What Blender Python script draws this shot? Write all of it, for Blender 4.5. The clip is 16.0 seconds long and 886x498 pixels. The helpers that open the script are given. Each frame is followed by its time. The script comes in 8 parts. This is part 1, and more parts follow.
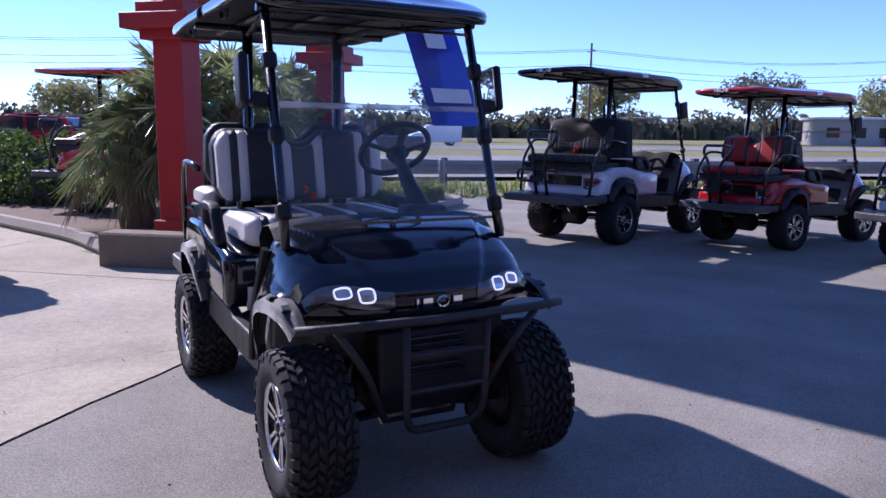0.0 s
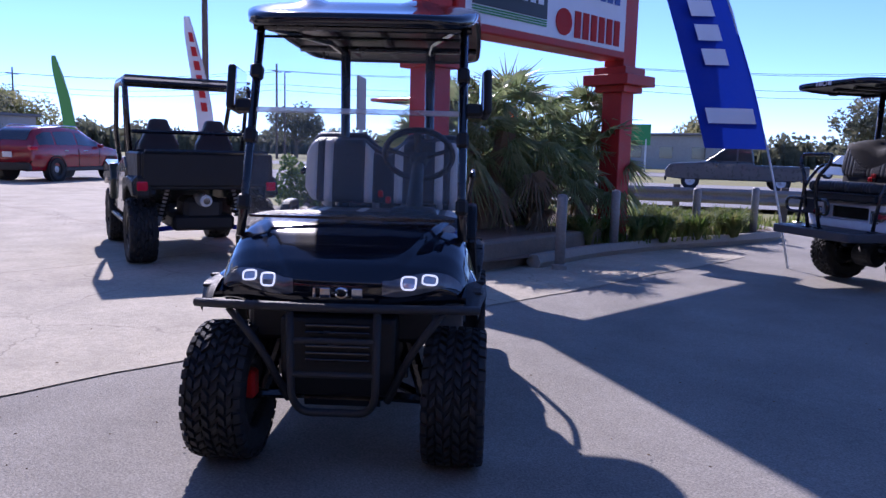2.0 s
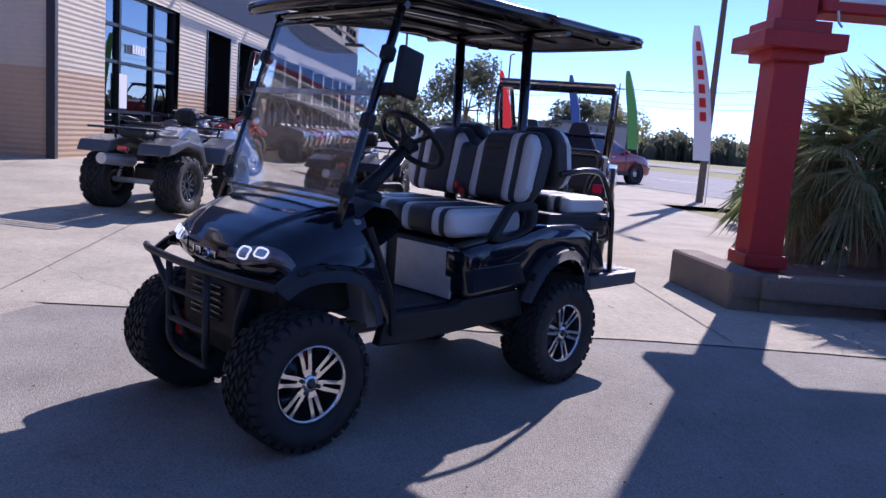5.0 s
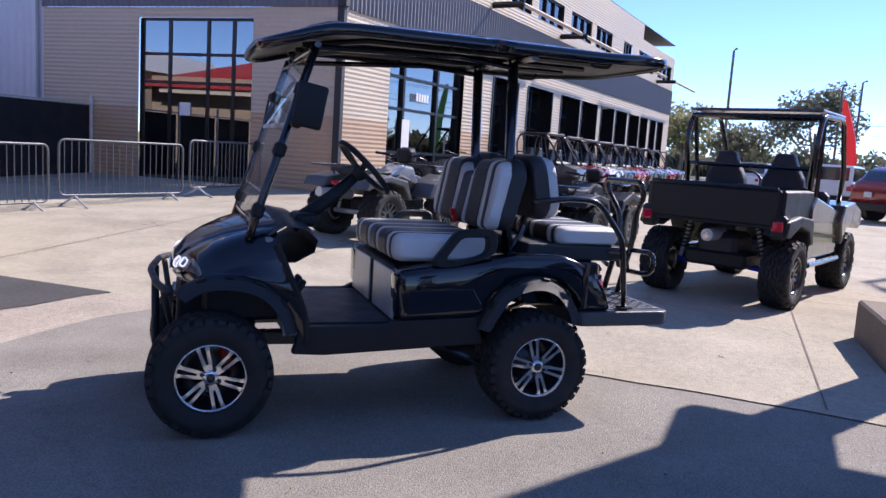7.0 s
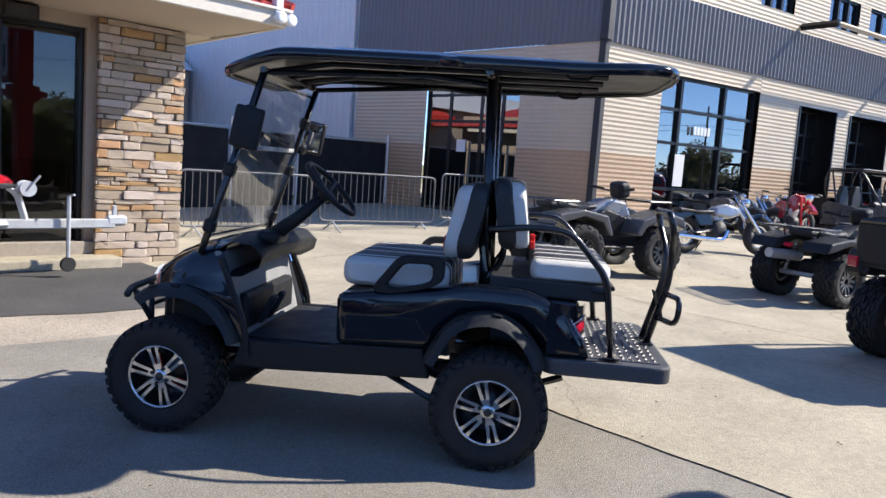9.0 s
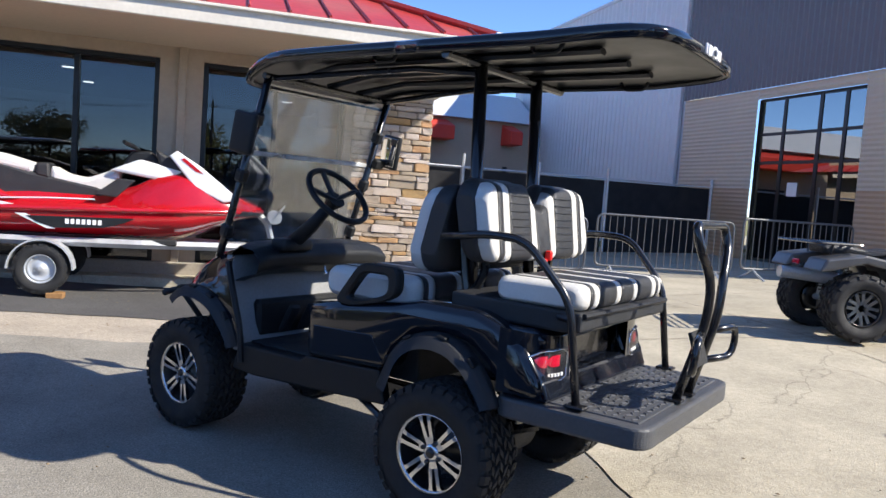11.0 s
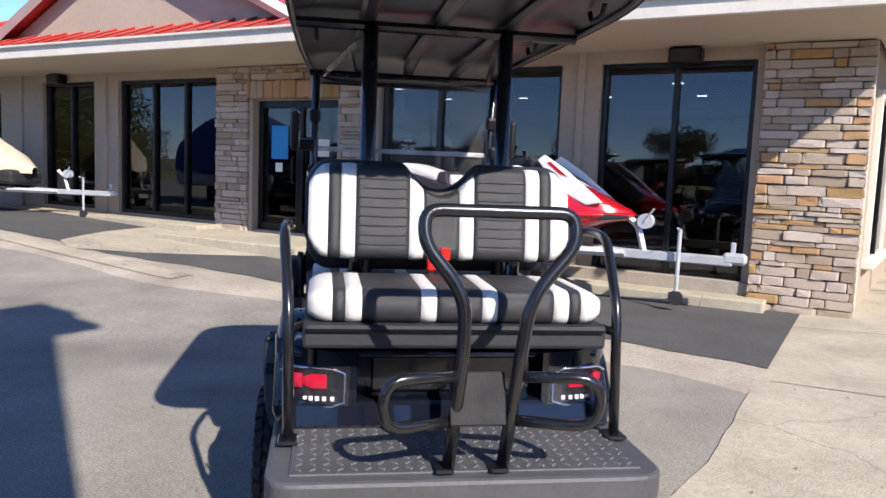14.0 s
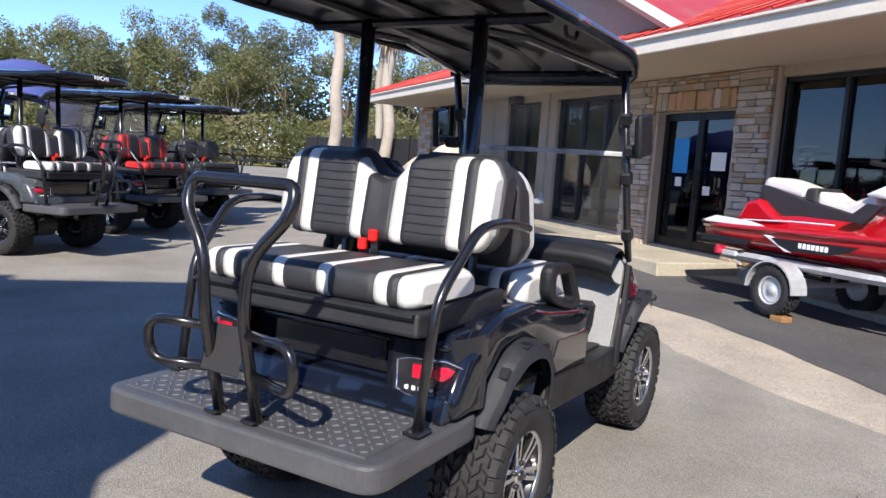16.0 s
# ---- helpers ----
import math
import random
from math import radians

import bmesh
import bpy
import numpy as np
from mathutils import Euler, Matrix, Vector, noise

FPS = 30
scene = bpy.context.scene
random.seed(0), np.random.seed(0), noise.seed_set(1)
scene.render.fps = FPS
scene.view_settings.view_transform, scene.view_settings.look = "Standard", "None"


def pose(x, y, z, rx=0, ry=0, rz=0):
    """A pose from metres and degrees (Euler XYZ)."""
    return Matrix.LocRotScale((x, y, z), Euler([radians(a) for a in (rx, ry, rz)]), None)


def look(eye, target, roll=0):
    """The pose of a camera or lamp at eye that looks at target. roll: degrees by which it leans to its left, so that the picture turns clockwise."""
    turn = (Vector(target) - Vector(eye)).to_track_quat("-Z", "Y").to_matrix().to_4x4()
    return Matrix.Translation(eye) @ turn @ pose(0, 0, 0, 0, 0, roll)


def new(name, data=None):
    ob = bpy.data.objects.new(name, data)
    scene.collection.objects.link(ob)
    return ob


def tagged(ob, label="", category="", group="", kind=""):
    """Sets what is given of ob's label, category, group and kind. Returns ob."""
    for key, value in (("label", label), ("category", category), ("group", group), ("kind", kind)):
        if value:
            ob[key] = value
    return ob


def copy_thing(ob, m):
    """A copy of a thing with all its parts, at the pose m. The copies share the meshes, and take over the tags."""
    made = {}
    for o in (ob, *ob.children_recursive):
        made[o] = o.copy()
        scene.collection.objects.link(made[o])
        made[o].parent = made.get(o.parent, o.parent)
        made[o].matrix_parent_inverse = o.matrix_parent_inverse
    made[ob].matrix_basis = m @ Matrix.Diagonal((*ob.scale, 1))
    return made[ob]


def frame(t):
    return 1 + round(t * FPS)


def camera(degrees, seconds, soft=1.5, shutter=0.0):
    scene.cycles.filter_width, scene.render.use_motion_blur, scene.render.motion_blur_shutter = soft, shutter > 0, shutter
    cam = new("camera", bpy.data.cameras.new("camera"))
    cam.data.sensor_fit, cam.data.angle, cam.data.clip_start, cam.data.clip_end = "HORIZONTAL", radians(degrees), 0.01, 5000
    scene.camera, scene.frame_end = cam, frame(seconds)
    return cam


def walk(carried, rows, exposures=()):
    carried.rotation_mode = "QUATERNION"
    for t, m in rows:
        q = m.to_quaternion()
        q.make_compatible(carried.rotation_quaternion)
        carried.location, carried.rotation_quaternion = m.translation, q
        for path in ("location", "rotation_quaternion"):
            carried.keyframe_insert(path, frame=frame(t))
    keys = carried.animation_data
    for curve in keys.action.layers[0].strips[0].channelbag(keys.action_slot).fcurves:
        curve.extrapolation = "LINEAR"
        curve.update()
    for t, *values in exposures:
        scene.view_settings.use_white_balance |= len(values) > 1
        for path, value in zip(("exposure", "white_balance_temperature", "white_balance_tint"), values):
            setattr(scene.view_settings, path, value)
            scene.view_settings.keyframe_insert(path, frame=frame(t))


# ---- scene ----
cam = camera(60.7, 16.0)

PATH = [
    (0, (1.134, -3.539, 1.391), (0.788, -1.594, 1.081), 0.7),
    (0.5, (1.589, -3.43, 1.385), (1.008, -1.54, 1.081), 0.8),
    (1, (2.031, -3.254, 1.362), (1.209, -1.454, 1.069), 1.0),
    (1.5, (2.475, -3.074, 1.351), (1.416, -1.4, 1.077), 1.2),
    (2, (2.841, -2.767, 1.312), (1.56, -1.252, 1.059), 1.5),
    (2.5, (3.237, -2.426, 1.311), (1.746, -1.114, 1.071), 2.2),
    (3, (3.492, -2.016, 1.339), (1.837, -0.92, 1.095), 2.6),
    (3.5, (3.709, -1.543, 1.351), (1.923, -0.68, 1.099), 2.7),
    (4, (3.859, -1.06, 1.343), (1.98, -0.43, 1.072), 3.4),
    (4.2, (3.881, -0.86, 1.327), (1.976, -0.318, 1.05), 3.6),
    (6.3, (4.026, 1.066, 1.33), (2.067, 0.76, 1.074), 4.1),
    (6.5, (3.982, 1.316, 1.324), (2.041, 0.896, 1.085), 3.7),
    (7, (3.865, 1.772, 1.407), (1.984, 1.142, 1.151), 3.7),
    (7.5, (3.68, 2.209, 1.414), (1.88, 1.37, 1.172), 3.5),
    (8, (3.411, 2.606, 1.435), (1.714, 1.574, 1.2), 3.6),
    (8.5, (3.083, 3.032, 1.453), (1.519, 1.806, 1.229), 3.9),
    (9, (2.669, 3.322, 1.456), (1.248, 1.932, 1.239), 4.1),
    (9.2, (2.5, 3.433, 1.445), (1.141, 1.983, 1.225), 4.2),
    (11.3, (0.545, 4.001, 1.337), (0.115, 2.054, 1.177), 3.8),
    (11.5, (0.365, 4.058, 1.358), (0.03, 2.094, 1.18), 3.5),
    (12, (-0.112, 4.075, 1.369), (-0.2, 2.085, 1.192), 3.7),
    (12.5, (-0.633, 3.922, 1.388), (-0.462, 1.937, 1.207), 3.8),
    (13, (-1.081, 3.687, 1.428), (-0.647, 1.744, 1.236), 3.2),
    (13.5, (-1.506, 3.363, 1.424), (-0.796, 1.504, 1.224), 2.5),
    (14, (-1.921, 3.079, 1.398), (-0.943, 1.346, 1.189), 2.3),
    (14.5, (-2.349, 2.672, 1.364), (-1.066, 1.154, 1.14), 2.8),
    (15, (-2.735, 2.339, 1.371), (-1.216, 1.059, 1.14), 3.3),
    (15.5, (-3.014, 1.965, 1.367), (-1.307, 0.95, 1.132), 3.5),
    (16, (-3.289, 1.557, 1.386), (-1.444, 0.82, 1.157), 3.9),
]
walk(cam, [(t, look(eye, target, roll)) for t, eye, target, roll in PATH], exposures=[(0, 0.55, 5430, 33), (4.5, 0.55, 5500, 32), (7.0, 0.76, 5950, 25), (8.5, 0.86, 6150, 15), (11.5, 0.88, 6200, 12), (13.5, 0.82, 6150, 16), (16, 0.83, 6150, 15)])

world = bpy.data.worlds.new("world")
scene.world = world
world.use_nodes = True
_n, _l = world.node_tree.nodes, world.node_tree.links
_sky = _n.new("ShaderNodeTexSky")
_sky.sky_type = 'NISHITA'
_sky.sun_disc = False
_sky.sun_elevation = radians(38.0)
_sky.sun_rotation = radians(-58.2)
_sky.altitude, _sky.air_density, _sky.dust_density, _sky.ozone_density = 10, 0.62, 0.0, 6.0
_l.new(_sky.outputs[0], _n["Background"].inputs[0])
_n["Background"].inputs[1].default_value = 0.15

sun = new("sun", bpy.data.lights.new("sun", 'SUN'))
sun.data.energy, sun.data.angle, sun.data.color = 4.5, radians(0.6), (1.0, 0.915, 0.755)
sun.matrix_world = look((-21.7, 13.45, 19.93), (0, 0, 0))


# ---------- materials ----------
def material(name, color, rough=0.5, metal=0.0, var=0.12, scale=6.0, bump=0.0, bscale=120.0, coat=0.0,
             spec=0.5, rnd=0.0, emit=0.0, second=None, mix=0.5):
    m = bpy.data.materials.new(name)
    m.use_nodes = True
    n, l = m.node_tree.nodes, m.node_tree.links
    b = n["Principled BSDF"]
    tc = n.new("ShaderNodeTexCoord")
    big = n.new("ShaderNodeTexNoise")
    big.inputs["Scale"].default_value, big.inputs["Detail"].default_value = scale, 5
    fine = n.new("ShaderNodeTexNoise")
    fine.inputs["Scale"].default_value, fine.inputs["Detail"].default_value = scale * 9, 3
    l.new(tc.outputs["Object"], big.inputs["Vector"])
    l.new(tc.outputs["Object"], fine.inputs["Vector"])
    add = n.new("ShaderNodeMath")
    add.operation = 'ADD'
    l.new(big.outputs[0], add.inputs[0])
    l.new(fine.outputs[0], add.inputs[1])
    r = n.new("ShaderNodeMapRange")
    r.inputs["From Min"].default_value, r.inputs["From Max"].default_value = 0.65, 1.35
    r.inputs["To Min"].default_value, r.inputs["To Max"].default_value = 1 - var, 1 + var
    l.new(add.outputs[0], r.inputs["Value"])
    val = r.outputs[0]
    if rnd:
        oi = n.new("ShaderNodeObjectInfo")
        rr = n.new("ShaderNodeMapRange")
        rr.inputs["To Min"].default_value, rr.inputs["To Max"].default_value = 1 - rnd, 1 + rnd
        l.new(oi.outputs["Random"], rr.inputs["Value"])
        mu = n.new("ShaderNodeMath")
        mu.operation = 'MULTIPLY'
        l.new(val, mu.inputs[0])
        l.new(rr.outputs[0], mu.inputs[1])
        val = mu.outputs[0]
    base = n.new("ShaderNodeRGB")
    base.outputs[0].default_value = (*color, 1)
    src = base.outputs[0]
    if second:
        mx = n.new("ShaderNodeMix")
        mx.data_type = 'RGBA'
        mx.inputs[6].default_value = (*color, 1)
        mx.inputs[7].default_value = (*second, 1)
        if rnd:
            l.new(oi.outputs["Random"], mx.inputs[0])
        else:
            mr = n.new("ShaderNodeMapRange")
            mr.inputs["From Min"].default_value, mr.inputs["From Max"].default_value = mix - 0.12, mix + 0.12
            l.new(big.outputs[0], mr.inputs["Value"])
            l.new(mr.outputs[0], mx.inputs[0])
        src = mx.outputs[2]
    vm = n.new("ShaderNodeVectorMath")
    vm.operation = 'SCALE'
    l.new(src, vm.inputs[0])
    l.new(val, vm.inputs["Scale"])
    l.new(vm.outputs[0], b.inputs["Base Color"])
    b.inputs["Metallic"].default_value = metal
    rm = n.new("ShaderNodeMapRange")
    rm.inputs["From Min"].default_value, rm.inputs["From Max"].default_value = 0.3, 0.7
    rm.inputs["To Min"].default_value, rm.inputs["To Max"].default_value = max(0.02, rough * 0.82), min(1, rough * 1.15)
    l.new(big.outputs[0], rm.inputs["Value"])
    l.new(rm.outputs[0], b.inputs["Roughness"])
    b.inputs["Specular IOR Level"].default_value = spec
    b.inputs["Coat Weight"].default_value = coat
    b.inputs["Coat Roughness"].default_value = 0.03
    if bump:
        bn = n.new("ShaderNodeTexNoise")
        bn.inputs["Scale"].default_value, bn.inputs["Detail"].default_value = bscale, 3
        l.new(tc.outputs["Object"], bn.inputs["Vector"])
        bp = n.new("ShaderNodeBump")
        bp.inputs["Strength"].default_value = bump
        bp.inputs["Distance"].default_value = 0.01
        l.new(bn.outputs[0], bp.inputs["Height"])
        l.new(bp.outputs[0], b.inputs["Normal"])
    if emit:
        b.inputs["Emission Color"].default_value = (*color, 1)
        b.inputs["Emission Strength"].default_value = emit
    return m


def glass(name, tint, ior=1.5, rough=0.0, veil=0.0, gloss=1.0):
    """A thin pane: tinted see-through with a Fresnel gloss."""
    m = bpy.data.materials.new(name)
    m.use_nodes = True
    n, l = m.node_tree.nodes, m.node_tree.links
    n.remove(n["Principled BSDF"])
    tr = n.new("ShaderNodeBsdfTransparent")
    tr.inputs[0].default_value = (*tint, 1)
    gl = n.new("ShaderNodeBsdfGlossy")
    gl.inputs["Roughness"].default_value = rough
    fr = n.new("ShaderNodeFresnel")
    fr.inputs[0].default_value = ior
    mx = n.new("ShaderNodeMixShader")
    gk = n.new("ShaderNodeMath")
    gk.operation = 'MULTIPLY'
    gk.inputs[1].default_value = gloss
    l.new(fr.outputs[0], gk.inputs[0])
    l.new(gk.outputs[0], mx.inputs[0])
    l.new(tr.outputs[0], mx.inputs[1])
    l.new(gl.outputs[0], mx.inputs[2])
    out = mx.outputs[0]
    if veil:
        df = n.new("ShaderNodeBsdfDiffuse")
        df.inputs[0].default_value = (0.8, 0.8, 0.8, 1)
        tc = n.new("ShaderNodeTexCoord")
        nz = n.new("ShaderNodeTexNoise")
        nz.inputs["Scale"].default_value, nz.inputs["Detail"].default_value = 5, 5
        l.new(tc.outputs["Object"], nz.inputs["Vector"])
        mr = n.new("ShaderNodeMapRange")
        mr.inputs["From Min"].default_value, mr.inputs["From Max"].default_value = 0.35, 0.7
        mr.inputs["To Min"].default_value, mr.inputs["To Max"].default_value = veil * 0.4, veil * 1.6
        l.new(nz.outputs[0], mr.inputs["Value"])
        m2 = n.new("ShaderNodeMixShader")
        l.new(mr.outputs[0], m2.inputs[0])
        l.new(out, m2.inputs[1])
        l.new(df.outputs[0], m2.inputs[2])
        out = m2.outputs[0]
    l.new(out, n["Material Output"].inputs[0])
    return m


M = dict(
    black_paint=material("black_paint", (0.006, 0.008, 0.014), 0.12, var=0.1, scale=3, coat=0.7, spec=0.3),
    white_paint=material("white_paint", (0.75, 0.76, 0.78), 0.2, var=0.04, coat=0.8),
    red_paint=material("red_paint", (0.42, 0.005, 0.012), 0.16, var=0.08, coat=1.0),
    maroon_paint=material("dark_red_paint", (0.26, 0.008, 0.016), 0.22, var=0.08, coat=0.8),
    silver_paint=material("silver_paint", (0.36, 0.37, 0.38), 0.25, metal=0.4, var=0.06, coat=0.8),
    blue_paint=material("blue_paint", (0.03, 0.06, 0.18), 0.2, var=0.08, coat=0.8),
    ash_paint=material("ash_grey_plastic", (0.075, 0.075, 0.078), 0.35, var=0.1, coat=0.4),
    grey_paint=material("grey_paint", (0.06, 0.07, 0.08), 0.3, var=0.1, coat=0.5),
    green_paint=material("green_paint", (0.045, 0.055, 0.045), 0.25, var=0.1, coat=0.8),
    plastic=material("black_plastic", (0.011, 0.012, 0.014), 0.48, var=0.2, scale=9, bump=0.25, bscale=500, spec=0.35),
    dull=material("grey_plastic", (0.022, 0.023, 0.026), 0.55, var=0.2, scale=9, bump=0.3, bscale=600),
    tube=material("black_powder_coat", (0.01, 0.01, 0.012), 0.25, var=0.15, scale=10, coat=0.5),
    tyre=material("rubber", (0.018, 0.018, 0.019), 0.75, var=0.25, scale=14, bump=0.3, bscale=300),
    alloy=material("machined_alloy", (0.78, 0.79, 0.81), 0.18, metal=1.0, var=0.05),
    rimblack=material("black_rim", (0.01, 0.01, 0.011), 0.3, var=0.1, coat=0.6),
    steel=material("galvanised_steel", (0.58, 0.60, 0.62), 0.42, metal=0.45, var=0.15, scale=12),
    chrome=material("chrome", (0.8, 0.8, 0.82), 0.08, metal=1.0, var=0.03),
    vinyl_black=material("charcoal_vinyl", (0.028, 0.029, 0.032), 0.45, var=0.12, scale=20, bump=0.3, bscale=700),
    vinyl_white=material("white_vinyl", (0.68, 0.665, 0.635), 0.42, var=0.06, scale=10, bump=0.2, bscale=700),
    vinyl_red=material("red_vinyl", (0.45, 0.02, 0.02), 0.45, var=0.1, scale=15, bump=0.2, bscale=700),
    liner=material("roof_liner", (0.03, 0.031, 0.034), 0.35, var=0.15, scale=5),
    lens_red=material("red_lens", (0.50, 0.012, 0.04), 0.1, var=0.08, coat=1),
    lens_clear=material("clear_lens", (0.6, 0.62, 0.65), 0.08, metal=0.6, var=0.1, coat=1),
    foot_grey=material("grey_foot_plate", (0.075, 0.077, 0.083), 0.42, var=0.18, scale=7, bump=0.25, bscale=500),
    stud_grey=material("worn_stud", (0.11, 0.113, 0.12), 0.4, var=0.2, scale=20),
    lens_smoke=material("smoked_headlight", (0.11, 0.115, 0.125), 0.12, metal=0.1, var=0.3, scale=30, coat=1),
    greyliner=material("grey_moulded_liner", (0.25, 0.255, 0.26), 0.55, var=0.12, scale=8, bump=0.2, bscale=500),
    # darker copy of the galvanised steel, with the barricades' shade in its colour
    shaded_steel=material("galvanised_pipe_painted_shade", (0.13, 0.135, 0.145), 0.5, metal=0.6, var=0.2, scale=10),
    tail_reflector=material("tail_reflector", (0.10, 0.10, 0.115), 0.16, metal=0.8, var=0.5, scale=60),
    lens_dark=material("smoked_lens", (0.03, 0.033, 0.038), 0.06, var=0.1, coat=1),
    led=material("led_ring", (0.95, 0.97, 1.0), 0.3, emit=0.5, var=0.0),
    red_plastic=material("red_plastic", (0.65, 0.015, 0.012), 0.35, var=0.05),
    blue_metal=material("blue_arm", (0.02, 0.03, 0.45), 0.35, var=0.1, coat=0.4),
    bar_white=material("white_marking", (0.8, 0.8, 0.82), 0.4, var=0.02),
    bar_grey=material("grey_marking", (0.3, 0.31, 0.33), 0.4, var=0.02),
    mirror=material("mirror_glass", (0.9, 0.9, 0.9), 0.01, metal=1.0, var=0.0),
    clear=glass("clear_acrylic", (0.95, 0.96, 0.965), 1.49, 0.0, veil=0.022, gloss=0.42),
    # the white veil paints the bright reflection along the windshield's hinge strip
    hinge=glass("hinge_strip_white_reflection", (0.85, 0.87, 0.9), 1.45, 0.1, veil=0.45),
    tail_lens=glass("clear_tail_lens", (0.9, 0.9, 0.92), 1.4),
    shopglass=glass("tinted_shop_glass", (0.34, 0.36, 0.37), 1.75),
    skyglass=glass("reflective_glass", (0.3, 0.36, 0.37), 3.6),
    carglass=glass("car_glass", (0.18, 0.2, 0.2), 1.5),
    stucco=material("beige_stucco", (0.42, 0.345, 0.265), 0.9, var=0.07, scale=2, bump=0.35, bscale=180),
    soffit=material("beige_soffit", (0.5, 0.43, 0.34), 0.85, var=0.06, scale=2),
    fascia=material("cream_fascia", (0.66, 0.61, 0.53), 0.7, var=0.08, scale=3),
    redroof=material("red_metal_roof", (0.46, 0.04, 0.03), 0.45, var=0.22, scale=1.3, coat=0.1, second=(0.36, 0.075, 0.06), mix=0.55),
    mortar=material("mortar", (0.16, 0.13, 0.105), 0.95, var=0.15, scale=10, bump=0.4, bscale=150),
    stone=material("ledge_stone", (0.52, 0.41, 0.29), 0.85, var=0.22, scale=9, bump=0.7, bscale=60, rnd=0.3,
                   second=(0.46, 0.39, 0.34)),
    stone2=material("ochre_stone", (0.55, 0.35, 0.15), 0.85, var=0.22, scale=9, bump=0.7, bscale=60, rnd=0.25,
                    second=(0.42, 0.24, 0.14)),
    bronze=material("bronze_frame", (0.012, 0.011, 0.011), 0.35, metal=0.3, var=0.1),
    # near-black: painted shade for rooms and openings, own colour for speaker grilles
    interior=material("room_shade_and_dark_grille", (0.035, 0.033, 0.032), 0.8, var=0.3, scale=0.8),
    wood=material("crate_wood", (0.3, 0.16, 0.06), 0.7, var=0.25, scale=5),
    ceiling_lamp=material("ceiling_lamp_panel", (1.0, 0.98, 0.92), 0.5, emit=6.0, var=0.0),
    beige_metal=material("beige_siding", (0.53, 0.45, 0.335), 0.5, var=0.05, scale=1.0),
    tan_metal=material("tan_siding", (0.46, 0.32, 0.20), 0.5, var=0.05, scale=1.0),
    grey_metal=material("grey_siding", (0.13, 0.13, 0.145), 0.5, var=0.07, scale=1.0),
    white_metal=material("white_siding", (0.60, 0.635, 0.665), 0.45, var=0.05, scale=1.0),
    concrete=material("concrete_wall", (0.33, 0.29, 0.24), 0.9, var=0.15, scale=4, bump=0.5, bscale=90),
    postred=material("red_steel_post", (0.42, 0.02, 0.018), 0.5, var=0.14, scale=3),
    grass=material("grass_blades", (0.10, 0.17, 0.03), 0.7, var=0.3, scale=5, second=(0.22, 0.22, 0.07)),
    leaf=material("palm_leaf", (0.15, 0.23, 0.075), 0.34, var=0.3, scale=4, second=(0.19, 0.24, 0.07)),
    fanleaf=material("fan_palm_leaf", (0.25, 0.33, 0.15), 0.24, var=0.35, scale=5, second=(0.33, 0.37, 0.19)),
    hedge=material("hedge_leaf", (0.03, 0.07, 0.015), 0.5, var=0.4, scale=7, second=(0.09, 0.14, 0.03)),
    treeleaf=material("tree_leaf", (0.20, 0.225, 0.085), 0.6, var=0.4, scale=0.35, second=(0.30, 0.28, 0.145)),
    pineleaf=material("grey_green_needles", (0.235, 0.225, 0.13), 0.7, var=0.35, scale=0.5, second=(0.17, 0.2, 0.10)),
    oakleaf=material("oak_leaf", (0.12, 0.135, 0.085), 0.6, var=0.4, scale=0.8, second=(0.17, 0.165, 0.11)),
    bark=material("bark", (0.17, 0.13, 0.095), 0.9, var=0.3, scale=6, bump=0.6, bscale=40),
    palebark=material("pale_palm_bark", (0.38, 0.33, 0.27), 0.9, var=0.2, scale=5, bump=0.5, bscale=30),
    dryfrond=material("tan_hanging_fronds", (0.46, 0.33, 0.19), 0.85, var=0.35, scale=7, second=(0.26, 0.17, 0.10)),
    thatch=material("dry_fronds", (0.22, 0.165, 0.10), 0.85, var=0.3, scale=9),
    canvas=material("tan_canvas", (0.5, 0.44, 0.35), 0.85, var=0.12, scale=4, bump=0.4, bscale=40),
    bluecanvas=material("blue_canvas", (0.07, 0.09, 0.28), 0.8, var=0.12, scale=3),
    flagblue=material("blue_flag_cloth", (0.012, 0.035, 0.33), 0.7, var=0.08, scale=5),
    flagred=material("red_flag_cloth", (0.6, 0.03, 0.03), 0.7, var=0.08, scale=5),
    flaggreen=material("green_flag_cloth", (0.05, 0.16, 0.05), 0.7, var=0.08, scale=5),
    flagnavy=material("navy_flag_cloth", (0.03, 0.06, 0.2), 0.7, var=0.08, scale=5),
    screen=material("black_fence_screen", (0.012, 0.012, 0.014), 0.85, var=0.2, scale=3),
    awning=material("red_awning_cloth", (0.6, 0.05, 0.03), 0.75, var=0.06, scale=3),
    planter=material("weathered_planter_block", (0.20, 0.16, 0.122), 0.92, var=0.25, scale=6, bump=0.6, bscale=70),
    mulch=material("mulch", (0.16, 0.11, 0.075), 0.95, var=0.45, scale=9, bump=1.0, bscale=60),
    signface=material("white_sign_face", (0.72, 0.73, 0.76), 0.35, var=0.03, scale=1),
    signblack=material("black_sign_panel", (0.02, 0.02, 0.022), 0.4, var=0.05),
    signgreen=material("green_stripe", (0.02, 0.25, 0.06), 0.4, var=0.05),
    signblue=material("blue_lettering", (0.03, 0.07, 0.35), 0.4, var=0.05),
    paper=material("white_paper", (0.75, 0.75, 0.73), 0.8, var=0.02),
    poster=material("blue_poster", (0.02, 0.25, 0.6), 0.5, var=0.1),
    galv_rail=material("weathered_guardrail", (0.28, 0.27, 0.26), 0.6, metal=0.3, var=0.2, scale=3),
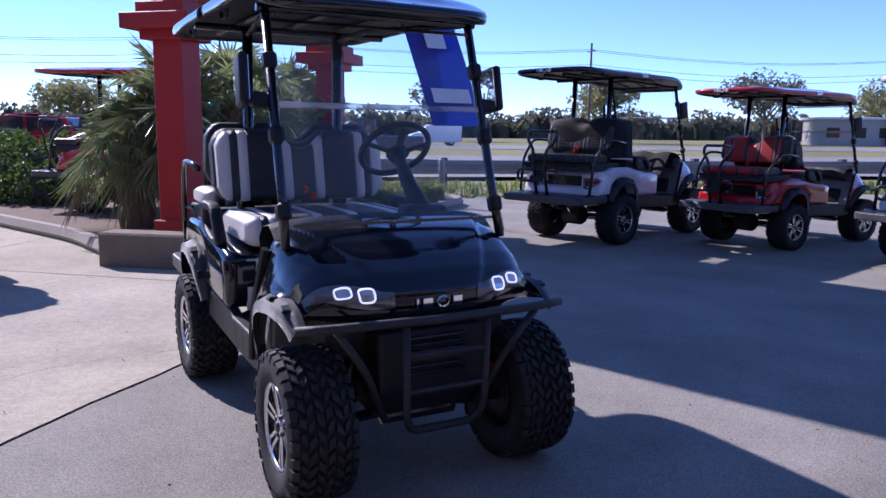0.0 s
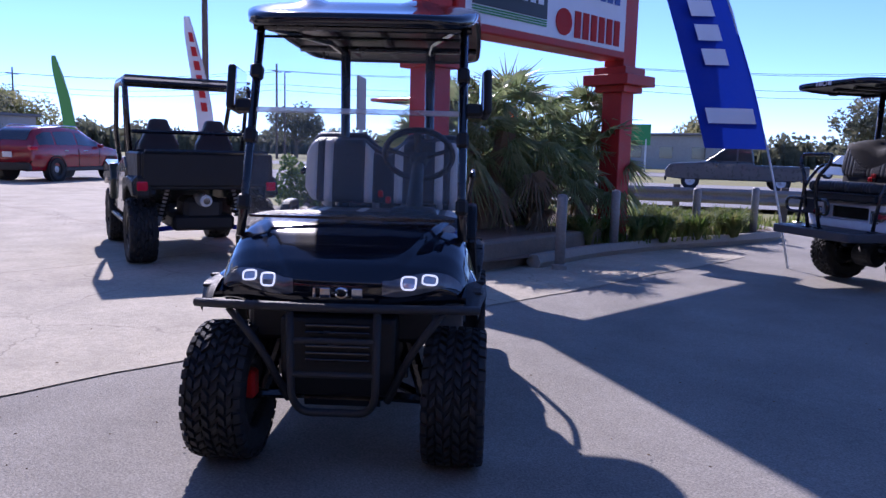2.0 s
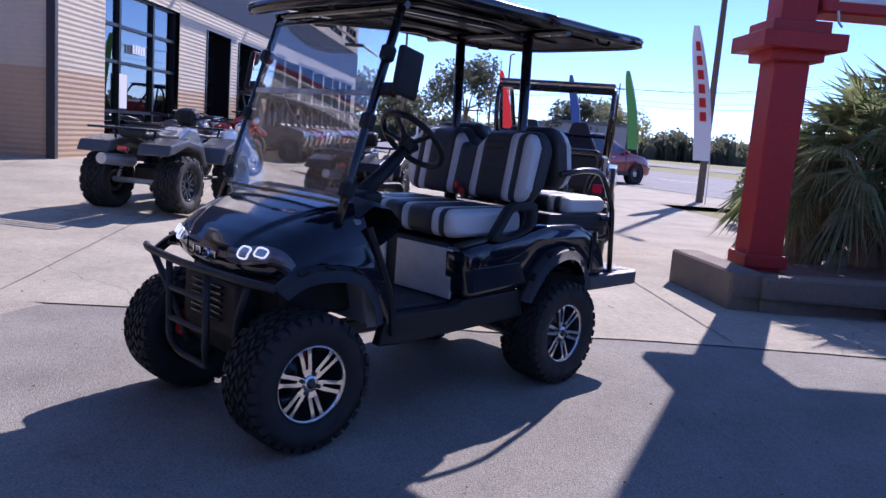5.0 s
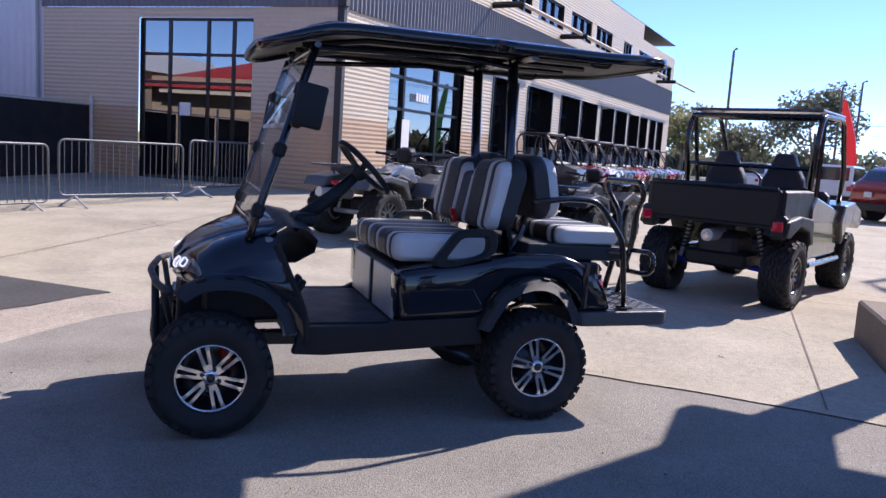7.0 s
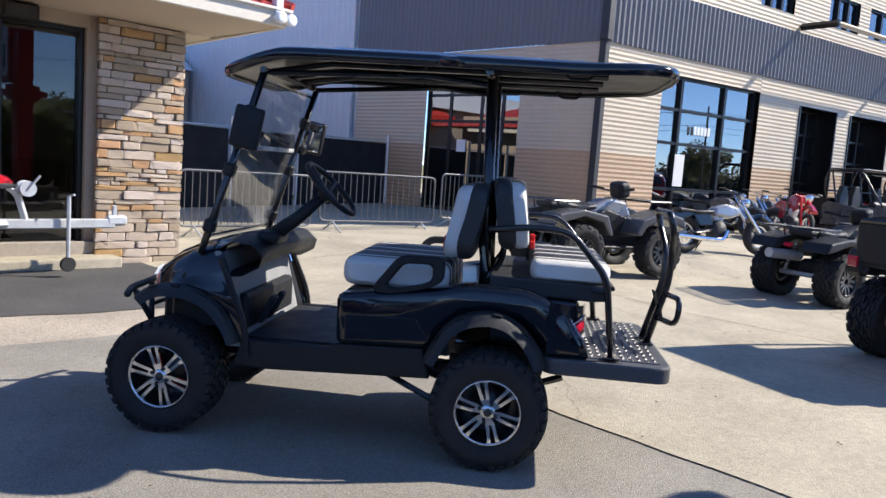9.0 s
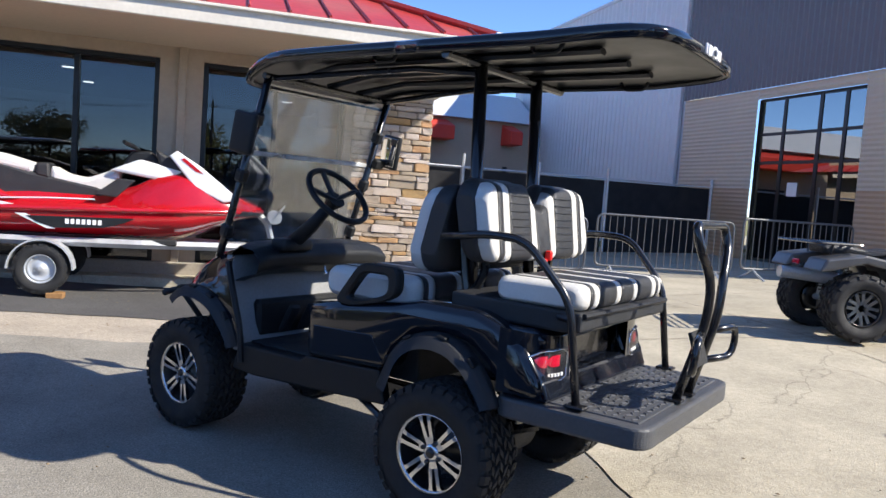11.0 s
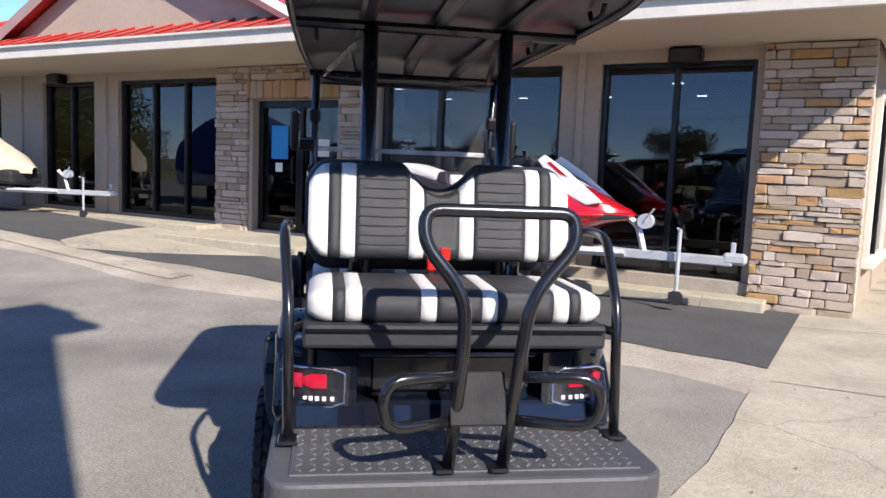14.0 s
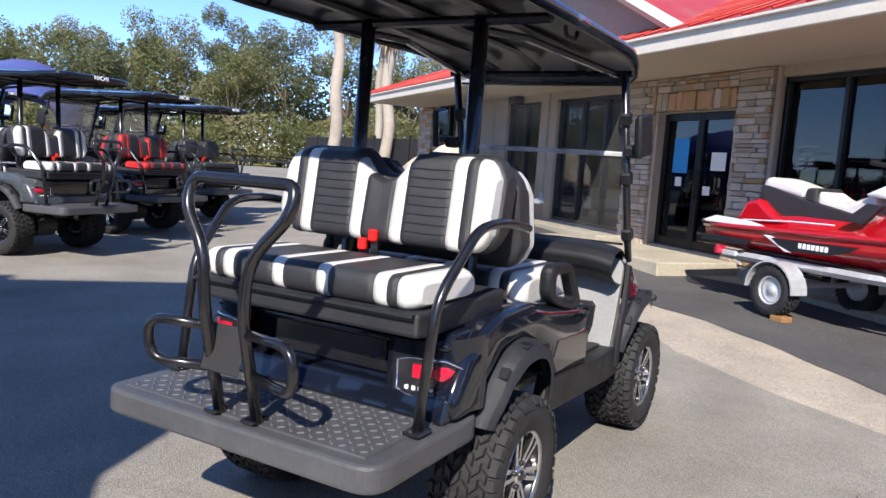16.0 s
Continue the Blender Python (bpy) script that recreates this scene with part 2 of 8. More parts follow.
    poletimber=material("utility_pole_wood", (0.13, 0.1, 0.08), 0.9, var=0.2, scale=4),
    farwall=material("far_building_wall", (0.35, 0.33, 0.31), 0.8, var=0.1, scale=0.4),
)


def let_light_through(m, share):
    """Thin leaves: part of the light goes through."""
    n, l = m.node_tree.nodes, m.node_tree.links
    b = n["Principled BSDF"]
    tr = n.new("ShaderNodeBsdfTranslucent")
    l.new(b.inputs["Base Color"].links[0].from_socket, tr.inputs[0])
    mx = n.new("ShaderNodeMixShader")
    mx.inputs[0].default_value = share
    l.new(b.outputs[0], mx.inputs[1])
    l.new(tr.outputs[0], mx.inputs[2])
    l.new(mx.outputs[0], n["Material Output"].inputs[0])


for _k in ("leaf", "fanleaf", "hedge", "treeleaf", "pineleaf", "oakleaf", "grass"):
    let_light_through(M[_k], 0.55)
for _k in ("flagblue", "flagred", "flaggreen", "flagnavy"):
    let_light_through(M[_k], 0.3)


# ---------- geometry ----------
def part(name, bm, mat, parent=None, label="", smooth=False, kind=""):
    me = bpy.data.meshes.new(name)
    bmesh.ops.recalc_face_normals(bm, faces=bm.faces)
    bm.to_mesh(me)
    bm.free()
    if smooth:
        me.polygons.foreach_set("use_smooth", [True] * len(me.polygons))
    me.materials.append(M[mat] if isinstance(mat, str) else mat)
    ob = new(name, me)
    if parent is not None:
        ob.parent = parent
    return tagged(ob, label=label, kind=kind)


def thing(name, label, category, m=None, group="", kind=""):
    ob = new(name)
    ob.empty_display_size = 0.1
    if m is not None:
        ob.matrix_world = m
    return tagged(ob, label, category, group, kind)


def box(c, s, bevel=0.0, rot=None, bm=None, seg=1):
    bm = bm or bmesh.new()
    b2 = bmesh.new()
    bmesh.ops.create_cube(b2, size=1)
    bmesh.ops.scale(b2, vec=s, verts=b2.verts)
    if bevel:
        bmesh.ops.bevel(b2, geom=list(b2.edges), offset=bevel, segments=seg, affect='EDGES', profile=0.5)
    if rot is not None:
        bmesh.ops.transform(b2, matrix=Euler([radians(a) for a in rot]).to_matrix().to_4x4(), verts=b2.verts)
    bmesh.ops.translate(b2, vec=c, verts=b2.verts)
    return join(bm, b2)


def join(bm, b2):
    vs = {v: bm.verts.new(v.co) for v in b2.verts}
    for f in b2.faces:
        bm.faces.new([vs[v] for v in f.verts])
    b2.free()
    return bm


def rounded(pts, r=0.05, n=4, closed=False):
    """A polyline with its corners rounded."""
    pts = [Vector(p) for p in pts]
    out = []
    for i, p in enumerate(pts):
        if not closed and i in (0, len(pts) - 1):
            out.append(p)
            continue
        a, b = pts[i - 1], pts[(i + 1) % len(pts)]
        u, w = a - p, b - p
        k = min(r, u.length * 0.48, w.length * 0.48)
        s, e = p + u.normalized() * k, p + w.normalized() * k
        for j in range(n + 1):
            t = j / n
            out.append(s * (1 - t) ** 2 + p * 2 * t * (1 - t) + e * t * t)
    return out


def tube(pts, r, seg=8, closed=False, bm=None, flat=1.0):
    """A round bar along a polyline."""
    bm = bm or bmesh.new()
    pts = [Vector(p) for p in pts]
    n = len(pts)
    rs = r if isinstance(r, (list, tuple)) else [r] * n
    rings, ref = [], None
    for i, p in enumerate(pts):
        if closed:
            d = pts[(i + 1) % n] - pts[i - 1]
        else:
            d = pts[min(i + 1, n - 1)] - pts[max(i - 1, 0)]
        d.normalize()
        if ref is None:
            ref = Vector((0, 0, 1)) if abs(d.z) < 0.9 else Vector((1, 0, 0))
        u = d.cross(ref).normalized()
        w = u.cross(d).normalized()
        ref = w
        rings.append([bm.verts.new(p + (u * math.cos(a) * flat + w * math.sin(a)) * rs[i])
                      for a in (2 * math.pi * k / seg for k in range(seg))])
    for i in range(n if closed else n - 1):
        a, b = rings[i], rings[(i + 1) % n]
        for k in range(seg):
            bm.faces.new((a[k], a[(k + 1) % seg], b[(k + 1) % seg], b[k]))
    if not closed:
        bm.faces.new(rings[0][::-1])
        bm.faces.new(rings[-1])
    return bm


def lathe(prof, seg=32, axis='y', c=(0, 0, 0), bm=None, closed=False, caps=True):
    """Turns (radius, along) points round an axis through c."""
    bm = bm or bmesh.new()
    rings = []
    for r, h in prof:
        ring = []
        for k in range(seg):
            a = 2 * math.pi * k / seg
            q = {'y': (r * math.cos(a), h, r * math.sin(a)), 'z': (r * math.cos(a), r * math.sin(a), h),
                 'x': (h, r * math.cos(a), r * math.sin(a))}[axis]
            ring.append(bm.verts.new(Vector(q) + Vector(c)))
        rings.append(ring)
    m = len(rings)
    for i in range(m if closed else m - 1):
        a, b = rings[i], rings[(i + 1) % m]
        for k in range(seg):
            bm.faces.new((a[k], a[(k + 1) % seg], b[(k + 1) % seg], b[k]))
    if caps and not closed:
        for ring in (rings[0], rings[-1]):
            bm.faces.new(ring)
    return bm


def prism(poly, a, b, plane='xz', bevel=0.0, bm=None):
    """Extrudes a flat outline from a to b across its plane."""
    b2 = bmesh.new()
    def put(p, h):
        return {'xz': (p[0], h, p[1]), 'xy': (p[0], p[1], h), 'yz': (h, p[0], p[1])}[plane]
    va = [b2.verts.new(put(p, a)) for p in poly]
    vb = [b2.verts.new(put(p, b)) for p in poly]
    n = len(poly)
    b2.faces.new(va)
    b2.faces.new(vb[::-1])
    for i in range(n):
        b2.faces.new((va[i], vb[i], vb[(i + 1) % n], va[(i + 1) % n]))
    if bevel:
        bmesh.ops.recalc_face_normals(b2, faces=b2.faces)
        es = list(b2.edges)
        bmesh.ops.bevel(b2, geom=es, offset=bevel, segments=2, affect='EDGES', profile=0.5, clamp_overlap=True)
    if bm is None:
        return b2
    return join(bm, b2)


def grid(fn, nu, nv, bm=None, close_v=False):
    """A sheet of nu x nv cells through fn(u, v), u and v from 0 to 1."""
    bm = bm or bmesh.new()
    mv = nv if close_v else nv + 1
    vs = [[bm.verts.new(fn(i / nu, j / nv)) for j in range(mv)] for i in range(nu + 1)]
    for i in range(nu):
        for j in range(nv):
            k = (j + 1) % mv
            bm.faces.new((vs[i][j], vs[i][k], vs[i + 1][k], vs[i + 1][j]))
    return bm


def interp(x, pts):
    """Piecewise linear look-up in (x, value) pairs."""
    if x <= pts[0][0]:
        return pts[0][1]
    for (x0, y0), (x1, y1) in zip(pts, pts[1:]):
        if x <= x1:
            return y0 + (y1 - y0) * (x - x0) / (x1 - x0)
    return pts[-1][1]


def smooth01(t):
    t = min(1, max(0, t))
    return t * t * (3 - 2 * t)


def hgt(x, y):
    """The lot's height: level round the cart, rising gently towards both buildings."""
    return min(0.33, max(0.0, abs(x) - 1.5) * 0.035) * smooth01((-y - 0.2) / 3.0)


# ---------- ground ----------
def ground_material(name, color, dark, crack=0.0, grain=90.0, stain=0.35, rough=0.9, joint=0.0, spec=0.3, speck=0.25):
    m = bpy.data.materials.new(name)
    m.use_nodes = True
    n, l = m.node_tree.nodes, m.node_tree.links
    b = n["Principled BSDF"]
    tc = n.new("ShaderNodeTexCoord")
    def nz(scale, detail=4):
        t = n.new("ShaderNodeTexNoise")
        t.inputs["Scale"].default_value, t.inputs["Detail"].default_value = scale, detail
        l.new(tc.outputs["Object"], t.inputs["Vector"])
        return t.outputs[0]
    def rng(v, a, b_, c, d):
        r = n.new("ShaderNodeMapRange")
        for k, x in zip(("From Min", "From Max", "To Min", "To Max"), (a, b_, c, d)):
            r.inputs[k].default_value = x
        l.new(v, r.inputs["Value"])
        return r.outputs[0]
    def mul(a, c):
        k = n.new("ShaderNodeMath")
        k.operation = 'MULTIPLY'
        l.new(a, k.inputs[0])
        l.new(c, k.inputs[1])
        return k.outputs[0]
    f = mul(rng(nz(grain, 2), 0.3, 0.7, 1 - speck, 1 + speck), rng(nz(grain * 0.25, 3), 0.35, 0.65, 0.93, 1.06))
    f = mul(f, rng(nz(1.6, 6), 0.3, 0.7, 0.86, 1.12))
    if crack:
        v = n.new("ShaderNodeTexVoronoi")
        v.feature = 'DISTANCE_TO_EDGE'
        v.inputs["Scale"].default_value = 0.33
        wob = n.new("ShaderNodeTexNoise")
        wob.inputs["Scale"].default_value, wob.inputs["Detail"].default_value = 2.2, 5
        l.new(tc.outputs["Object"], wob.inputs["Vector"])
        mixv = n.new("ShaderNodeVectorMath")
        mixv.operation = 'MULTIPLY_ADD'
        l.new(wob.outputs["Color"], mixv.inputs[0])
        mixv.inputs[1].default_value = (0.5, 0.5, 0.5)
        l.new(tc.outputs["Object"], mixv.inputs[2])
        l.new(mixv.outputs[0], v.inputs["Vector"])
        f = mul(f, rng(v.outputs["Distance"], 0.0, 0.0035, 1 - crack, 1.0))
    mx = n.new("ShaderNodeMix")
    mx.data_type = 'RGBA'
    mx.inputs[6].default_value, mx.inputs[7].default_value = (*color, 1), (*dark, 1)
    l.new(rng(nz(0.55, 7), 0.48, 0.72, 0.0, stain), mx.inputs[0])
    vm = n.new("ShaderNodeVectorMath")
    vm.operation = 'SCALE'
    l.new(mx.outputs[2], vm.inputs[0])
    l.new(f, vm.inputs["Scale"])
    l.new(vm.outputs[0], b.inputs["Base Color"])
    b.inputs["Roughness"].default_value = rough
    b.inputs["Specular IOR Level"].default_value = spec
    bp = n.new("ShaderNodeBump")
    bp.inputs["Strength"].default_value, bp.inputs["Distance"].default_value = 0.5, 0.012
    l.new(nz(grain * 1.4, 3), bp.inputs["Height"])
    l.new(bp.outputs[0], b.inputs["Normal"])
    return m


M["asphalt"] = ground_material("weathered_asphalt", (0.283, 0.263, 0.226), (0.19, 0.175, 0.15), 0.12, 85, 0.85, speck=0.26)
M["conc"] = ground_material("worn_concrete", (0.435, 0.39, 0.30), (0.345, 0.308, 0.237), 0.35, 60, 0.8, speck=0.10)
M["blacktop"] = ground_material("new_blacktop", (0.085, 0.083, 0.083), (0.12, 0.115, 0.11), 0.0, 90, 0.7)
M["dust"] = ground_material("sandy_strip", (0.42, 0.365, 0.295), (0.22, 0.2, 0.18), 0.0, 90, 0.8)
M["roadbed"] = ground_material("road_asphalt", (0.27, 0.26, 0.255), (0.2, 0.195, 0.19), 0.0, 30, 0.5)
M["field"] = ground_material("dry_grass_field", (0.24, 0.22, 0.085), (0.15, 0.17, 0.055), 0.0, 14, 0.8)


def sheet(name, mat, label, inside, x0, x1, y0, y1, step, lift, kind="structure", category="ground"):
    """A sheet on the lot's height over the cells whose middle is inside."""
    bm = bmesh.new()
    nx, ny = max(1, round((x1 - x0) / step)), max(1, round((y1 - y0) / step))
    cache = {}
    def vert(i, j):
        if (i, j) not in cache:
            x, y = x0 + (x1 - x0) * i / nx, y0 + (y1 - y0) * j / ny
            cache[i, j] = bm.verts.new((x, y, hgt(x, y) + lift))
        return cache[i, j]
    for i in range(nx):
        for j in range(ny):
            if inside is None or inside(x0 + (x1 - x0) * (i + .5) / nx, y0 + (y1 - y0) * (j + .5) / ny):
                bm.faces.new((vert(i, j), vert(i + 1, j), vert(i + 1, j + 1), vert(i, j + 1)))
    ob = part(name, bm, mat)
    return tagged(ob, label, category, kind=kind)


def edge_x(y):
    """Where the concrete meets the asphalt."""
    return interp(y, [(-14, -1.32), (-6.5, -1.26), (-2.0, -1.33), (-0.6, -1.29), (0.7, -1.12), (2.0, -1.03), (4.0, -0.86), (8.0, -0.6)]) + 0.02 * math.sin(y * 2.1) + 0.008 * math.sin(y * 9.3)


_bm = bmesh.new()
_xs = [-2500, -900, -300, -120] + [-60 + 2 * i for i in range(61)] + [120, 300, 900, 2500]
_vs = [[_bm.verts.new((x, y, hgt(x, y) - (0.10 if abs(x) < 62 and -35 < y < 30 else 0.012))) for y in _xs] for x in _xs]
for i in range(len(_xs) - 1):
    for j in range(len(_xs) - 1):
        _bm.faces.new((_vs[i][j], _vs[i + 1][j], _vs[i + 1][j + 1], _vs[i][j + 1]))
tagged(part("ground", _bm, "field"), "dry grass field reaching the horizon", "ground", kind="structure")


def strip(name, mat, label, rows, lift, category="ground"):
    """A sheet between pairs of points: (left x, y), (right x, y)."""
    bm = bmesh.new()
    lv = [(bm.verts.new((a[0], a[1], hgt(*a) + lift)), bm.verts.new((b[0], b[1], hgt(*b) + lift))) for a, b in rows]
    for (a, b), (c, d) in zip(lv, lv[1:]):
        bm.faces.new((a, b, d, c))
    return tagged(part(name, bm, mat), label, category, kind="structure")


def rail_y(x):
    """The line of the guard rail beside the highway."""
    return 13.9 + 0.42 * (x + 2.3)


sheet("asphalt_lot", "asphalt", "grey weathered asphalt of the dealer's lot",
      lambda x, y: y < rail_y(x) - 2.2 and x > -12, -12, 44, -7, 26, 0.5, 0.0)
# concrete drive with a wavering edge
_rows = []
for k in range(0, 88):
    y = -14 + k * 0.25
    _rows.append(((-15, y), (edge_x(y), y)))
_bm = bmesh.new()
_cols = 18
_grid = []
for a, b in _rows:
    _grid.append([_bm.verts.new((a[0] + (b[0] - a[0]) * (i / _cols), a[1], hgt(a[0] + (b[0] - a[0]) * i / _cols, a[1]) + 0.008))
                  for i in range(_cols + 1)])
for ra, rb in zip(_grid, _grid[1:]):
    for i in range(_cols):
        _bm.faces.new((ra[i], ra[i + 1], rb[i + 1], rb[i]))
tagged(part("concrete_drive", _bm, "conc"), "pale worn concrete drive with fine cracks", "concrete", kind="structure")
sheet("concrete_yard", "conc", "pale concrete yard before the tan building", lambda x, y: y < 14 + 0.1 * (x + 15),
      -110, -15, -30, 14, 2.0, 0.008, category="concrete")

# saw-cut joints in the concrete, as thin dark fillets
for p, q in (((-1.08, 2.62), (-15, 3.2)), ((-5.2, -6), (-5.4, 9)), ((-1.4, -2.6), (-15, -2.4)),
             ((-9.4, -7), (-9.6, 8)), ((-1.2, -4.9), (-12, -6.2))):
    _bm = bmesh.new()
    _n = 14
    _prev = None
    _d = (Vector(q) - Vector(p)).normalized()
    _u = Vector((-_d.y, _d.x)) * 0.006
    for i in range(_n + 1):
        c = Vector(p).lerp(Vector(q), i / _n)
        pair = [_bm.verts.new((c.x + s * _u.x, c.y + s * _u.y, hgt(c.x, c.y) + 0.0125)) for s in (-1, 1)]
        if _prev:
            _bm.faces.new((_prev[0], _prev[1], pair[1], pair[0]))
        _prev = pair
    tagged(part("concrete_joint", _bm, "mortar"), "dark joint across the concrete", "joint", kind="structure")

def band(name, mat, label, rows, lift, n=10, category="ground", feather=False):
    """A sheet that follows the lot's height between two edges, in n lanes."""
    bm = bmesh.new()
    vs = []
    for x, y0, y1 in rows:
        vs.append([])
        for i in range(n + 1):
            y = y0 + (y1 - y0) * i / n
            vs[-1].append(bm.verts.new((x, y, hgt(x, y) + (-0.003 if feather and i == n else lift))))
    for ra, rb in zip(vs, vs[1:]):
        for i in range(n):
            bm.faces.new((ra[i], rb[i], rb[i + 1], ra[i + 1]))
    return tagged(part(name, bm, mat), label, category, kind="structure")


def tar_edge(x):
    return interp(x, [(-1.5, -2.95), (-0.5, -3.05), (0.4, -3.25), (1.2, -3.42), (2.6, -3.42), (4.5, -3.2), (7.0, -3.1), (8.2, -3.26), (11.7, -3.56), (18.5, -4.1)]) + 0.05 * math.sin(x * 2.3) + 0.025 * math.sin(x * 7.1)


def gutter_y(x):
    return interp(x, [(4.5, -2.66), (7.5, -2.87), (10.0, -3.14), (12.5, -3.32), (15.7, -3.56), (22.0, -4.1)])


_tx = [-1.34 + 0.25 * k for k in range(79)]
band("blacktop_strip", "blacktop", "dark new blacktop along the shop front", [(x, -6.05, tar_edge(x)) for x in _tx], 0.014)
band("sandy_strip", "dust", "sandy pale strip where the blacktop ends",
     [(x, tar_edge(x) - 0.05, interp(x, [(-1.34, -2.05), (-0.6, -2.3), (1.1, -2.5), (3.0, -2.4), (6.4, -2.3), (10.2, -2.9), (18.5, -3.6)]) + 0.12 * math.sin(x * 1.7)) for x in _tx], 0.008, 6, feather=True)
band("door_apron", "conc", "pale concrete apron before the shop door",
     [(x, -5.9, interp(x, [(3.9, -5.5), (4.74, -5.04), (5.4, -4.2), (6.2, -3.4), (7.0, -2.95), (7.7, -3.3), (8.2, -4.3), (8.4, -5.2)])) for x in (3.9 + 0.18 * k for k in range(26))], 0.019, 12, "concrete")
band("gutter_strip", "conc", "flush pale concrete gutter strip along the blacktop",
     [(x, gutter_y(x) - 0.17, gutter_y(x) + 0.17) for x in (4.6 + 0.4 * k for k in range(44))], 0.017, 3, "concrete")
strip("highway", "roadbed", "grey highway beyond the guard rail", [((x, rail_y(x) + 5), (x - 4, rail_y(x) + 24)) for x in range(-300, 301, 20)], 0.02, "road")
strip("far_highway", "roadbed", "far lanes of the divided highway", [((x, rail_y(x) + 42), (x - 4, rail_y(x) + 56)) for x in range(-300, 301, 20)], 0.02, "road")
for off in (14.0,):
    for x in range(-60, 90, 9):
        _a, _b = (x, rail_y(x) + off), (x + 3, rail_y(x + 3) + off)
        strip("lane_mark", "bar_white", "white dashed lane mark on the highway",
              [((_a[0], _a[1]), (_a[0], _a[1] + 0.15)), ((_b[0], _b[1]), (_b[0], _b[1] + 0.15))], 0.03, "lane mark")

# planted island with kerb
ISLAND = [(-2.2, 3.2), (-2.0, 4.6), (-2.05, 6.0), (-1.75, 7.8), (-1.2, 9.6), (-1.0, 10.6), (-1.6, 11.4), (-5.0, 10.8),
          (-9.0, 9.6), (-10.6, 8.4), (-9.0, 6.9), (-6.6, 5.6), (-4.8, 4.6), (-3.5, 3.5)]
_bm = bmesh.new()
_bm.faces.new([_bm.verts.new((x, y, 0.13)) for x, y in ISLAND])
tagged(part("planting_bed", _bm, "mulch"), "brown mulch of the planted island", "mulch", kind="structure")
_k = rounded([(x, y, 0.07) for x, y in ISLAND[1:]], 0.5, 4)
tagged(part("kerb", tube(_k, 0.1, 6), "concrete"), "rounded concrete kerb round the planted island", "kerb", kind="structure")
_planter = thing("planter_wall", "low brown concrete planter wall at the sign's foot", "planter", kind="structure")
part("wall", box((-2.9, 3.32, 0.17), (1.3, 0.3, 0.36), 0.02), "planter", _planter)
part("wall", box((-2.32, 5.1, 0.155), (0.24, 3.3, 0.33), 0.02), "planter", _planter)
part("soil", box((-2.95, 5.1, 0.15), (1.0, 3.3, 0.26)), "mulch", _planter)


# ---------- stone-trimmed shop ----------
WY = -5.92
shop = thing("shop_building", "beige shop with stone trim and red metal roof", "building", kind="structure")
WIN = [(-0.70, 1.06, 0.22, 2.74, 2), (1.56, 4.27, 0.24, 2.74, 3), (7.45, 9.92, 0.40, 2.74, 3), (10.58, 12.12, 0.42, 2.74, 2),
       (13.5, 14.25, 1.15, 2.56, 1), (15.1, 16.5, 0.45, 2.92, 2)]
DOOR = (4.99, 6.66, 0.33, 2.36)
_open = sorted([(w[0], w[1], w[2], w[3]) for w in WIN] + [DOOR])
_bm = bmesh.new()
_x = -1.80
for a, b, z0, z1 in _open:
    box(((_x + a) / 2, WY - 0.13, 1.75), (a - _x, 0.26, 3.5), bm=_bm)
    box(((a + b) / 2, WY - 0.13, (z1 + 3.5) / 2), (b - a, 0.26, 3.5 - z1), bm=_bm)
    if z0 > -0.2:
        box(((a + b) / 2, WY - 0.13, (z0 - 0.3) / 2), (b - a, 0.26, z0 + 0.3), bm=_bm)
    _x = b
box(((_x + 17.8) / 2, WY - 0.13, 1.75), (17.8 - _x, 0.26, 3.5), bm=_bm)
SK = 0.077
def side_x(y):
    """The shop's end wall runs slightly out of square."""
    return -1.80 + SK * (y + 6.1)
prism([(side_x(-6.19), -6.19), (side_x(-6.19) + 0.26, -6.19), (side_x(-17.9) + 0.26, -17.9), (side_x(-17.9), -17.9)], 0.0, 3.5, 'xy', bm=_bm)
box((17.67, -12, 1.75), (0.26, 11.9, 3.5), bm=_bm)
box((8, -18, 1.75), (19.6, 0.26, 3.5), bm=_bm)
part("wall", _bm, "stucco", shop)
part("base_course", box((8, WY + 0.02, 0.03), (19.6, 0.1, 0.5), 0.01), "concrete", shop)
for x in (6.66 + 0.05, 4.99 - 0.05, 10.25, 7.4, 4.3, 1.3, 12.8):
    part("pilaster", box((x, WY + 0.012, 1.55), (0.1, 0.06, 2.9), 0.01), "stucco", shop)


def shop_window(a, b, z0, z1, panes, y):
    w = thing("shop_window", "dark bronze framed tinted shop window", "window", kind="structure")
    for x in (a + 0.03, b - 0.03):
        part("frame", box((x, y, (z0 + z1) / 2), (0.06, 0.1, z1 - z0), 0.006), "bronze", w)
    for z in (z0 + 0.03, z1 - 0.03):
        part("frame", box(((a + b) / 2, y, z), (b - a - 0.12, 0.1, 0.06), 0.006), "bronze", w)
    for i in range(panes):
        xa, xb = a + 0.06 + (b - a - 0.12) * i / panes, a + 0.06 + (b - a - 0.12) * (i + 1) / panes
        part("pane", box(((xa + xb) / 2, y - 0.02, (z0 + z1) / 2), (xb - xa - 0.002, 0.004, z1 - z0 - 0.12)), "shopglass", w).visible_shadow = False
        if i:
            part("mullion", box((xa, y, (z0 + z1) / 2), (0.06, 0.09, z1 - z0 - 0.12), 0.006), "bronze", w)
    return w


for a, b, z0, z1, p in WIN:
    shop_window(a, b, z0, z1, p, WY - 0.12)

door = thing("shop_door", "dark bronze double glass entrance door", "door", kind="structure")
for x in (5.02, 5.80, 5.85, 6.63):
    part("stile", box((x, WY - 0.14, 1.34), (0.075, 0.07, 2.02), 0.006), "bronze", door)
for xa in (5.02, 5.85):
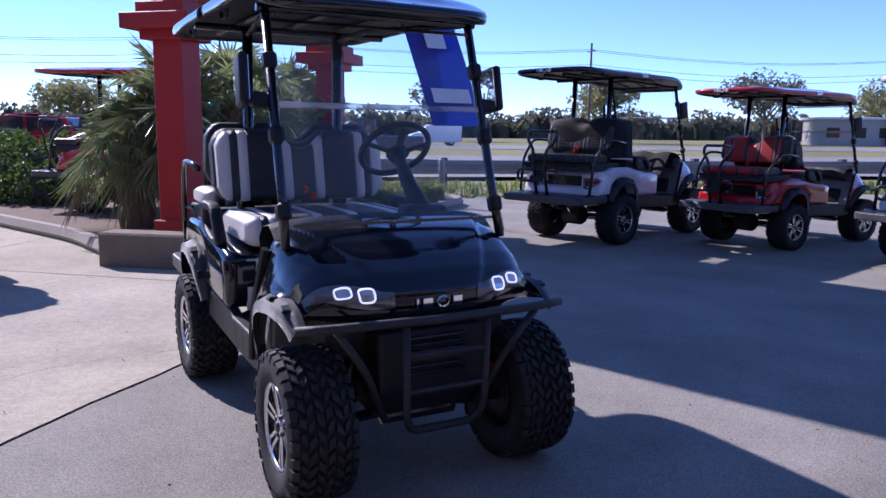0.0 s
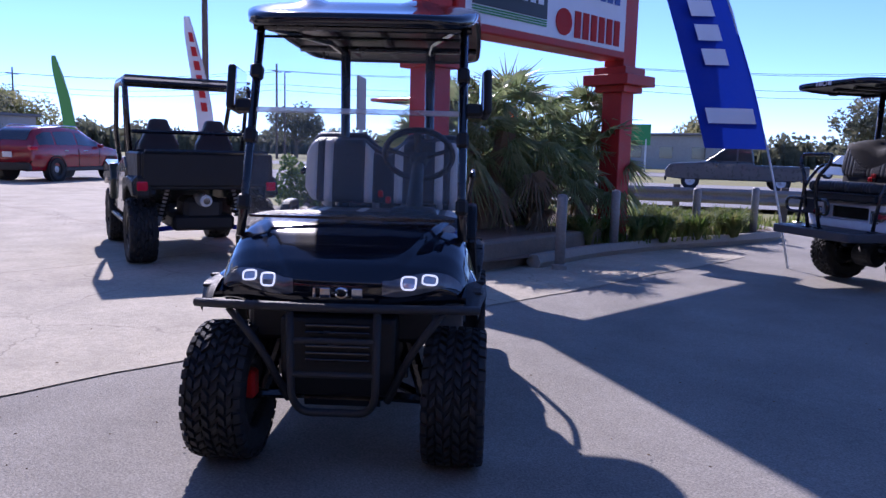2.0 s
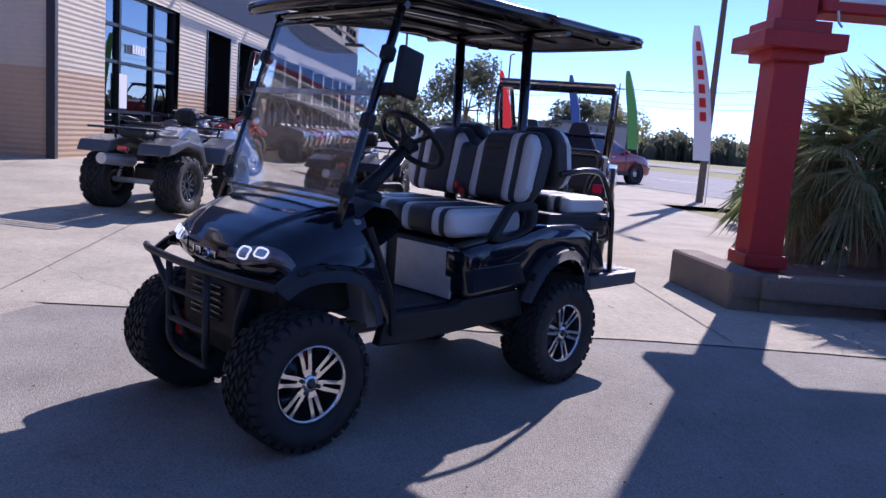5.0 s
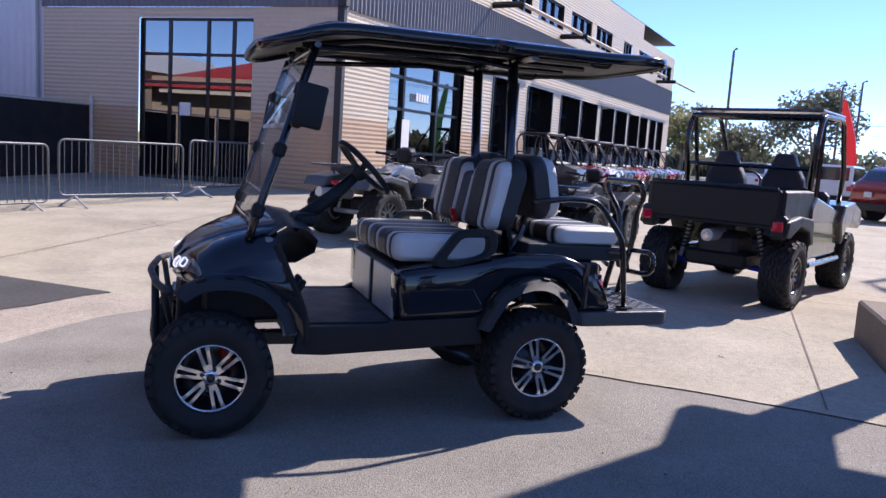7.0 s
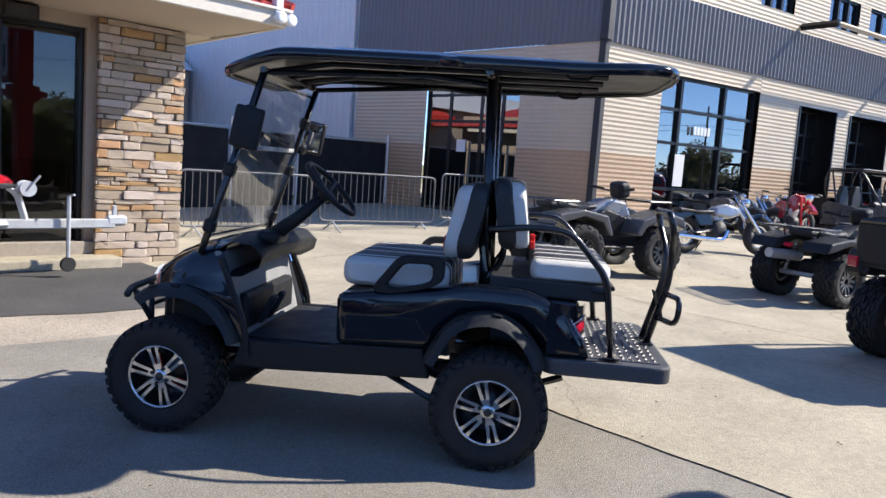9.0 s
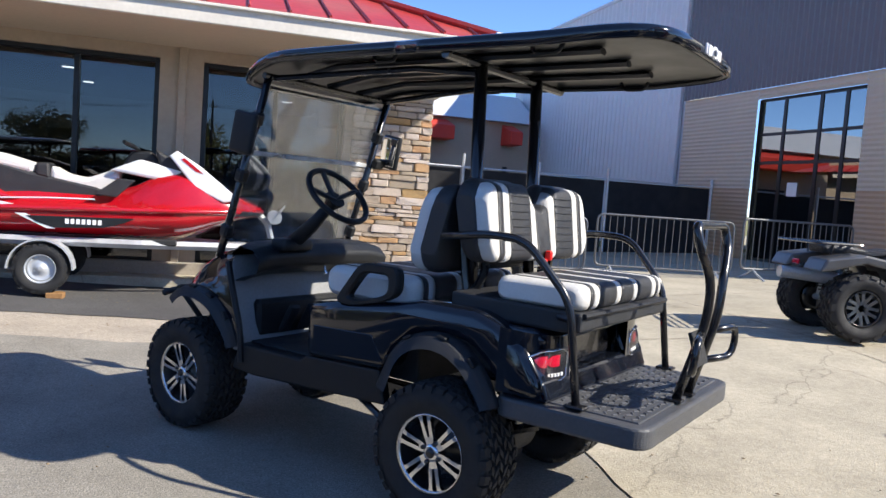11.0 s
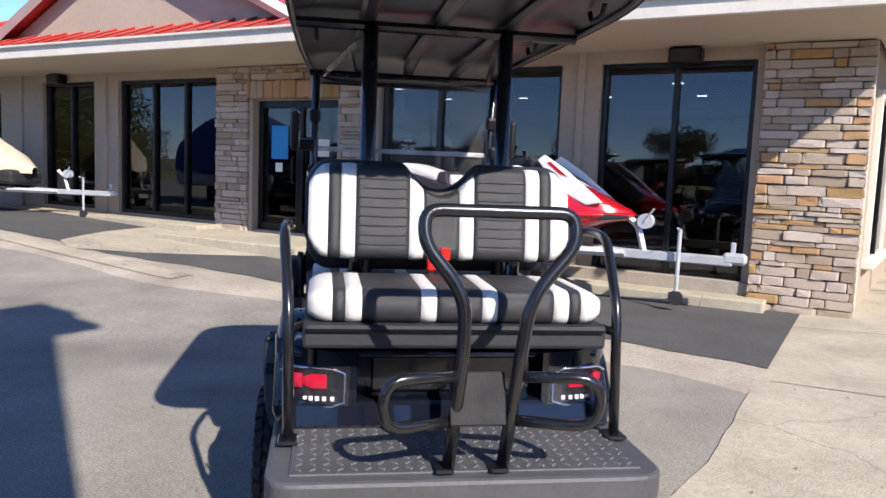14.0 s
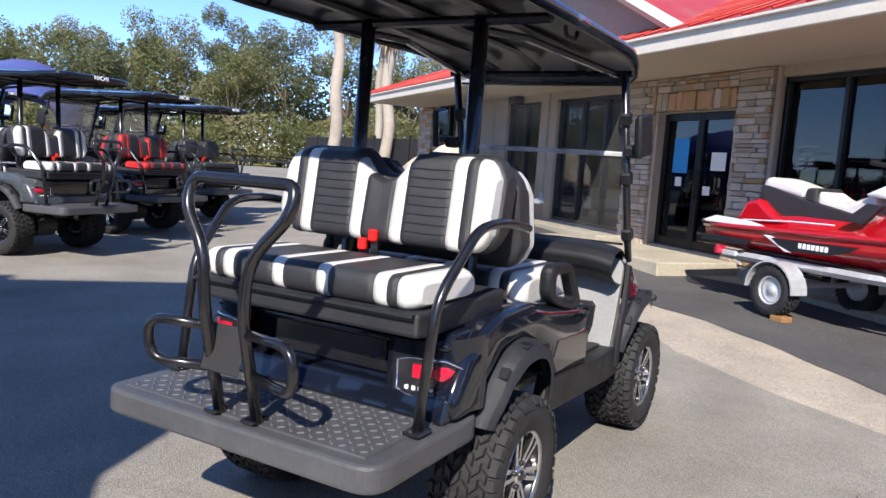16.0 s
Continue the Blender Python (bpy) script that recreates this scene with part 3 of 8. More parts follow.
    for z in (0.40, 2.31):
        part("rail", box((xa + 0.39, WY - 0.14, z), (0.7, 0.065, 0.12), 0.006), "bronze", door)
    part("pane", box((xa + 0.39, WY - 0.15, 1.35), (0.7, 0.005, 1.8)), "shopglass", door).visible_shadow = False
for x in (5.75, 5.91):
    part("handle", tube(rounded([(x, WY - 0.1, 1.1), (x, WY - 0.04, 1.1), (x, WY - 0.04, 1.5), (x, WY - 0.1, 1.5)], 0.02), 0.012), "bronze", door)
for c, s, mt, lb in (((6.25, 1.72), (0.34, 0.52), "poster", "blue poster on the glass door"), ((6.26, 1.33), (0.14, 0.14), "paper", "small round notice"),
                     ((5.42, 1.65), (0.3, 0.26), "paper", "white paper notice on the glass door"), ((5.62, 1.22), (0.15, 0.13), "paper", "small white notice on the glass door")):
    part("notice", box((c[0], WY - 0.139, c[1]), (s[0], 0.004, s[1])), mt, door, lb)
_plate = thing("number_plaque", "oval tan plaque fixed on the stone wall", "plaque", kind="structure")
part("plate", lathe([(0.02, -0.02), (0.13, -0.02), (0.135, 0.0), (0.12, 0.012), (0.02, 0.012)], 24, 'y', (4.62, WY + 0.06, 2.12)), "soffit", _plate)
for i in range(5):
    part("bar", box((4.53 + i * 0.045, WY + 0.078, 2.12), (0.02, 0.008, 0.08)), "mortar", _plate)


def words(text, size, m, mat, name, label, parent=None):
    cu = bpy.data.curves.new(name, 'FONT')
    cu.body, cu.size, cu.align_x, cu.extrude = text, size, 'CENTER', 0.001
    ob = new(name, cu)
    dg = bpy.context.evaluated_depsgraph_get()
    me = bpy.data.meshes.new_from_object(ob.evaluated_get(dg))
    bpy.data.objects.remove(ob)
    me.materials.append(M[mat])
    o2 = new(name, me)
    if parent is not None:
        o2.parent = parent
        o2.matrix_basis = m
    else:
        o2.matrix_world = m
    return tagged(o2, label)


_hours = thing("opening_hours_decal", "white opening hours lettering on the shop window", "decal", kind="structure")
for z, wd in ((1.865, 0.3),):
    part("bar", box((3.86, WY - 0.128, z), (wd, 0.003, 0.026)), "bar_grey", _hours)
for txt, z, sz in (("HOURS", 1.765, 0.048), ("MON - SAT", 1.70, 0.048), ("9AM - 6PM", 1.645, 0.048), ("CLOSED SUNDAY", 1.59, 0.048)):
    words(txt, sz, pose(3.86, WY - 0.126, z, 90, 0, 180), "bar_white", "lettering", "white lettering", _hours)

# showroom with ceiling lamps; its dimness is put into the near-black colour
room = thing("shop_interior", "showroom behind the tinted glass, its dimness painted near-black", "room", kind="structure")
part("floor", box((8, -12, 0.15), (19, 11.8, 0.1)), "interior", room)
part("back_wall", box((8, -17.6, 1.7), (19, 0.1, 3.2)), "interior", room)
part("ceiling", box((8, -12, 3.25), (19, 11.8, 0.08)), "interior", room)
for i in range(9):
    for j in range(4):
        part("ceiling_lamp", box((-0.6 + i * 2.1, -7.2 - j * 2.3, 3.2), (0.2, 0.07, 0.02)), "ceiling_lamp", room)
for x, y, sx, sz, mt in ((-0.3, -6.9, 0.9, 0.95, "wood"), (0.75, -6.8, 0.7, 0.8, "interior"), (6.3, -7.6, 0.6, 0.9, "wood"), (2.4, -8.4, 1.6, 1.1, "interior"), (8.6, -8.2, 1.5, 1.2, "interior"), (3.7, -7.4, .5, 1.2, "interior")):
    c = thing("display_crate" if mt == "wood" else "display_stand", "brown wooden crate inside the shop" if mt == "wood" else "display stand inside the shop, room shade put into its colour", "crate")
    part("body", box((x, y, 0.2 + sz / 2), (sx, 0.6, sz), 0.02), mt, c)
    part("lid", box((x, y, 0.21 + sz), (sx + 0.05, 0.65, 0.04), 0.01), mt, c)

# eave, fascia and hipped roof
part("soffit", box((7.7, -5.05, 2.90), (19.8, 1.74, 0.04)), "soffit", shop)
part("soffit", prism([(-1.85, -5.93), (-2.27, -5.93), (-3.13, -17.2), (-2.6, -17.2)], 2.88, 2.92, 'xy'), "soffit", shop)
part("fascia", box((7.7, -4.16, 2.965), (19.8, 0.05, 0.19), 0.008), "fascia", shop)
part("fascia", prism([(-2.22, -4.19), (-2.17, -4.19), (-3.12, -17.2), (-3.17, -17.2)], 2.87, 3.06, 'xy', 0.006), "fascia", shop)
part("gutter_lip", box((7.7, -4.12, 3.05), (19.9, 0.06, 0.035), 0.008), "fascia", shop)
E0, E1, EY, RY, EZ, RZ = -2.25, 17.65, -4.1, -11.0, 3.07, 5.75
_bm = bmesh.new()
_p = [_bm.verts.new(v) for v in ((E0, EY, EZ), (E1, EY, EZ), (E1, -19, EZ), (E0 - SK * 14.9, -19, EZ), (E0 + 5.5, RY, RZ), (E1 - 5.5, RY, RZ))]
for q in ((0, 1, 5, 4), (1, 2, 5), (2, 3, 4, 5), (3, 0, 4)):
    _bm.faces.new([_p[i] for i in q])
part("roof", _bm, "redroof", shop, "red standing-seam metal roof")
for k in range(47):
    x = E0 + 0.4 + k * 0.41
    top = min(1, (x - E0) / 5.5, (E1 - x) / 5.5)
    a, b = Vector((x, EY, EZ + 0.02)), Vector((x, EY + (RY - EY) * top, EZ + (RZ - EZ) * top + 0.02))
    if (b - a).length > 0.3:
        part("seam", tube([a, b], 0.016, 4), "redroof", shop)
for a, b in (((E0, EY, EZ + .03), (E0 + 5.5, RY, RZ + .03)), ((E1, EY, EZ + .03), (E1 - 5.5, RY, RZ + .03))):
    part("hip_cap", tube([a, b], 0.05, 6), "redroof", shop)
for k in range(30):
    y = EY - 0.4 - k * 0.45
    top = min(1, (EY - y) / 6.9, (y + 19) / 8.0)
    xe = E0 + SK * (y - EY)
    a, b = Vector((xe, y, EZ + 0.02)), Vector((E0 + 5.5 * top if y > RY else xe + (E0 + 5.5 - xe) * top, y, EZ + (RZ - EZ) * top + 0.02))
    part("seam", tube([a, b], 0.016, 4), "redroof", shop)
_bm = prism([(4.7, 3.25), (11.2, 3.25), (7.95, 4.75)], -4.75, -4.95, 'xz')
part("gable_wall", _bm, "stucco", shop)
for s in (-1, 1):
    xe = 7.95 + s * 3.45
    _bm = bmesh.new()
    _bm.faces.new([_bm.verts.new(v) for v in ((xe, -4.45, 3.2), (7.95, -4.45, 4.87), (7.95, -9.0, 4.87), (xe, -5.0, 3.2))])
    part("gable_roof", _bm, "redroof", shop)
    part("rake_board", tube([(xe, -4.47, 3.16), (7.95, -4.47, 4.82)], 0.09, 4), "fascia", shop)
for x, z in ((0.05, 2.84), (11.5, 2.84)):
    sp = thing("wall_speaker", "dark brown box loudspeaker under the eave", "speaker")
    part("body", box((x, WY + 0.12, z - 0.06), (0.36, 0.2, 0.17), 0.02), "bronze", sp)
    part("grille", box((x, WY + 0.225, z - 0.06), (0.3, 0.012, 0.12), 0.004), "interior", sp)
fl = thing("floodlight", "white twin floodlight under the eave corner", "floodlight")
for dx, dy in ((0.05, 0.14), (-0.12, 0.08)):
    part("lamp_head", lathe([(0.02, -0.1), (0.05, -0.06), (0.07, 0.05), (0.065, 0.06), (0.02, 0.06)], 14, 'y', (-2.10 + dx, -4.20 + dy, 2.95)), "white_paint", fl, smooth=True)
part("bracket", box((-2.08, -4.15, 3.07), (0.1, 0.1, 0.2), 0.01), "white_paint", fl)
sw_ = thing("side_window", "dark window with pale trim in the shop end wall", "window", kind="structure")
_sm = pose(side_x(-7.9), -7.9, 0, 0, 0, -math.degrees(math.atan(SK)))
def on_side(bm):
    bm.transform(_sm)
    return bm
part("pane", on_side(box((-0.012, 0, 1.48), (0.02, 1.9, 1.86))), "skyglass", sw_)
for yy in (-1.0, 1.0):
    part("frame_jamb", on_side(box((-0.03, yy, 1.48), (0.07, 0.12, 2.02), 0.008)), "fascia", sw_)
part("frame_mullion", on_side(box((-0.025, 0, 1.48), (0.05, 0.06, 1.86), 0.006)), "bronze", sw_)
part("frame_head", on_side(box((-0.03, 0, 2.45), (0.07, 1.88, 0.10), 0.008)), "fascia", sw_)
part("window_sill", on_side(box((-0.06, 0, 0.50), (0.14, 2.2, 0.10), 0.012)), "fascia", sw_)
part("door_pad", prism([(4.6, -5.86), (7.3, -5.86), (7.3, -4.55), (4.6, -4.55)], 0.05, 0.30, 'xy', 0.02), "conc", shop)
part("walk_slab", prism([(7.3, -5.86), (17.8, -5.86), (17.8, -5.35), (7.3, -5.35)], 0.05, 0.36, 'xy', 0.02), "conc", shop)
part("walk_slab", prism([(-1.0, -5.86), (4.6, -5.86), (4.6, -5.5), (-1.0, -5.5)], -0.05, 0.13, 'xy', 0.02), "conc", shop)


# ---------- tan corrugated building ----------
TC = Vector((-11.07, -5.84, 0))
TD = Vector((math.cos(radians(170)), math.sin(radians(170)), 0))
TN = Vector((-TD.y, TD.x, 0)) * -1
tan = thing("tan_building", "tan and beige corrugated metal building with overhead doors", "building", kind="structure")


def corr(a, b, z0, z1, mat, horizontal, pitch=0.1, depth=0.011, name="siding"):
    """Corrugated siding from a to b (x, y), with ribs along or up the wall."""
    a, b = Vector((a[0], a[1], 0)), Vector((b[0], b[1], 0))
    ln = (b - a).length
    d = (b - a) / ln
    nrm = Vector((d.y, -d.x, 0))
    bm = bmesh.new()
    if horizontal:
        n = max(2, round((z1 - z0) / pitch * 2))
        rows = [(z0 + (z1 - z0) * i / n, depth if i % 2 else 0.0) for i in range(n + 1)]
        vs = [(bm.verts.new(a + nrm * o + Vector((0, 0, z))), bm.verts.new(b + nrm * o + Vector((0, 0, z)))) for z, o in rows]
    else:
        n = max(2, round(ln / pitch * 2))
        rows = [(ln * i / n, depth if i % 2 else 0.0) for i in range(n + 1)]
        vs = [(bm.verts.new(a + d * s + nrm * o + Vector((0, 0, z0))), bm.verts.new(a + d * s + nrm * o + Vector((0, 0, z1)))) for s, o in rows]
    for (p, q), (r, t) in zip(vs, vs[1:]):
        bm.faces.new((p, q, t, r))
    return part(name, bm, mat, tan)


def fs(s, off=0.0):
    p = TC + TD * s + TN * off
    return (p.x, p.y)


G = 0.3
DOORS = [(7.7, 9.6), (10.4, 12.7), (13.6, 15.7), (15.95, 17.95), (18.5, 20.4), (20.7, 22.5), (22.9, 24.7), (25.0, 26.4), (27.0, 28.2), (28.6, 29.9)]
opens = [(2.0, 5.8, 3.9)] + [(a, b, 3.75) for a, b in DOORS]
s0 = 0.0
for a, b, z1 in opens:
    corr(fs(a), fs(s0), 2.0, z1, "beige_metal", True)
    corr(fs(a), fs(s0), G - 0.2, 2.0, "tan_metal", True)
    s0 = b
corr(fs(31.2), fs(s0), 2.0, 3.9, "beige_metal", True)
corr(fs(31.2), fs(s0), G - 0.2, 2.0, "tan_metal", True)
s0 = 0.0
for a, b, z1 in opens:
    corr(fs(b), fs(s0), z1, 4.3, "beige_metal", True)
    s0 = b
corr(fs(31.2), fs(s0), 3.75, 4.3, "beige_metal", True)
corr(fs(31.2, 0.05), fs(0, 0.05), 4.3, 5.6, "grey_metal", False, 0.16, 0.03)
corr(fs(31.2), fs(0), 5.6, 6.0, "beige_metal", True)
UP = [(5.4, 6.9), (8.6, 10.2), (10.8, 13.2), (14.0, 16.4), (17.0, 19.2), (21.0, 22.4), (23.6, 26.6), (27.6, 30.6)]
s0 = 0.0
for a, b in UP:
    corr(fs(a), fs(s0), 6.0, 6.85, "beige_metal", True)
    s0 = b
corr(fs(31.2), fs(s0), 6.0, 6.85, "beige_metal", True)
corr(fs(24.2), fs(0), 6.85, 8.1, "beige_metal", True)
corr(fs(31.2), fs(24.2), 6.85, 7.4, "beige_metal", True)
EWX = TC.x
corr((EWX, -5.84), (EWX, -8.0), 2.0, 4.3, "beige_metal", True)
corr((EWX, -5.84), (EWX, -8.0), G - 0.2, 2.0, "tan_metal", True)
corr((EWX, -11.1), (EWX, -14.0), 2.0, 4.3, "beige_metal", True)
corr((EWX, -11.1), (EWX, -14.0), G - 0.2, 2.0, "tan_metal", True)
corr((EWX, -8.0), (EWX, -11.1), 4.06, 4.3, "beige_metal", True)
corr((EWX + 0.05, -5.84), (EWX + 0.05, -14.0), 4.3, 8.1, "grey_metal", False, 0.16, 0.03)
part("corner_trim", box((EWX + 0.03, -5.80, 2.3), (0.16, 0.16, 4.3), 0.01), "dull", tan)
part("corner_trim", box((EWX + 0.06, -5.76, 6.2), (0.2, 0.2, 3.8), 0.01), "dull", tan)
_bm = bmesh.new()
_bm.faces.new([_bm.verts.new((*fs(0), 8.12)), _bm.verts.new((*fs(31.2), 8.12)), _bm.verts.new((*fs(31.2, -12), 8.12)), _bm.verts.new((*fs(0, -8.3), 8.12))])
part("roof", _bm, "grey_metal", tan)
_bm = box((0, 0, 0), (0.1, 12, 7.3))
bmesh.ops.transform(_bm, matrix=Matrix.Translation((*fs(31.2, -6), 3.65)) @ Matrix.Rotation(radians(-10), 4, 'Z'), verts=_bm.verts)
part("end_wall", _bm, "beige_metal", tan)
# added flat sheet behind the glazing, coloured dark as the unlit rooms' shade
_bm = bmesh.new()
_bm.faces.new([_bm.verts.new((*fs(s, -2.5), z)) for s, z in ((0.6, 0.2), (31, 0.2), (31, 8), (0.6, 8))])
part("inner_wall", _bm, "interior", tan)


def storefront(name, label, p0, p1, z0, z1, cols, rows, inset, nrm, lower=0.0):
    """A glazed front from p0 to p1: frame bars and one pane a field."""
    w = thing(name, label, "window", kind="structure")
    a, b = Vector((*p0, 0)) - nrm * inset, Vector((*p1, 0)) - nrm * inset
    ang = math.atan2((b - a).y, (b - a).x)
    ln = (b - a).length
    m = Matrix.Translation(a) @ Matrix.Rotation(ang, 4, 'Z')
    w.matrix_world = m
    xs = [c * ln for c in cols]
    for x in xs:
        part("mullion", box((x, 0, (z0 + z1) / 2), (0.09, 0.1, z1 - z0)), "bronze", w)
    for z in rows:
        part("transom", box((ln / 2, 0.002, z), (ln, 0.08, 0.07)), "bronze", w)
    for xa, xb in zip(xs, xs[1:]):
        for za, zb in zip(rows, rows[1:]):
            part("pane", box(((xa + xb) / 2, 0.03, (za + zb) / 2), (xb - xa - 0.08, 0.004, zb - za - 0.06)), "skyglass", w).visible_shadow = False
    return w


storefront("storefront_window", "tall dark framed storefront glazing with entrance door", fs(2.0), fs(5.8), G, 3.9,
           (0.0, 0.22, 0.66, 1.0), (G, 1.3, 2.37, 3.15, 3.88), 0.15, TN)
storefront("side_entrance", "tall dark glazed side entrance in shade", (EWX, -8.0), (EWX, -11.1), G, 4.06,
           (0.0, 0.18, 0.40, 0.74, 1.0), (G, 2.6, 3.25, 4.04), 0.15, Vector((1, 0, 0)))
for a, b in DOORS:
    storefront("overhead_door", "dark glazed overhead garage door", fs(a), fs(b), G, 3.75,
               (0.0, 0.33, 0.66, 1.0), (G, 1.0, 1.7, 2.4, 3.05, 3.73), 0.55, TN)
    for s in (a, b):
        _bm = box((0, 0, 0), (0.06, 0.6, 3.45))
        bmesh.ops.transform(_bm, matrix=Matrix.Translation((*fs(s, -0.28), 2.02)) @ Matrix.Rotation(radians(-10), 4, 'Z'), verts=_bm.verts)
        part("door_jamb", _bm, "bronze", tan)
for a, b in UP:
    storefront("upper_window", "upper storey ribbon window with blue sky in it", fs(a), fs(b), 6.0, 6.85,
               (0.0, 0.33, 0.66, 1.0), (6.0, 6.83), 0.1, TN)
for s in (7.3, 13.0, 20.3, 27.5):
    p, q = fs(s), fs(s, 1.0)
    part("canopy_beam", tube([(p[0], p[1], 5.75), (q[0], q[1], 5.75)], 0.09, 4), "bronze", tan)
    part("canopy_rail", tube([(*fs(s, 0.95), 5.75), (*fs(s + 5.2, 0.95), 5.75)], 0.07, 4), "soffit", tan)
_num = thing("entrance_number", "white number bars above the storefront door", "sign", kind="structure")
for i in range(5):
    _bm = box((0, 0, 0), (0.09, 0.01, 0.2))
    bmesh.ops.transform(_bm, matrix=Matrix.Translation((*fs(3.95 - i * 0.13, -0.08), 2.72)) @ Matrix.Rotation(radians(-10), 4, 'Z'), verts=_bm.verts)
    part("bar", _bm, "bar_white", _num)
_pp = thing("entrance_poster", "white paper posters on the entrance glass", "poster", kind="structure")
_bm = box((0, 0, 0), (0.35, 0.01, 0.75))
bmesh.ops.transform(_bm, matrix=Matrix.Translation((*fs(2.95, -0.08), 1.75)) @ Matrix.Rotation(radians(-10), 4, 'Z'), verts=_bm.verts)
part("sheet", _bm, "paper", _pp)
part("sheet", box((EWX - 0.1, -9.85, 2.0), (0.01, 0.3, 0.3)), "paper", _pp)

# white metal shed, screened fence, low building with awnings
shed = thing("metal_shed", "tall white corrugated metal shed in shade", "shed", kind="structure")
_bm = bmesh.new()
_prev = None
for i in range(97):
    y = -14.02 - 12.8 * i / 96
    o = 0.03 if i % 2 else 0
    pr = (_bm.verts.new((-11.2 + o, y, 0)), _bm.verts.new((-11.2 + o, y, 7.9)))
    if _prev:
        _bm.faces.new((_prev[0], _prev[1], pr[1], pr[0]))
    _prev = pr
part("side_wall", _bm, "white_metal", shed)
part("end_wall", box((-16.2, -26.8, 3.95), (9.9, 0.1, 7.9)), "white_metal", shed)
part("roof", box((-16.2, -20.4, 7.96), (10.1, 12.9, 0.12), 0.02), "white_metal", shed)
part("downpipe", box((-11.1, -14.3, 3.9), (0.1, 0.12, 7.8), 0.01), "white_metal", shed)
low = thing("awning_building", "low beige building with red awnings and blue-grey roof", "building", kind="structure")
part("wall", box((0.5, -26, 2.15), (23, 4, 4.3)), "stucco", low)
_bm = prism([(-23.6, 4.3), (-28.4, 4.3), (-26, 5.6)], -11, 12, 'yz')
part("roof", _bm, "white_metal", low)
for xa, xb in ((-7.4, -3.6), (-10.1, -9.6), (-2.0, 2.0)):
    _bm = prism([(-23.95, 4.2), (-22.9, 3.9), (-22.9, 3.4), (-23.95, 3.4)], xa, xb, 'yz', 0.03)
    part("awning", _bm, "awning", low, "bright red cloth awning")
    # dark plate on the wall; the door opening's shade is its colour
    part("doorway", box(((xa + xb) / 2, -23.99, 1.4), ((xb - xa) * 0.35, 0.06, 2.4)), "interior", low)

fence = thing("screened_fence", "chain-link fence with black privacy screen", "fence", kind="structure")
for xa, xb in ((-11.0, -8.15), (-8.05, -6.35), (-6.25, -4.5), (-4.4, -2.75), (-2.65, -2.33)):
    part("screen", grid(lambda u, v, xa=xa, xb=xb: (xa + (xb - xa) * u, -12.5 + 0.02 * math.sin(u * 9) * v * (1 - v), 0.12 + 1.84 * v), 14, 3), "screen", fence)
for x, h in ((-11.0, 2.2), (-8.1, 2.25), (-6.3, 2.25), (-4.45, 2.3), (-2.7, 2.2), (-2.4, 2.2)):
    part("post", tube([(x, -12.44, 0.0), (x, -12.44, h)], 0.035, 8), "steel", fence)
part("top_rail", tube([(-11, -12.44, 2.0), (-2.35, -12.44, 2.0)], 0.022, 6), "steel", fence)


def barricade(p, q):
    a, b = Vector((*p, 0)), Vector((*q, 0))
    ln = (b - a).length
    ob = thing("crowd_barricade", "galvanised steel crowd barricade with flat feet", "barricade",
               Matrix.Translation((a.x, a.y, hgt(a.x, a.y))) @ Matrix.Rotation(math.atan2((b - a).y, (b - a).x), 4, 'Z'), "barricades by the fence")
    part("frame", tube(rounded([(0.03, 0, 0.2), (ln - 0.03, 0, 0.2), (ln - 0.03, 0, 1.08), (0.03, 0, 1.08)], 0.12, 5, True), 0.019, 8, True), "shaded_steel", ob, smooth=True)
    n = int(ln / 0.125)
    for i in range(1, n):
        x = ln * i / n
        part("bar", tube([(x, 0, 0.2), (x, 0, 1.08)], 0.008, 6), "shaded_steel", ob)
    for x in (0.3, ln - 0.3):
        part("foot", tube(rounded([(x, -0.33, 0.02), (x, -0.12, 0.12), (x, 0, 0.2), (x, 0.12, 0.12), (x, 0.33, 0.02)], 0.05), 0.017, 6), "steel", ob)


for p, q in (((-2.75, -7.78), (-5.25, -7.74)), ((-5.37, -7.72), (-7.85, -7.28)), ((-7.97, -7.27), (-10.45, -7.3))):
    barricade(p, q)

# ---------- pylon sign ----------
sign = thing("pylon_sign", "red pylon sign with two square posts and a wide panel", "sign", kind="structure")
PA, PB = Vector((-2.95, 3.78, 0)), Vector((-2.6, 7.6, 0))
SR = math.degrees(math.atan2(-(PB - PA).x, (PB - PA).y))
for p in (PA, PB):
    part("post", box((p.x, p.y, 3.35), (0.33, 0.33, 6.5), 0.01, (0, 0, SR)), "postred", sign)
    part("base_trim", box((p.x, p.y, 0.38), (0.42, 0.42, 0.12), 0.01, (0, 0, SR)), "postred", sign)
    for z, w, h in ((2.30, 0.50, 0.1), (2.42, 0.76, 0.15), (2.55, 0.54, 0.12), (6.20, 0.52, 0.1), (6.33, 0.82, 0.15), (6.60, 0.60, 0.38)):
        part("capital", box((p.x, p.y, z), (w, w, h), 0.008, (0, 0, SR)), "postred", sign)
_mid = (PA + PB) / 2
part("panel_case", box((_mid.x, _mid.y, 4.68), (0.42, 3.44, 3.96), 0.02, (0, 0, SR)), "postred", sign, "red case of the sign panel")
part("panel_face", box((_mid.x + 0.205, _mid.y + 0.02, 4.70), (0.03, 3.28, 3.80), 0.01, (0, 0, SR)), "signface", sign, "white face of the sign panel")


def signbar(name, y, z, w, h, mat, label, off=0.226, slant=0.0, t=0.006):
    u = (PB - PA).normalized()
    nrm = Vector((u.y, -u.x, 0))
    c = _mid + u * y + nrm * off
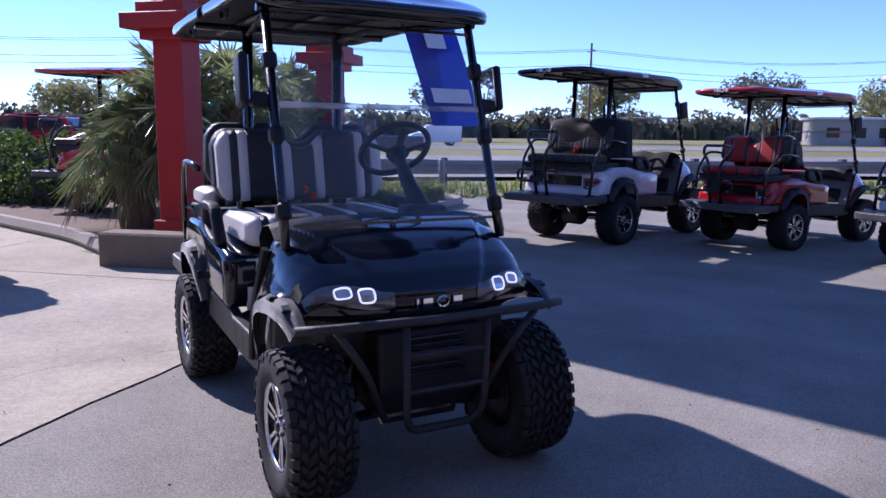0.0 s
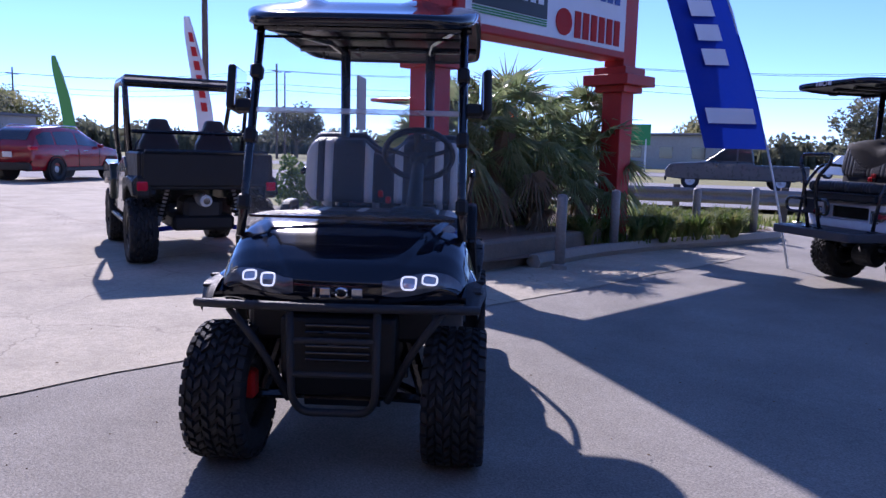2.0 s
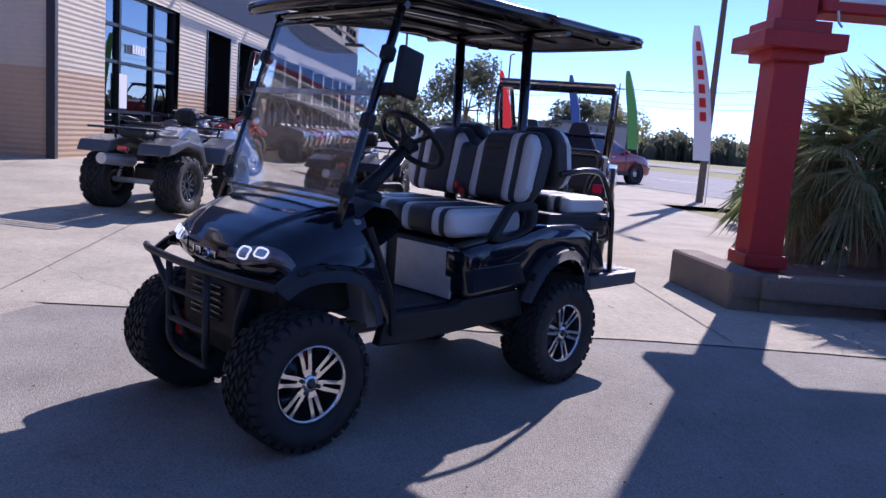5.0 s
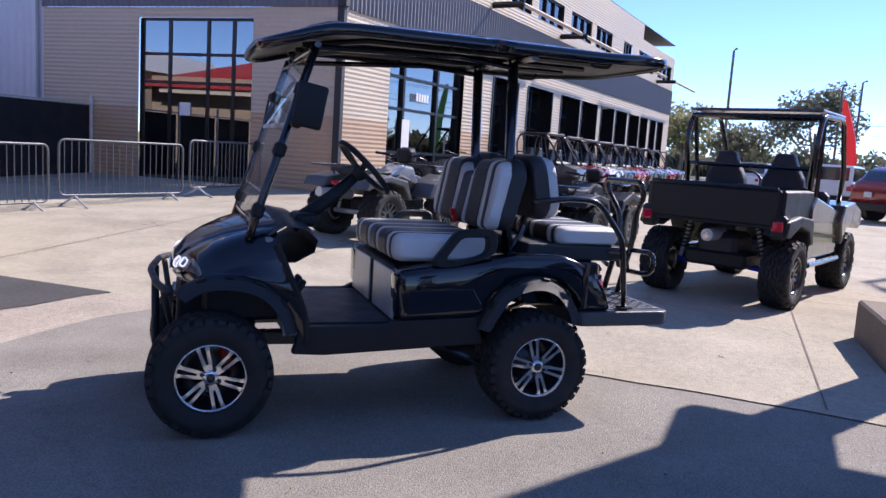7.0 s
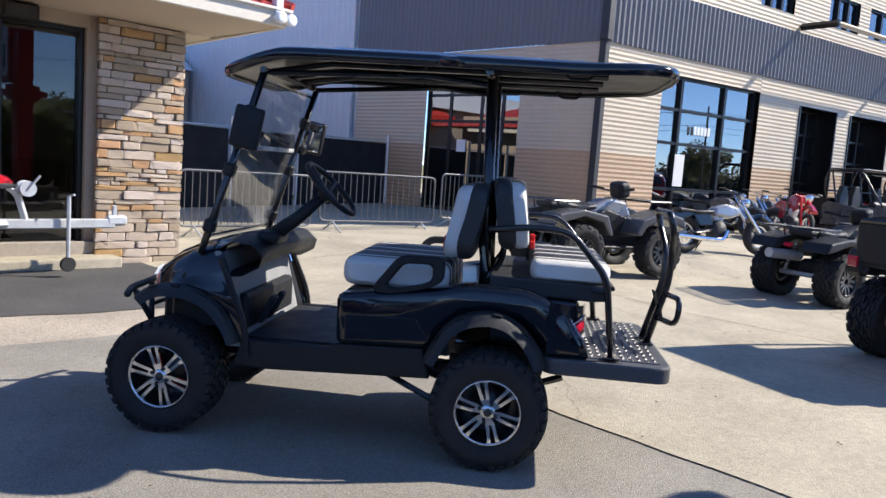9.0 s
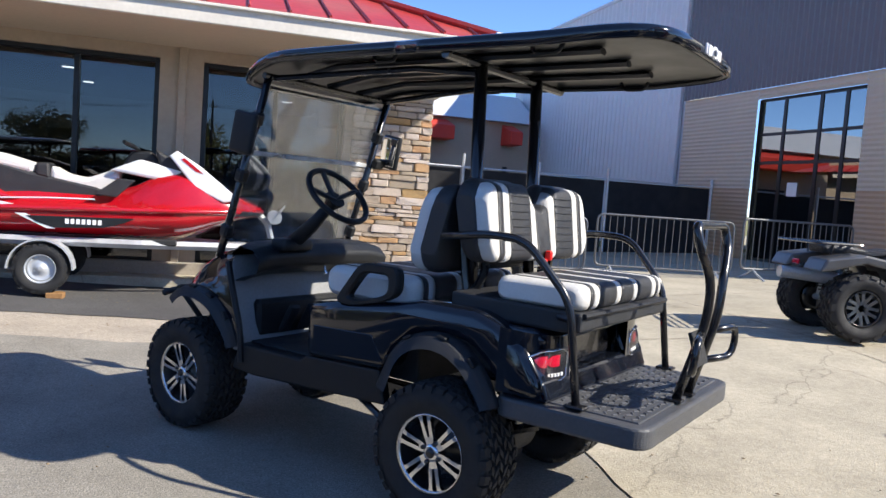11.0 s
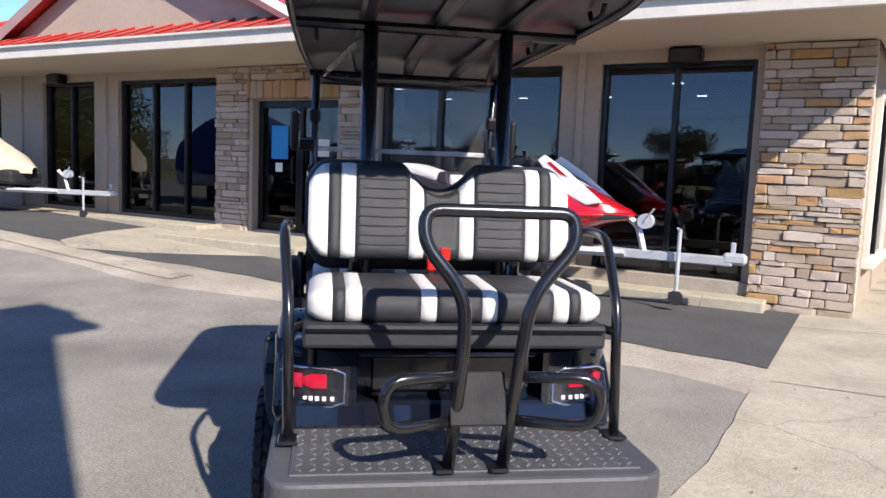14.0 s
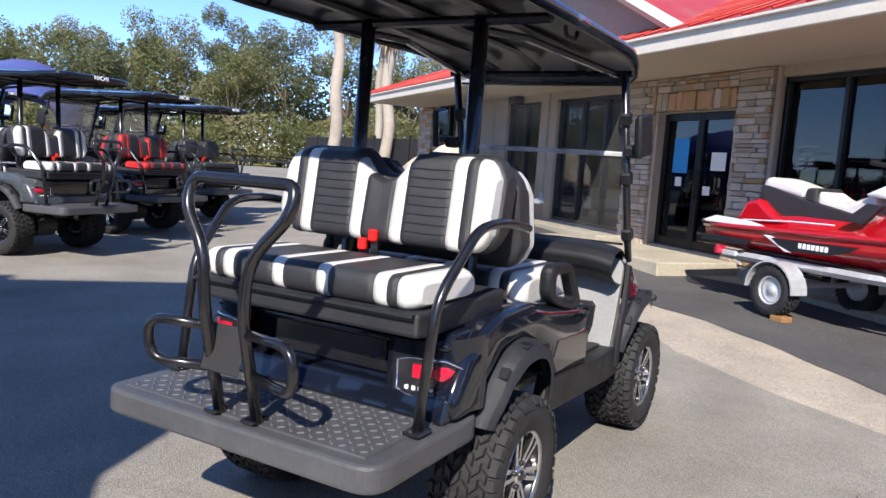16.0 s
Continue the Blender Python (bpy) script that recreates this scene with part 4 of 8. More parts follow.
    bm = prism([(-w / 2 - slant, -h / 2), (w / 2 - slant, -h / 2), (w / 2 + slant, h / 2), (-w / 2 + slant, h / 2)], -t, t, 'yz')
    bmesh.ops.transform(bm, matrix=Matrix.Translation((c.x, c.y, z)) @ Matrix.Rotation(radians(SR), 4, 'Z'), verts=bm.verts)
    part(name, bm, mat, sign, label)


signbar("logo_plate", -0.82, 3.26, 1.36, 0.5, "signblack", "black logo plate")
for i in range(3):
    signbar("logo_stripe", -0.82, 2.985 - i * 0.03, 1.36, 0.016, "signgreen", "green stripe under the logo plate")
for i in range(8):
    signbar("logo_letter", -1.36 + i * 0.155, 3.27 + (0.04 if i in (0, 6) else 0), 0.10, 0.2 if i not in (0, 6) else 0.28, "signface", "white letter block", 0.232, 0.0)
u_ = (PB - PA).normalized()
n_ = Vector((u_.y, -u_.x, 0))
_c = _mid + u_ * 0.22 + n_ * 0.228
_bm = lathe([(0.02, -0.006), (0.17, -0.006), (0.17, 0.006), (0.02, 0.006)], 24, 'x')
bmesh.ops.transform(_bm, matrix=Matrix.Translation((_c.x, _c.y, 3.03)) @ Matrix.Rotation(radians(SR), 4, 'Z'), verts=_bm.verts)
part("logo_disc", _bm, "flagred", sign, "red round logo")
for i in range(6):
    signbar("logo_letter", 0.52 + i * 0.185, 3.03, 0.13, 0.34, "flagred", "red letter block")
signbar("logo_mark", 0.3, 3.55, 0.22, 0.22, "flagred", "red logo mark", slant=0.05)
for i in range(6):
    signbar("logo_letter", 0.55 + i * 0.175, 3.55, 0.12, 0.27, "signblue", "blue letter block")
part("chain", tube([(PA.x + .25, PA.y + 0.3, 2.72), (PA.x + .25, PA.y + 0.32, 2.62), (PA.x + .25, PA.y + 0.36, 2.58)], 0.012, 6), "steel", sign)


# ---------- wheels ----------
def tyre_mesh(R, w, tread, seg=40):
    """A knobby tyre round the y axis, centred, with staggered tread blocks."""
    ri = R * 0.545
    prof = [(ri, -w * 0.40), (ri + 0.01, -w * 0.47), (R * 0.78, -w * 0.53), (R * 0.90, -w * 0.5), (R * 0.94, -w * 0.42),
            (R * 0.945, 0), (R * 0.94, w * 0.42), (R * 0.91, w * 0.5), (R * 0.78, w * 0.53), (ri + 0.01, w * 0.47), (ri, w * 0.40)]
    return lathe(prof, seg, 'y', closed=True)


def tread_mesh(R, w, tread):
    """Staggered tread blocks and shoulder lugs round a tyre."""
    bm = bmesh.new()
    n = tread
    def block(a, y, da, dy, r0, r1, sk):
        vs = []
        for r, k in ((r0, 1.0), (r1, 0.84)):
            for sa, sy in ((-1, -1), (1, -1), (1, 1), (-1, 1)):
                aa = a + sa * da * k + sk * sy
                vs.append(bm.verts.new((r * math.cos(aa), y + sy * dy * k, r * math.sin(aa))))
        for q in ((4, 5, 6, 7), (0, 1, 5, 4), (1, 2, 6, 5), (2, 3, 7, 6), (3, 0, 4, 7)):
            bm.faces.new([vs[i] for i in q])
    for i in range(n):
        a = 2 * math.pi * i / n
        st = math.pi / n
        block(a, -w * 0.075, st * 0.62, w * 0.058, R * 0.935, R, 0.045)
        block(a + st, w * 0.075, st * 0.62, w * 0.058, R * 0.935, R, -0.045)
        block(a + st * 0.6, -w * 0.21, st * 0.58, w * 0.060, R * 0.935, R * 0.998, -0.04)
        block(a + st * 1.6, w * 0.21, st * 0.58, w * 0.060, R * 0.935, R * 0.998, 0.04)
        block(a + st * 0.1, -w * 0.335, st * 0.60, w * 0.050, R * 0.93, R * 0.993, 0.03)
        block(a + st * 1.1, w * 0.335, st * 0.60, w * 0.050, R * 0.93, R * 0.993, -0.03)
        for s in (-1, 1):
            aa = a + (st * (0.2 if i % 2 else 0.0))
            ln = 0.1 if i % 2 else 0.135
            vs = []
            for sa in (-1, 1):
                t = aa + sa * st * 0.66
                for r, y in ((R * 0.99, s * w * 0.41), (R * 0.965, s * w * 0.51), (R * (1 - ln), s * w * 0.535), (R * 0.93, s * w * 0.40)):
                    vs.append(bm.verts.new((r * math.cos(t), y, r * math.sin(t))))
            for q in ((0, 1, 5, 4), (1, 2, 6, 5), (2, 3, 7, 6), (0, 3, 2, 1), (4, 5, 6, 7)):
                bm.faces.new([vs[i] for i in q])
    return bm


def spokes_mesh(R, y, n=6, gap=0.12, w=0.06):
    """Bright twin spokes on the wheel's face at height y, joined at the hub and at the rim."""
    bm = bmesh.new()
    def slab(quad, y0, y1, d, t, drop=0.018):
        vs = [bm.verts.new(d * r + t * o + Vector((0, y + (y0 if r < R * 0.5 else y1), 0))) for r, o in quad]
        low = [bm.verts.new(v.co - Vector((0, drop, 0))) for v in vs]
        bm.faces.new(vs)
        k = len(vs)
        for i in range(k):
            bm.faces.new((vs[i], vs[(i + 1) % k], low[(i + 1) % k], low[i]))
    for i in range(n):
        a = 2 * math.pi * i / n + 0.26
        d, t = Vector((math.cos(a), 0, math.sin(a))), Vector((-math.sin(a), 0, math.cos(a)))
        for s in (-1, 1):
            g0, g1 = R * gap * 0.55, R * gap * 0.95
            slab([(R * 0.40, s * (g0 - R * w * 0.55)), (R * 0.40, s * (g0 + R * w * 1.25)), (R * 0.86, s * (g1 + R * w * 0.95)), (R * 0.97, s * (g1 + R * w * 2.0)),
                  (R * 0.97, s * (g1 - R * w * 0.75)), (R * 0.80, s * (g1 - R * w * 0.75))], 0.004, 0.012, d, t)
        slab([(R * 0.20, -R * 0.10), (R * 0.20, R * 0.10), (R * 0.41, R * (gap * 0.55 + w * 1.25)), (R * 0.41, -R * (gap * 0.55 + w * 1.25))], 0.003, 0.004, d, t)
    return bm


MESHES = {}


def shared(key, make, mat, smooth=False):
    if key not in MESHES:
        ob = part(key[0], make(), mat, None, smooth=smooth)
        MESHES[key] = ob.data
        bpy.data.objects.remove(ob)
    return MESHES[key]


def put(name, me, parent, m=None, label="", kind=""):
    ob = new(name, me)
    ob.parent = parent
    if m is not None:
        ob.matrix_basis = m
    return tagged(ob, label, kind=kind)


def wheel(parent, x, y, side, R=0.292, w=0.238, rimR=0.158, tread=33, style="machined", caliper=False, turn=0.0):
    """A wheel whose outer face looks towards side (+1 left, -1 right); y is the middle of the tyre."""
    m = Matrix.Translation((x, y, R)) @ Matrix.Rotation(radians(turn), 4, 'Z') @ (Matrix.Identity(4) if side > 0 else Matrix.Rotation(math.pi, 4, 'Z'))
    wh = new("wheel")
    wh.parent = parent
    wh.matrix_basis = m
    wh.empty_display_size = 0.05
    put("tyre", shared(("tyre", R, w), lambda: tyre_mesh(R, w, tread), "tyre", True), wh)
    put("tread", shared(("tread", R, w, tread), lambda: tread_mesh(R, w, tread), "tyre"), wh, kind="stuff")
    f = w * (0.37 if style == "machined" else 0.32)
    put("rim", shared(("rim", rimR, w, style), lambda: lathe(
        [(rimR * 1.0, w * 0.42), (rimR * 1.06, w * 0.46), (rimR * 1.04, w * 0.40), (rimR * 0.93, w * 0.30), (rimR * 0.9, -w * 0.38), (rimR * 0.55, -w * 0.30), (0.03, -w * 0.1),
         (0.002, -w * 0.1)], 36, 'y', caps=False), "rimblack" if style == "machined" else ("steel" if style == "steel" else "rimblack"), True), wh)
    if style == "machined":
        put("spoke_face", shared(("spokes", rimR, w), lambda: spokes_mesh(rimR, f), "alloy"), wh, None, "bright machined twin spokes")
        put("rim_lip", shared(("lip", rimR, w), lambda: lathe([(rimR * 0.965, w * 0.425), (rimR * 1.03, w * 0.466), (rimR * 1.01, w * 0.44), (rimR * 0.96, w * 0.40)], 40, 'y', closed=True), "alloy", True), wh)
        def hub():
            bm = lathe([(0.004, f + 0.020), (0.015, f + 0.020), (0.020, f + 0.014), (0.021, f - 0.01), (0.004, f - 0.01)], 20, 'y')
            for k in range(4):
                a = 2 * math.pi * k / 4 + 0.4
                lathe([(0.003, f + 0.012), (0.009, f + 0.012), (0.011, f - 0.01), (0.003, f - 0.01)], 8, 'y', (0.043 * math.cos(a), 0, 0.043 * math.sin(a)), bm)
            return bm
        put("hub_cap", shared(("hub", w), hub, "rimblack", True), wh)
        put("hub_face", shared(("hub_face", w), lambda: lathe([(0.018, f + 0.009), (0.034, f + 0.009), (0.037, f + 0.003), (0.036, f - 0.03), (0.018, f - 0.03)], 24, 'y'), "alloy", True), wh)
    elif style == "dark":
        put("spoke_face", shared(("dspokes", rimR, w), lambda: spokes_mesh(rimR, f, 6, 0.2, 0.11), "grey_paint"), wh)
    else:
        put("spoke_face", shared(("disc", rimR, w), lambda: lathe([(0.01, f + .01), (0.035, f + .01), (0.045, f - .01), (rimR * .8, f - .02), (rimR * .95, f), (rimR * .95, f - .03), (0.01, f - .03)], 28, 'y'), "steel", True), wh)
    if caliper:
        put("brake_disc", shared(("disc_rotor", w), lambda: lathe([(0.03, -w * 0.33), (0.105, -w * 0.33), (0.105, -w * 0.36), (0.03, -w * 0.36)], 24, 'y'), "dull"), wh)
        put("brake_caliper", shared(("caliper", w), lambda: box((-0.075, -w * 0.38, 0.05), (0.07, 0.075, 0.12), 0.012), "red_plastic"), wh, None, "red brake caliper")
    return wh


# ---------- seats ----------
def pad(parent, name, section, stripes, W, rear_dip=0.0, pleats=None, label="", mats=("vinyl_black", "vinyl_white")):
    """An upholstered pad: a closed xz outline carried across y in sewn panels.
    stripes: (y from, y to, 0 dark / 1 light) for one half, mirrored."""
    cx = sum(p[0] for p in section) / len(section)
    cz = sum(p[1] for p in section) / len(section)
    zt = max(p[1] for p in section)
    first = None
    def half(y, k):
        e = abs(y) / W
        f = (1 - max(0, (e - 0.80) / 0.2) ** 3 * 0.42)
        dip = rear_dip * max(0.0, 1 - (abs(y) / 0.13) ** 2)
        out = []
        for i, (x, z) in enumerate(section):
            zz = cz + (z - cz) * f * k
            if dip and z > cz:
                zz -= dip * (z - cz) / (zt - cz)
            out.append((cx + (x - cx) * (f * 0.35 + 0.65) * k, y, zz))
        return out
    spans = [(a, b, c) for a, b, c in stripes] + ([(-b, -a, c) for a, b, c in stripes if a > 0])
    spans = [(-stripes[0][1], stripes[0][1], stripes[0][2])] + [s for s in spans if s[0] != 0 and not (s[0] == stripes[0][0])] if stripes[0][0] == 0 else spans
    holder = None
    for a, b, c in sorted(spans):
        bm = bmesh.new()
        n = max(2, int((b - a) / 0.02))
        rings = []
        for i in range(n + 1):
            y = a + (b - a) * i / n
            edge = min(i, n - i) / n
            k = 1.0 if edge > 0.01 else 0.982
            rings.append([bm.verts.new(p) for p in half(y, k)])
        m = len(section)
        for r0, r1 in zip(rings, rings[1:]):
            for j in range(m):
                bm.faces.new((r0[j], r0[(j + 1) % m], r1[(j + 1) % m], r1[j]))
        bm.faces.new(rings[0])
        bm.faces.new(rings[-1][::-1])
        ob = part("panel", bm, mats[c], parent, smooth=False)
        ob.data.polygons.foreach_set("use_smooth", [len(p.vertices) == 4 for p in ob.data.polygons])
        if pleats and c == 0 and b - a > 0.12 and a * b > 0:
            for z0, x0, x1 in pleats:
                part("seam", tube([(x0, a + 0.006, z0), (x0 + x1, (a + b) / 2, z0 - 0.001), (x0, b - 0.006, z0)], 0.002, 5), "vinyl_black", ob)


def rr(x0, z0, x1, z1, r, lean=0.0, n=4):
    """A rounded rectangle outline in xz; lean shifts x with height."""
    pts = rounded([(x0, 0, z0), (x1, 0, z0), (x1, 0, z1), (x0, 0, z1)], r, n, True)
    return [(p.x + lean * (p.z - z0), p.z) for p in pts]


STRIPES = [(0, 0.064, 0), (0.064, 0.115, 1), (0.115, 0.304, 0), (0.304, 0.355, 1), (0.355, 0.398, 0), (0.398, 0.466, 1)]
CUSHION = [(0, 0.070, 0), (0.070, 0.118, 1), (0.118, 0.295, 0), (0.295, 0.344, 1), (0.344, 0.382, 0), (0.382, 0.455, 1)]


def holder(name, parent, label=""):
    o = new(name)
    o.parent = parent
    o.empty_display_size = 0.05
    return tagged(o, label)


def band_ring(loop, k, ya, yb):
    """A flat closed band in the xz plane between a loop and its shrunk copy, from ya to yb."""
    bm = bmesh.new()
    cx, cz = sum(p.x for p in loop) / len(loop), sum(p.z for p in loop) / len(loop)
    mid = (ya + yb) / 2
    rows = []
    for f, y in ((1.0, mid), (0.985, ya + (yb - ya) * 0.15), (0.93, ya), (k + 0.08, ya), (k, ya + (yb - ya) * 0.2), (k, ya + (yb - ya) * 0.8), (k + 0.08, yb), (0.93, yb), (0.985, ya + (yb - ya) * 0.85)):
        rows.append([bm.verts.new((cx + (p.x - cx) * f, y, cz + (p.z - cz) * f)) for p in loop])
    n, m = len(loop), len(rows)
    for i in range(m):
        for j in range(n):
            bm.faces.new((rows[i][j], rows[i][(j + 1) % n], rows[(i + 1) % m][(j + 1) % n], rows[(i + 1) % m][j]))
    return bm


# ---------- the cart ----------
def golf_cart(m, body="black_paint", roofmat="black_paint", label="", group="", seats=("vinyl_black", "vinyl_white"),
              full=True, windshield=True, cover=False):
    g = thing("golf_cart", label, "golf cart", m, group)
    # hood: a sheet carried from the nose back to the windshield
    prof = [(0.0, 0.985, 0.69, 0.475), (0.08, 1.015, 0.72, 0.485), (0.2, 1.01, 0.785, 0.49), (0.36, 0.955, 0.85, 0.50),
            (0.52, 0.87, 0.905, 0.515), (0.68, 0.77, 0.95, 0.525), (0.84, 0.66, 0.985, 0.53), (1.0, 0.54, 1.01, 0.53)]
    def hood(u, v):
        x, z, w = (interp(u, [(p[0], p[i]) for p in prof]) for i in (1, 2, 3))
        s = 2 * v - 1
        e = abs(s)
        back = 0.14 * (1 - u) ** 1.2 * e ** 2.4
        drop = (z - 0.69) * (0.06 * e ** 2 + (0.62 - 0.18 * u) * e ** (6 + 10 * u))
        crease = 0.29 + 0.5 * u
        step = 0.012 * smooth01((crease + 0.02 - e) / 0.045) * smooth01(u * 4)
        return (x - back, w * s, z - drop + step)
    part("hood", grid(hood, 30, 100), body, g, smooth=True)
    for s in (-1, 1):
        low = [(0.0, 0.955, 0.70), (0.2, 0.90, 0.745), (0.4, 0.80, 0.775), (0.6, 0.66, 0.765), (0.75, 0.56, 0.71), (0.88, 0.475, 0.60), (1.0, 0.385, 0.43)]
        def cheek(u, v, s=s):
            a = hood(u, 1.0 if s > 0 else 0.0)
            x, z = interp(u, [(p[0], p[1]) for p in low]), interp(u, [(p[0], p[2]) for p in low])
            k = smooth01((u - 0.8) / 0.2) * 0.05 * math.sin(math.pi * v)
            return (a[0] + (x - a[0]) * v - k, a[1] + s * (0.545 - abs(a[1])) * v + s * 0.018 * math.sin(math.pi * v), a[2] + (z - a[2]) * v)
        part("front_side_panel", grid(cheek, 30, 10), body, g, smooth=True)
        part("kick_panel", grid(lambda u, v, s=s: (0.40 + 0.15 * v + 0.10 * u * (1 - v), s * 0.505, 0.47 + 0.44 * v), 4, 6), "greyliner", g)
        part("leg_shield_lining", tube(rounded([(0.545, s * 0.53, 0.92), (0.475, s * 0.545, 0.76), (0.405, s * 0.55, 0.60), (0.385, s * 0.55, 0.43)], 0.08, 5), 0.017, 6), "plastic", g)
        # lamps
        hl = holder("headlight", g, "dark wraparound headlight with two bright rings")
        def on_hood(e, u, lift, s=s):
            p = Vector(hood(u, 0.5 + s * e / 2))
            q, r = Vector(hood(u + 0.01, 0.5 + s * e / 2)), Vector(hood(u, 0.5 + s * (e + 0.02) / 2))
            n = (q - p).cross(r - p).normalized()
            return p + n * (lift if n.x > 0 else -lift)
        def lens(u, v):
            e = 0.36 + 0.62 * u
            mid = 0.17 + 0.15 * u ** 1.3
            half = 0.012 + 0.085 * math.sin(math.pi * min(1.0, 0.12 + 0.72 * u)) * (1 - 0.25 * u)
            return on_hood(e, mid + half * (2 * v - 1), 0.004 + 0.008 * math.sin(math.pi * v) * math.sin(math.pi * u))
        part("lens", grid(lens, 16, 8), "lens_smoke", hl, smooth=True)
        for ec, uc in ((0.565, 0.222), (0.725, 0.25)):
            ring = []
            for k in range(20):
                c, d = math.cos(k * math.pi / 10), math.sin(k * math.pi / 10)
                r = (abs(c) ** 4 + abs(d) ** 4) ** -0.25
                ring.append(on_hood(ec + 0.056 * c * r, uc + 0.044 * d * r, 0.016))
            part("light_ring", tube(ring, 0.0038, 6, True), "led", hl, "glowing white square ring")
            mid = on_hood(ec, uc, 0.013)
            part("reflector", grid(lambda u, v, ec=ec, uc=uc: on_hood(ec - .042 + .084 * u, uc - .032 + .064 * v, 0.0135), 3, 3), "lens_clear", hl)
        # mirrors
        mi = holder("mirror", g, "black side mirror on the windshield post")
        part("housing", box((0.425, s * 0.575, 1.575), (0.145, 0.036, 0.205), 0.016, (0, -10, s * 6), seg=3), "plastic", mi, smooth=True)
        part("mirror_glass", box((0.425, s * 0.554, 1.577), (0.12, 0.006, 0.175), 0.002, (0, -10, s * 6)), "mirror", mi)
        part("arm", box((0.475, s * 0.515, 1.50), (0.05, 0.09, 0.06), 0.012, (0, -17, 0)), "plastic", mi)
        # windshield posts
        part("windshield_post", tube([(0.675, s * 0.485, 0.93), (0.63, s * 0.478, 1.08), (0.385, s * 0.466, 1.87)], 0.020, 8), "tube", g, smooth=True)
        for t in (0.10, 0.45, 0.80):
            p = Vector((0.66, s * 0.48, 0.99)).lerp(Vector((0.40, s * 0.467, 1.82)), t)
            part("post_clamp", box(p, (0.06, 0.055, 0.07), 0.012, (0, -17, 0)), "plastic", g)
        # arch flares
        for xc, yo, nm, fr in ((0.70, 0.51, "front_fender_flare", True), (-0.815, 0.535, "rear_fender_flare", False)):
            if fr:
                arc = [(1.0, 0.69), (0.93, 0.745), (0.83, 0.775), (0.71, 0.775), (0.60, 0.745), (0.51, 0.67), (0.455, 0.58), (0.43, 0.50)]
            else:
                arc = [(-0.50, 0.50), (-0.535, 0.58), (-0.59, 0.685), (-0.68, 0.755), (-0.80, 0.785), (-0.92, 0.765), (-1.02, 0.69), (-1.085, 0.59), (-1.11, 0.53)]
            arc = [(p.x, p.z) for p in rounded([(a, 0, b) for a, b in arc], 0.06, 3)]
            wid = 0.09 if fr else 0.085
            def flare(u, v, arc=arc, s=s, yo=yo, wid=wid, xc=xc):
                k = u * (len(arc) - 1)
                i = min(int(k), len(arc) - 2)
                f = k - i
                x, z = arc[i][0] + (arc[i + 1][0] - arc[i][0]) * f, arc[i][1] + (arc[i + 1][1] - arc[i][1]) * f
                fade = 0.55 + 0.45 * math.sin(math.pi * min(1, max(0, u)))
                y = yo + wid * fade * min(1, v * 1.25)
                sink = 0.02 * smooth01((v - 0.3) / 0.5) + (0.045 if v > 0.85 else 0)
                cx, cz = xc, 0.42
                d = Vector((x - cx, z - cz))
                d = d.normalized()
                return (x - d.x * sink, s * y, z - d.y * sink)
            part(nm, grid(flare, len(arc) * 2, 8), "dull", g, smooth=True)
            for k in (0.16, 0.36, 0.56, 0.76):
                p = Vector(flare(k, 0.5))
                q = Vector(flare(k + 0.02, 0.5)) - p
                part("bolt_pocket", box(p, (0.045, 0.04, 0.014), 0.004, (0, -math.degrees(math.atan2(q.z, q.x)), 0)), "plastic", g)
        # rocker and floor edge
        part("rocker_panel", prism([(0.46, 0.385), (0.42, 0.52), (-0.02, 0.52), (-0.06, 0.545), (-0.50, 0.56), (-0.545, 0.41), (-0.3, 0.40), (0.3, 0.375)],
                                   s * 0.49, s * 0.545, 'xz', 0.012), "plastic", g)
        # rear bodywork side
        side = [(-0.06, 0.54), (-0.055, 0.80), (-0.30, 0.835), (-0.56, 0.865), (-0.70, 0.895), (-0.98, 0.895), (-1.08, 0.86), (-1.20, 0.79), (-1.285, 0.66), (-1.29, 0.585),
                (-1.12, 0.585), (-1.06, 0.67), (-0.96, 0.75), (-0.82, 0.775), (-0.68, 0.75), (-0.58, 0.67), (-0.53, 0.56)]
        part("rear_side_panel", prism(side, s * 0.38, s * 0.558, 'xz', 0.045), body, g, smooth=True)
        part("side_recess", prism([(-0.11, 0.575), (-0.11, 0.70), (-0.46, 0.71), (-0.53, 0.60)], s * 0.552, s * 0.561, 'xz', 0.003), body, g)
        part("rear_quarter", grid(lambda u, v, s=s: (-1.10 - 0.185 * math.sin(u * math.pi / 2), s * (0.30 + 0.262 * math.cos(u * math.pi / 2) ** 0.7), 0.60 + (0.25 - 0.03 * u) * v - 0.02 * math.sin(math.pi * v) * 0), 12, 6), body, g, smooth=True)
        # tail lights
        tl = holder("tail_light", g, "clear and red wraparound tail light")
        def corner(u, z, lift, s=s):
            a = u * math.pi / 2
            c = max(0.02, math.cos(a))
            d = Vector((-0.262 * 0.7 * c ** -0.3 * math.sin(a), -0.185 * c, 0))
            nx, ny = (d.y, -d.x) if d.y < 0 else (-d.y, d.x)
            k = lift / math.hypot(nx, ny)
            return (-1.10 - 0.185 * math.sin(a) + nx * k, s * (0.30 + 0.262 * c ** 0.7 + ny * k), z)
        def lamp(ua, ub, za, zb, lift, sag=0.0):
            """A patch of the rounded corner, pointed towards the side."""
            def at_uv(p, q):
                w = min(1.0, 0.45 + 1.3 * p)
                zc, zh = (za + zb) / 2, (zb - za) / 2 * w
                bow = sag * math.sin(math.pi * p) * math.sin(math.pi * q)
                return corner(ua + (ub - ua) * p, zc + zh * (2 * q - 1), lift + bow)
            return grid(at_uv, 14, 6)
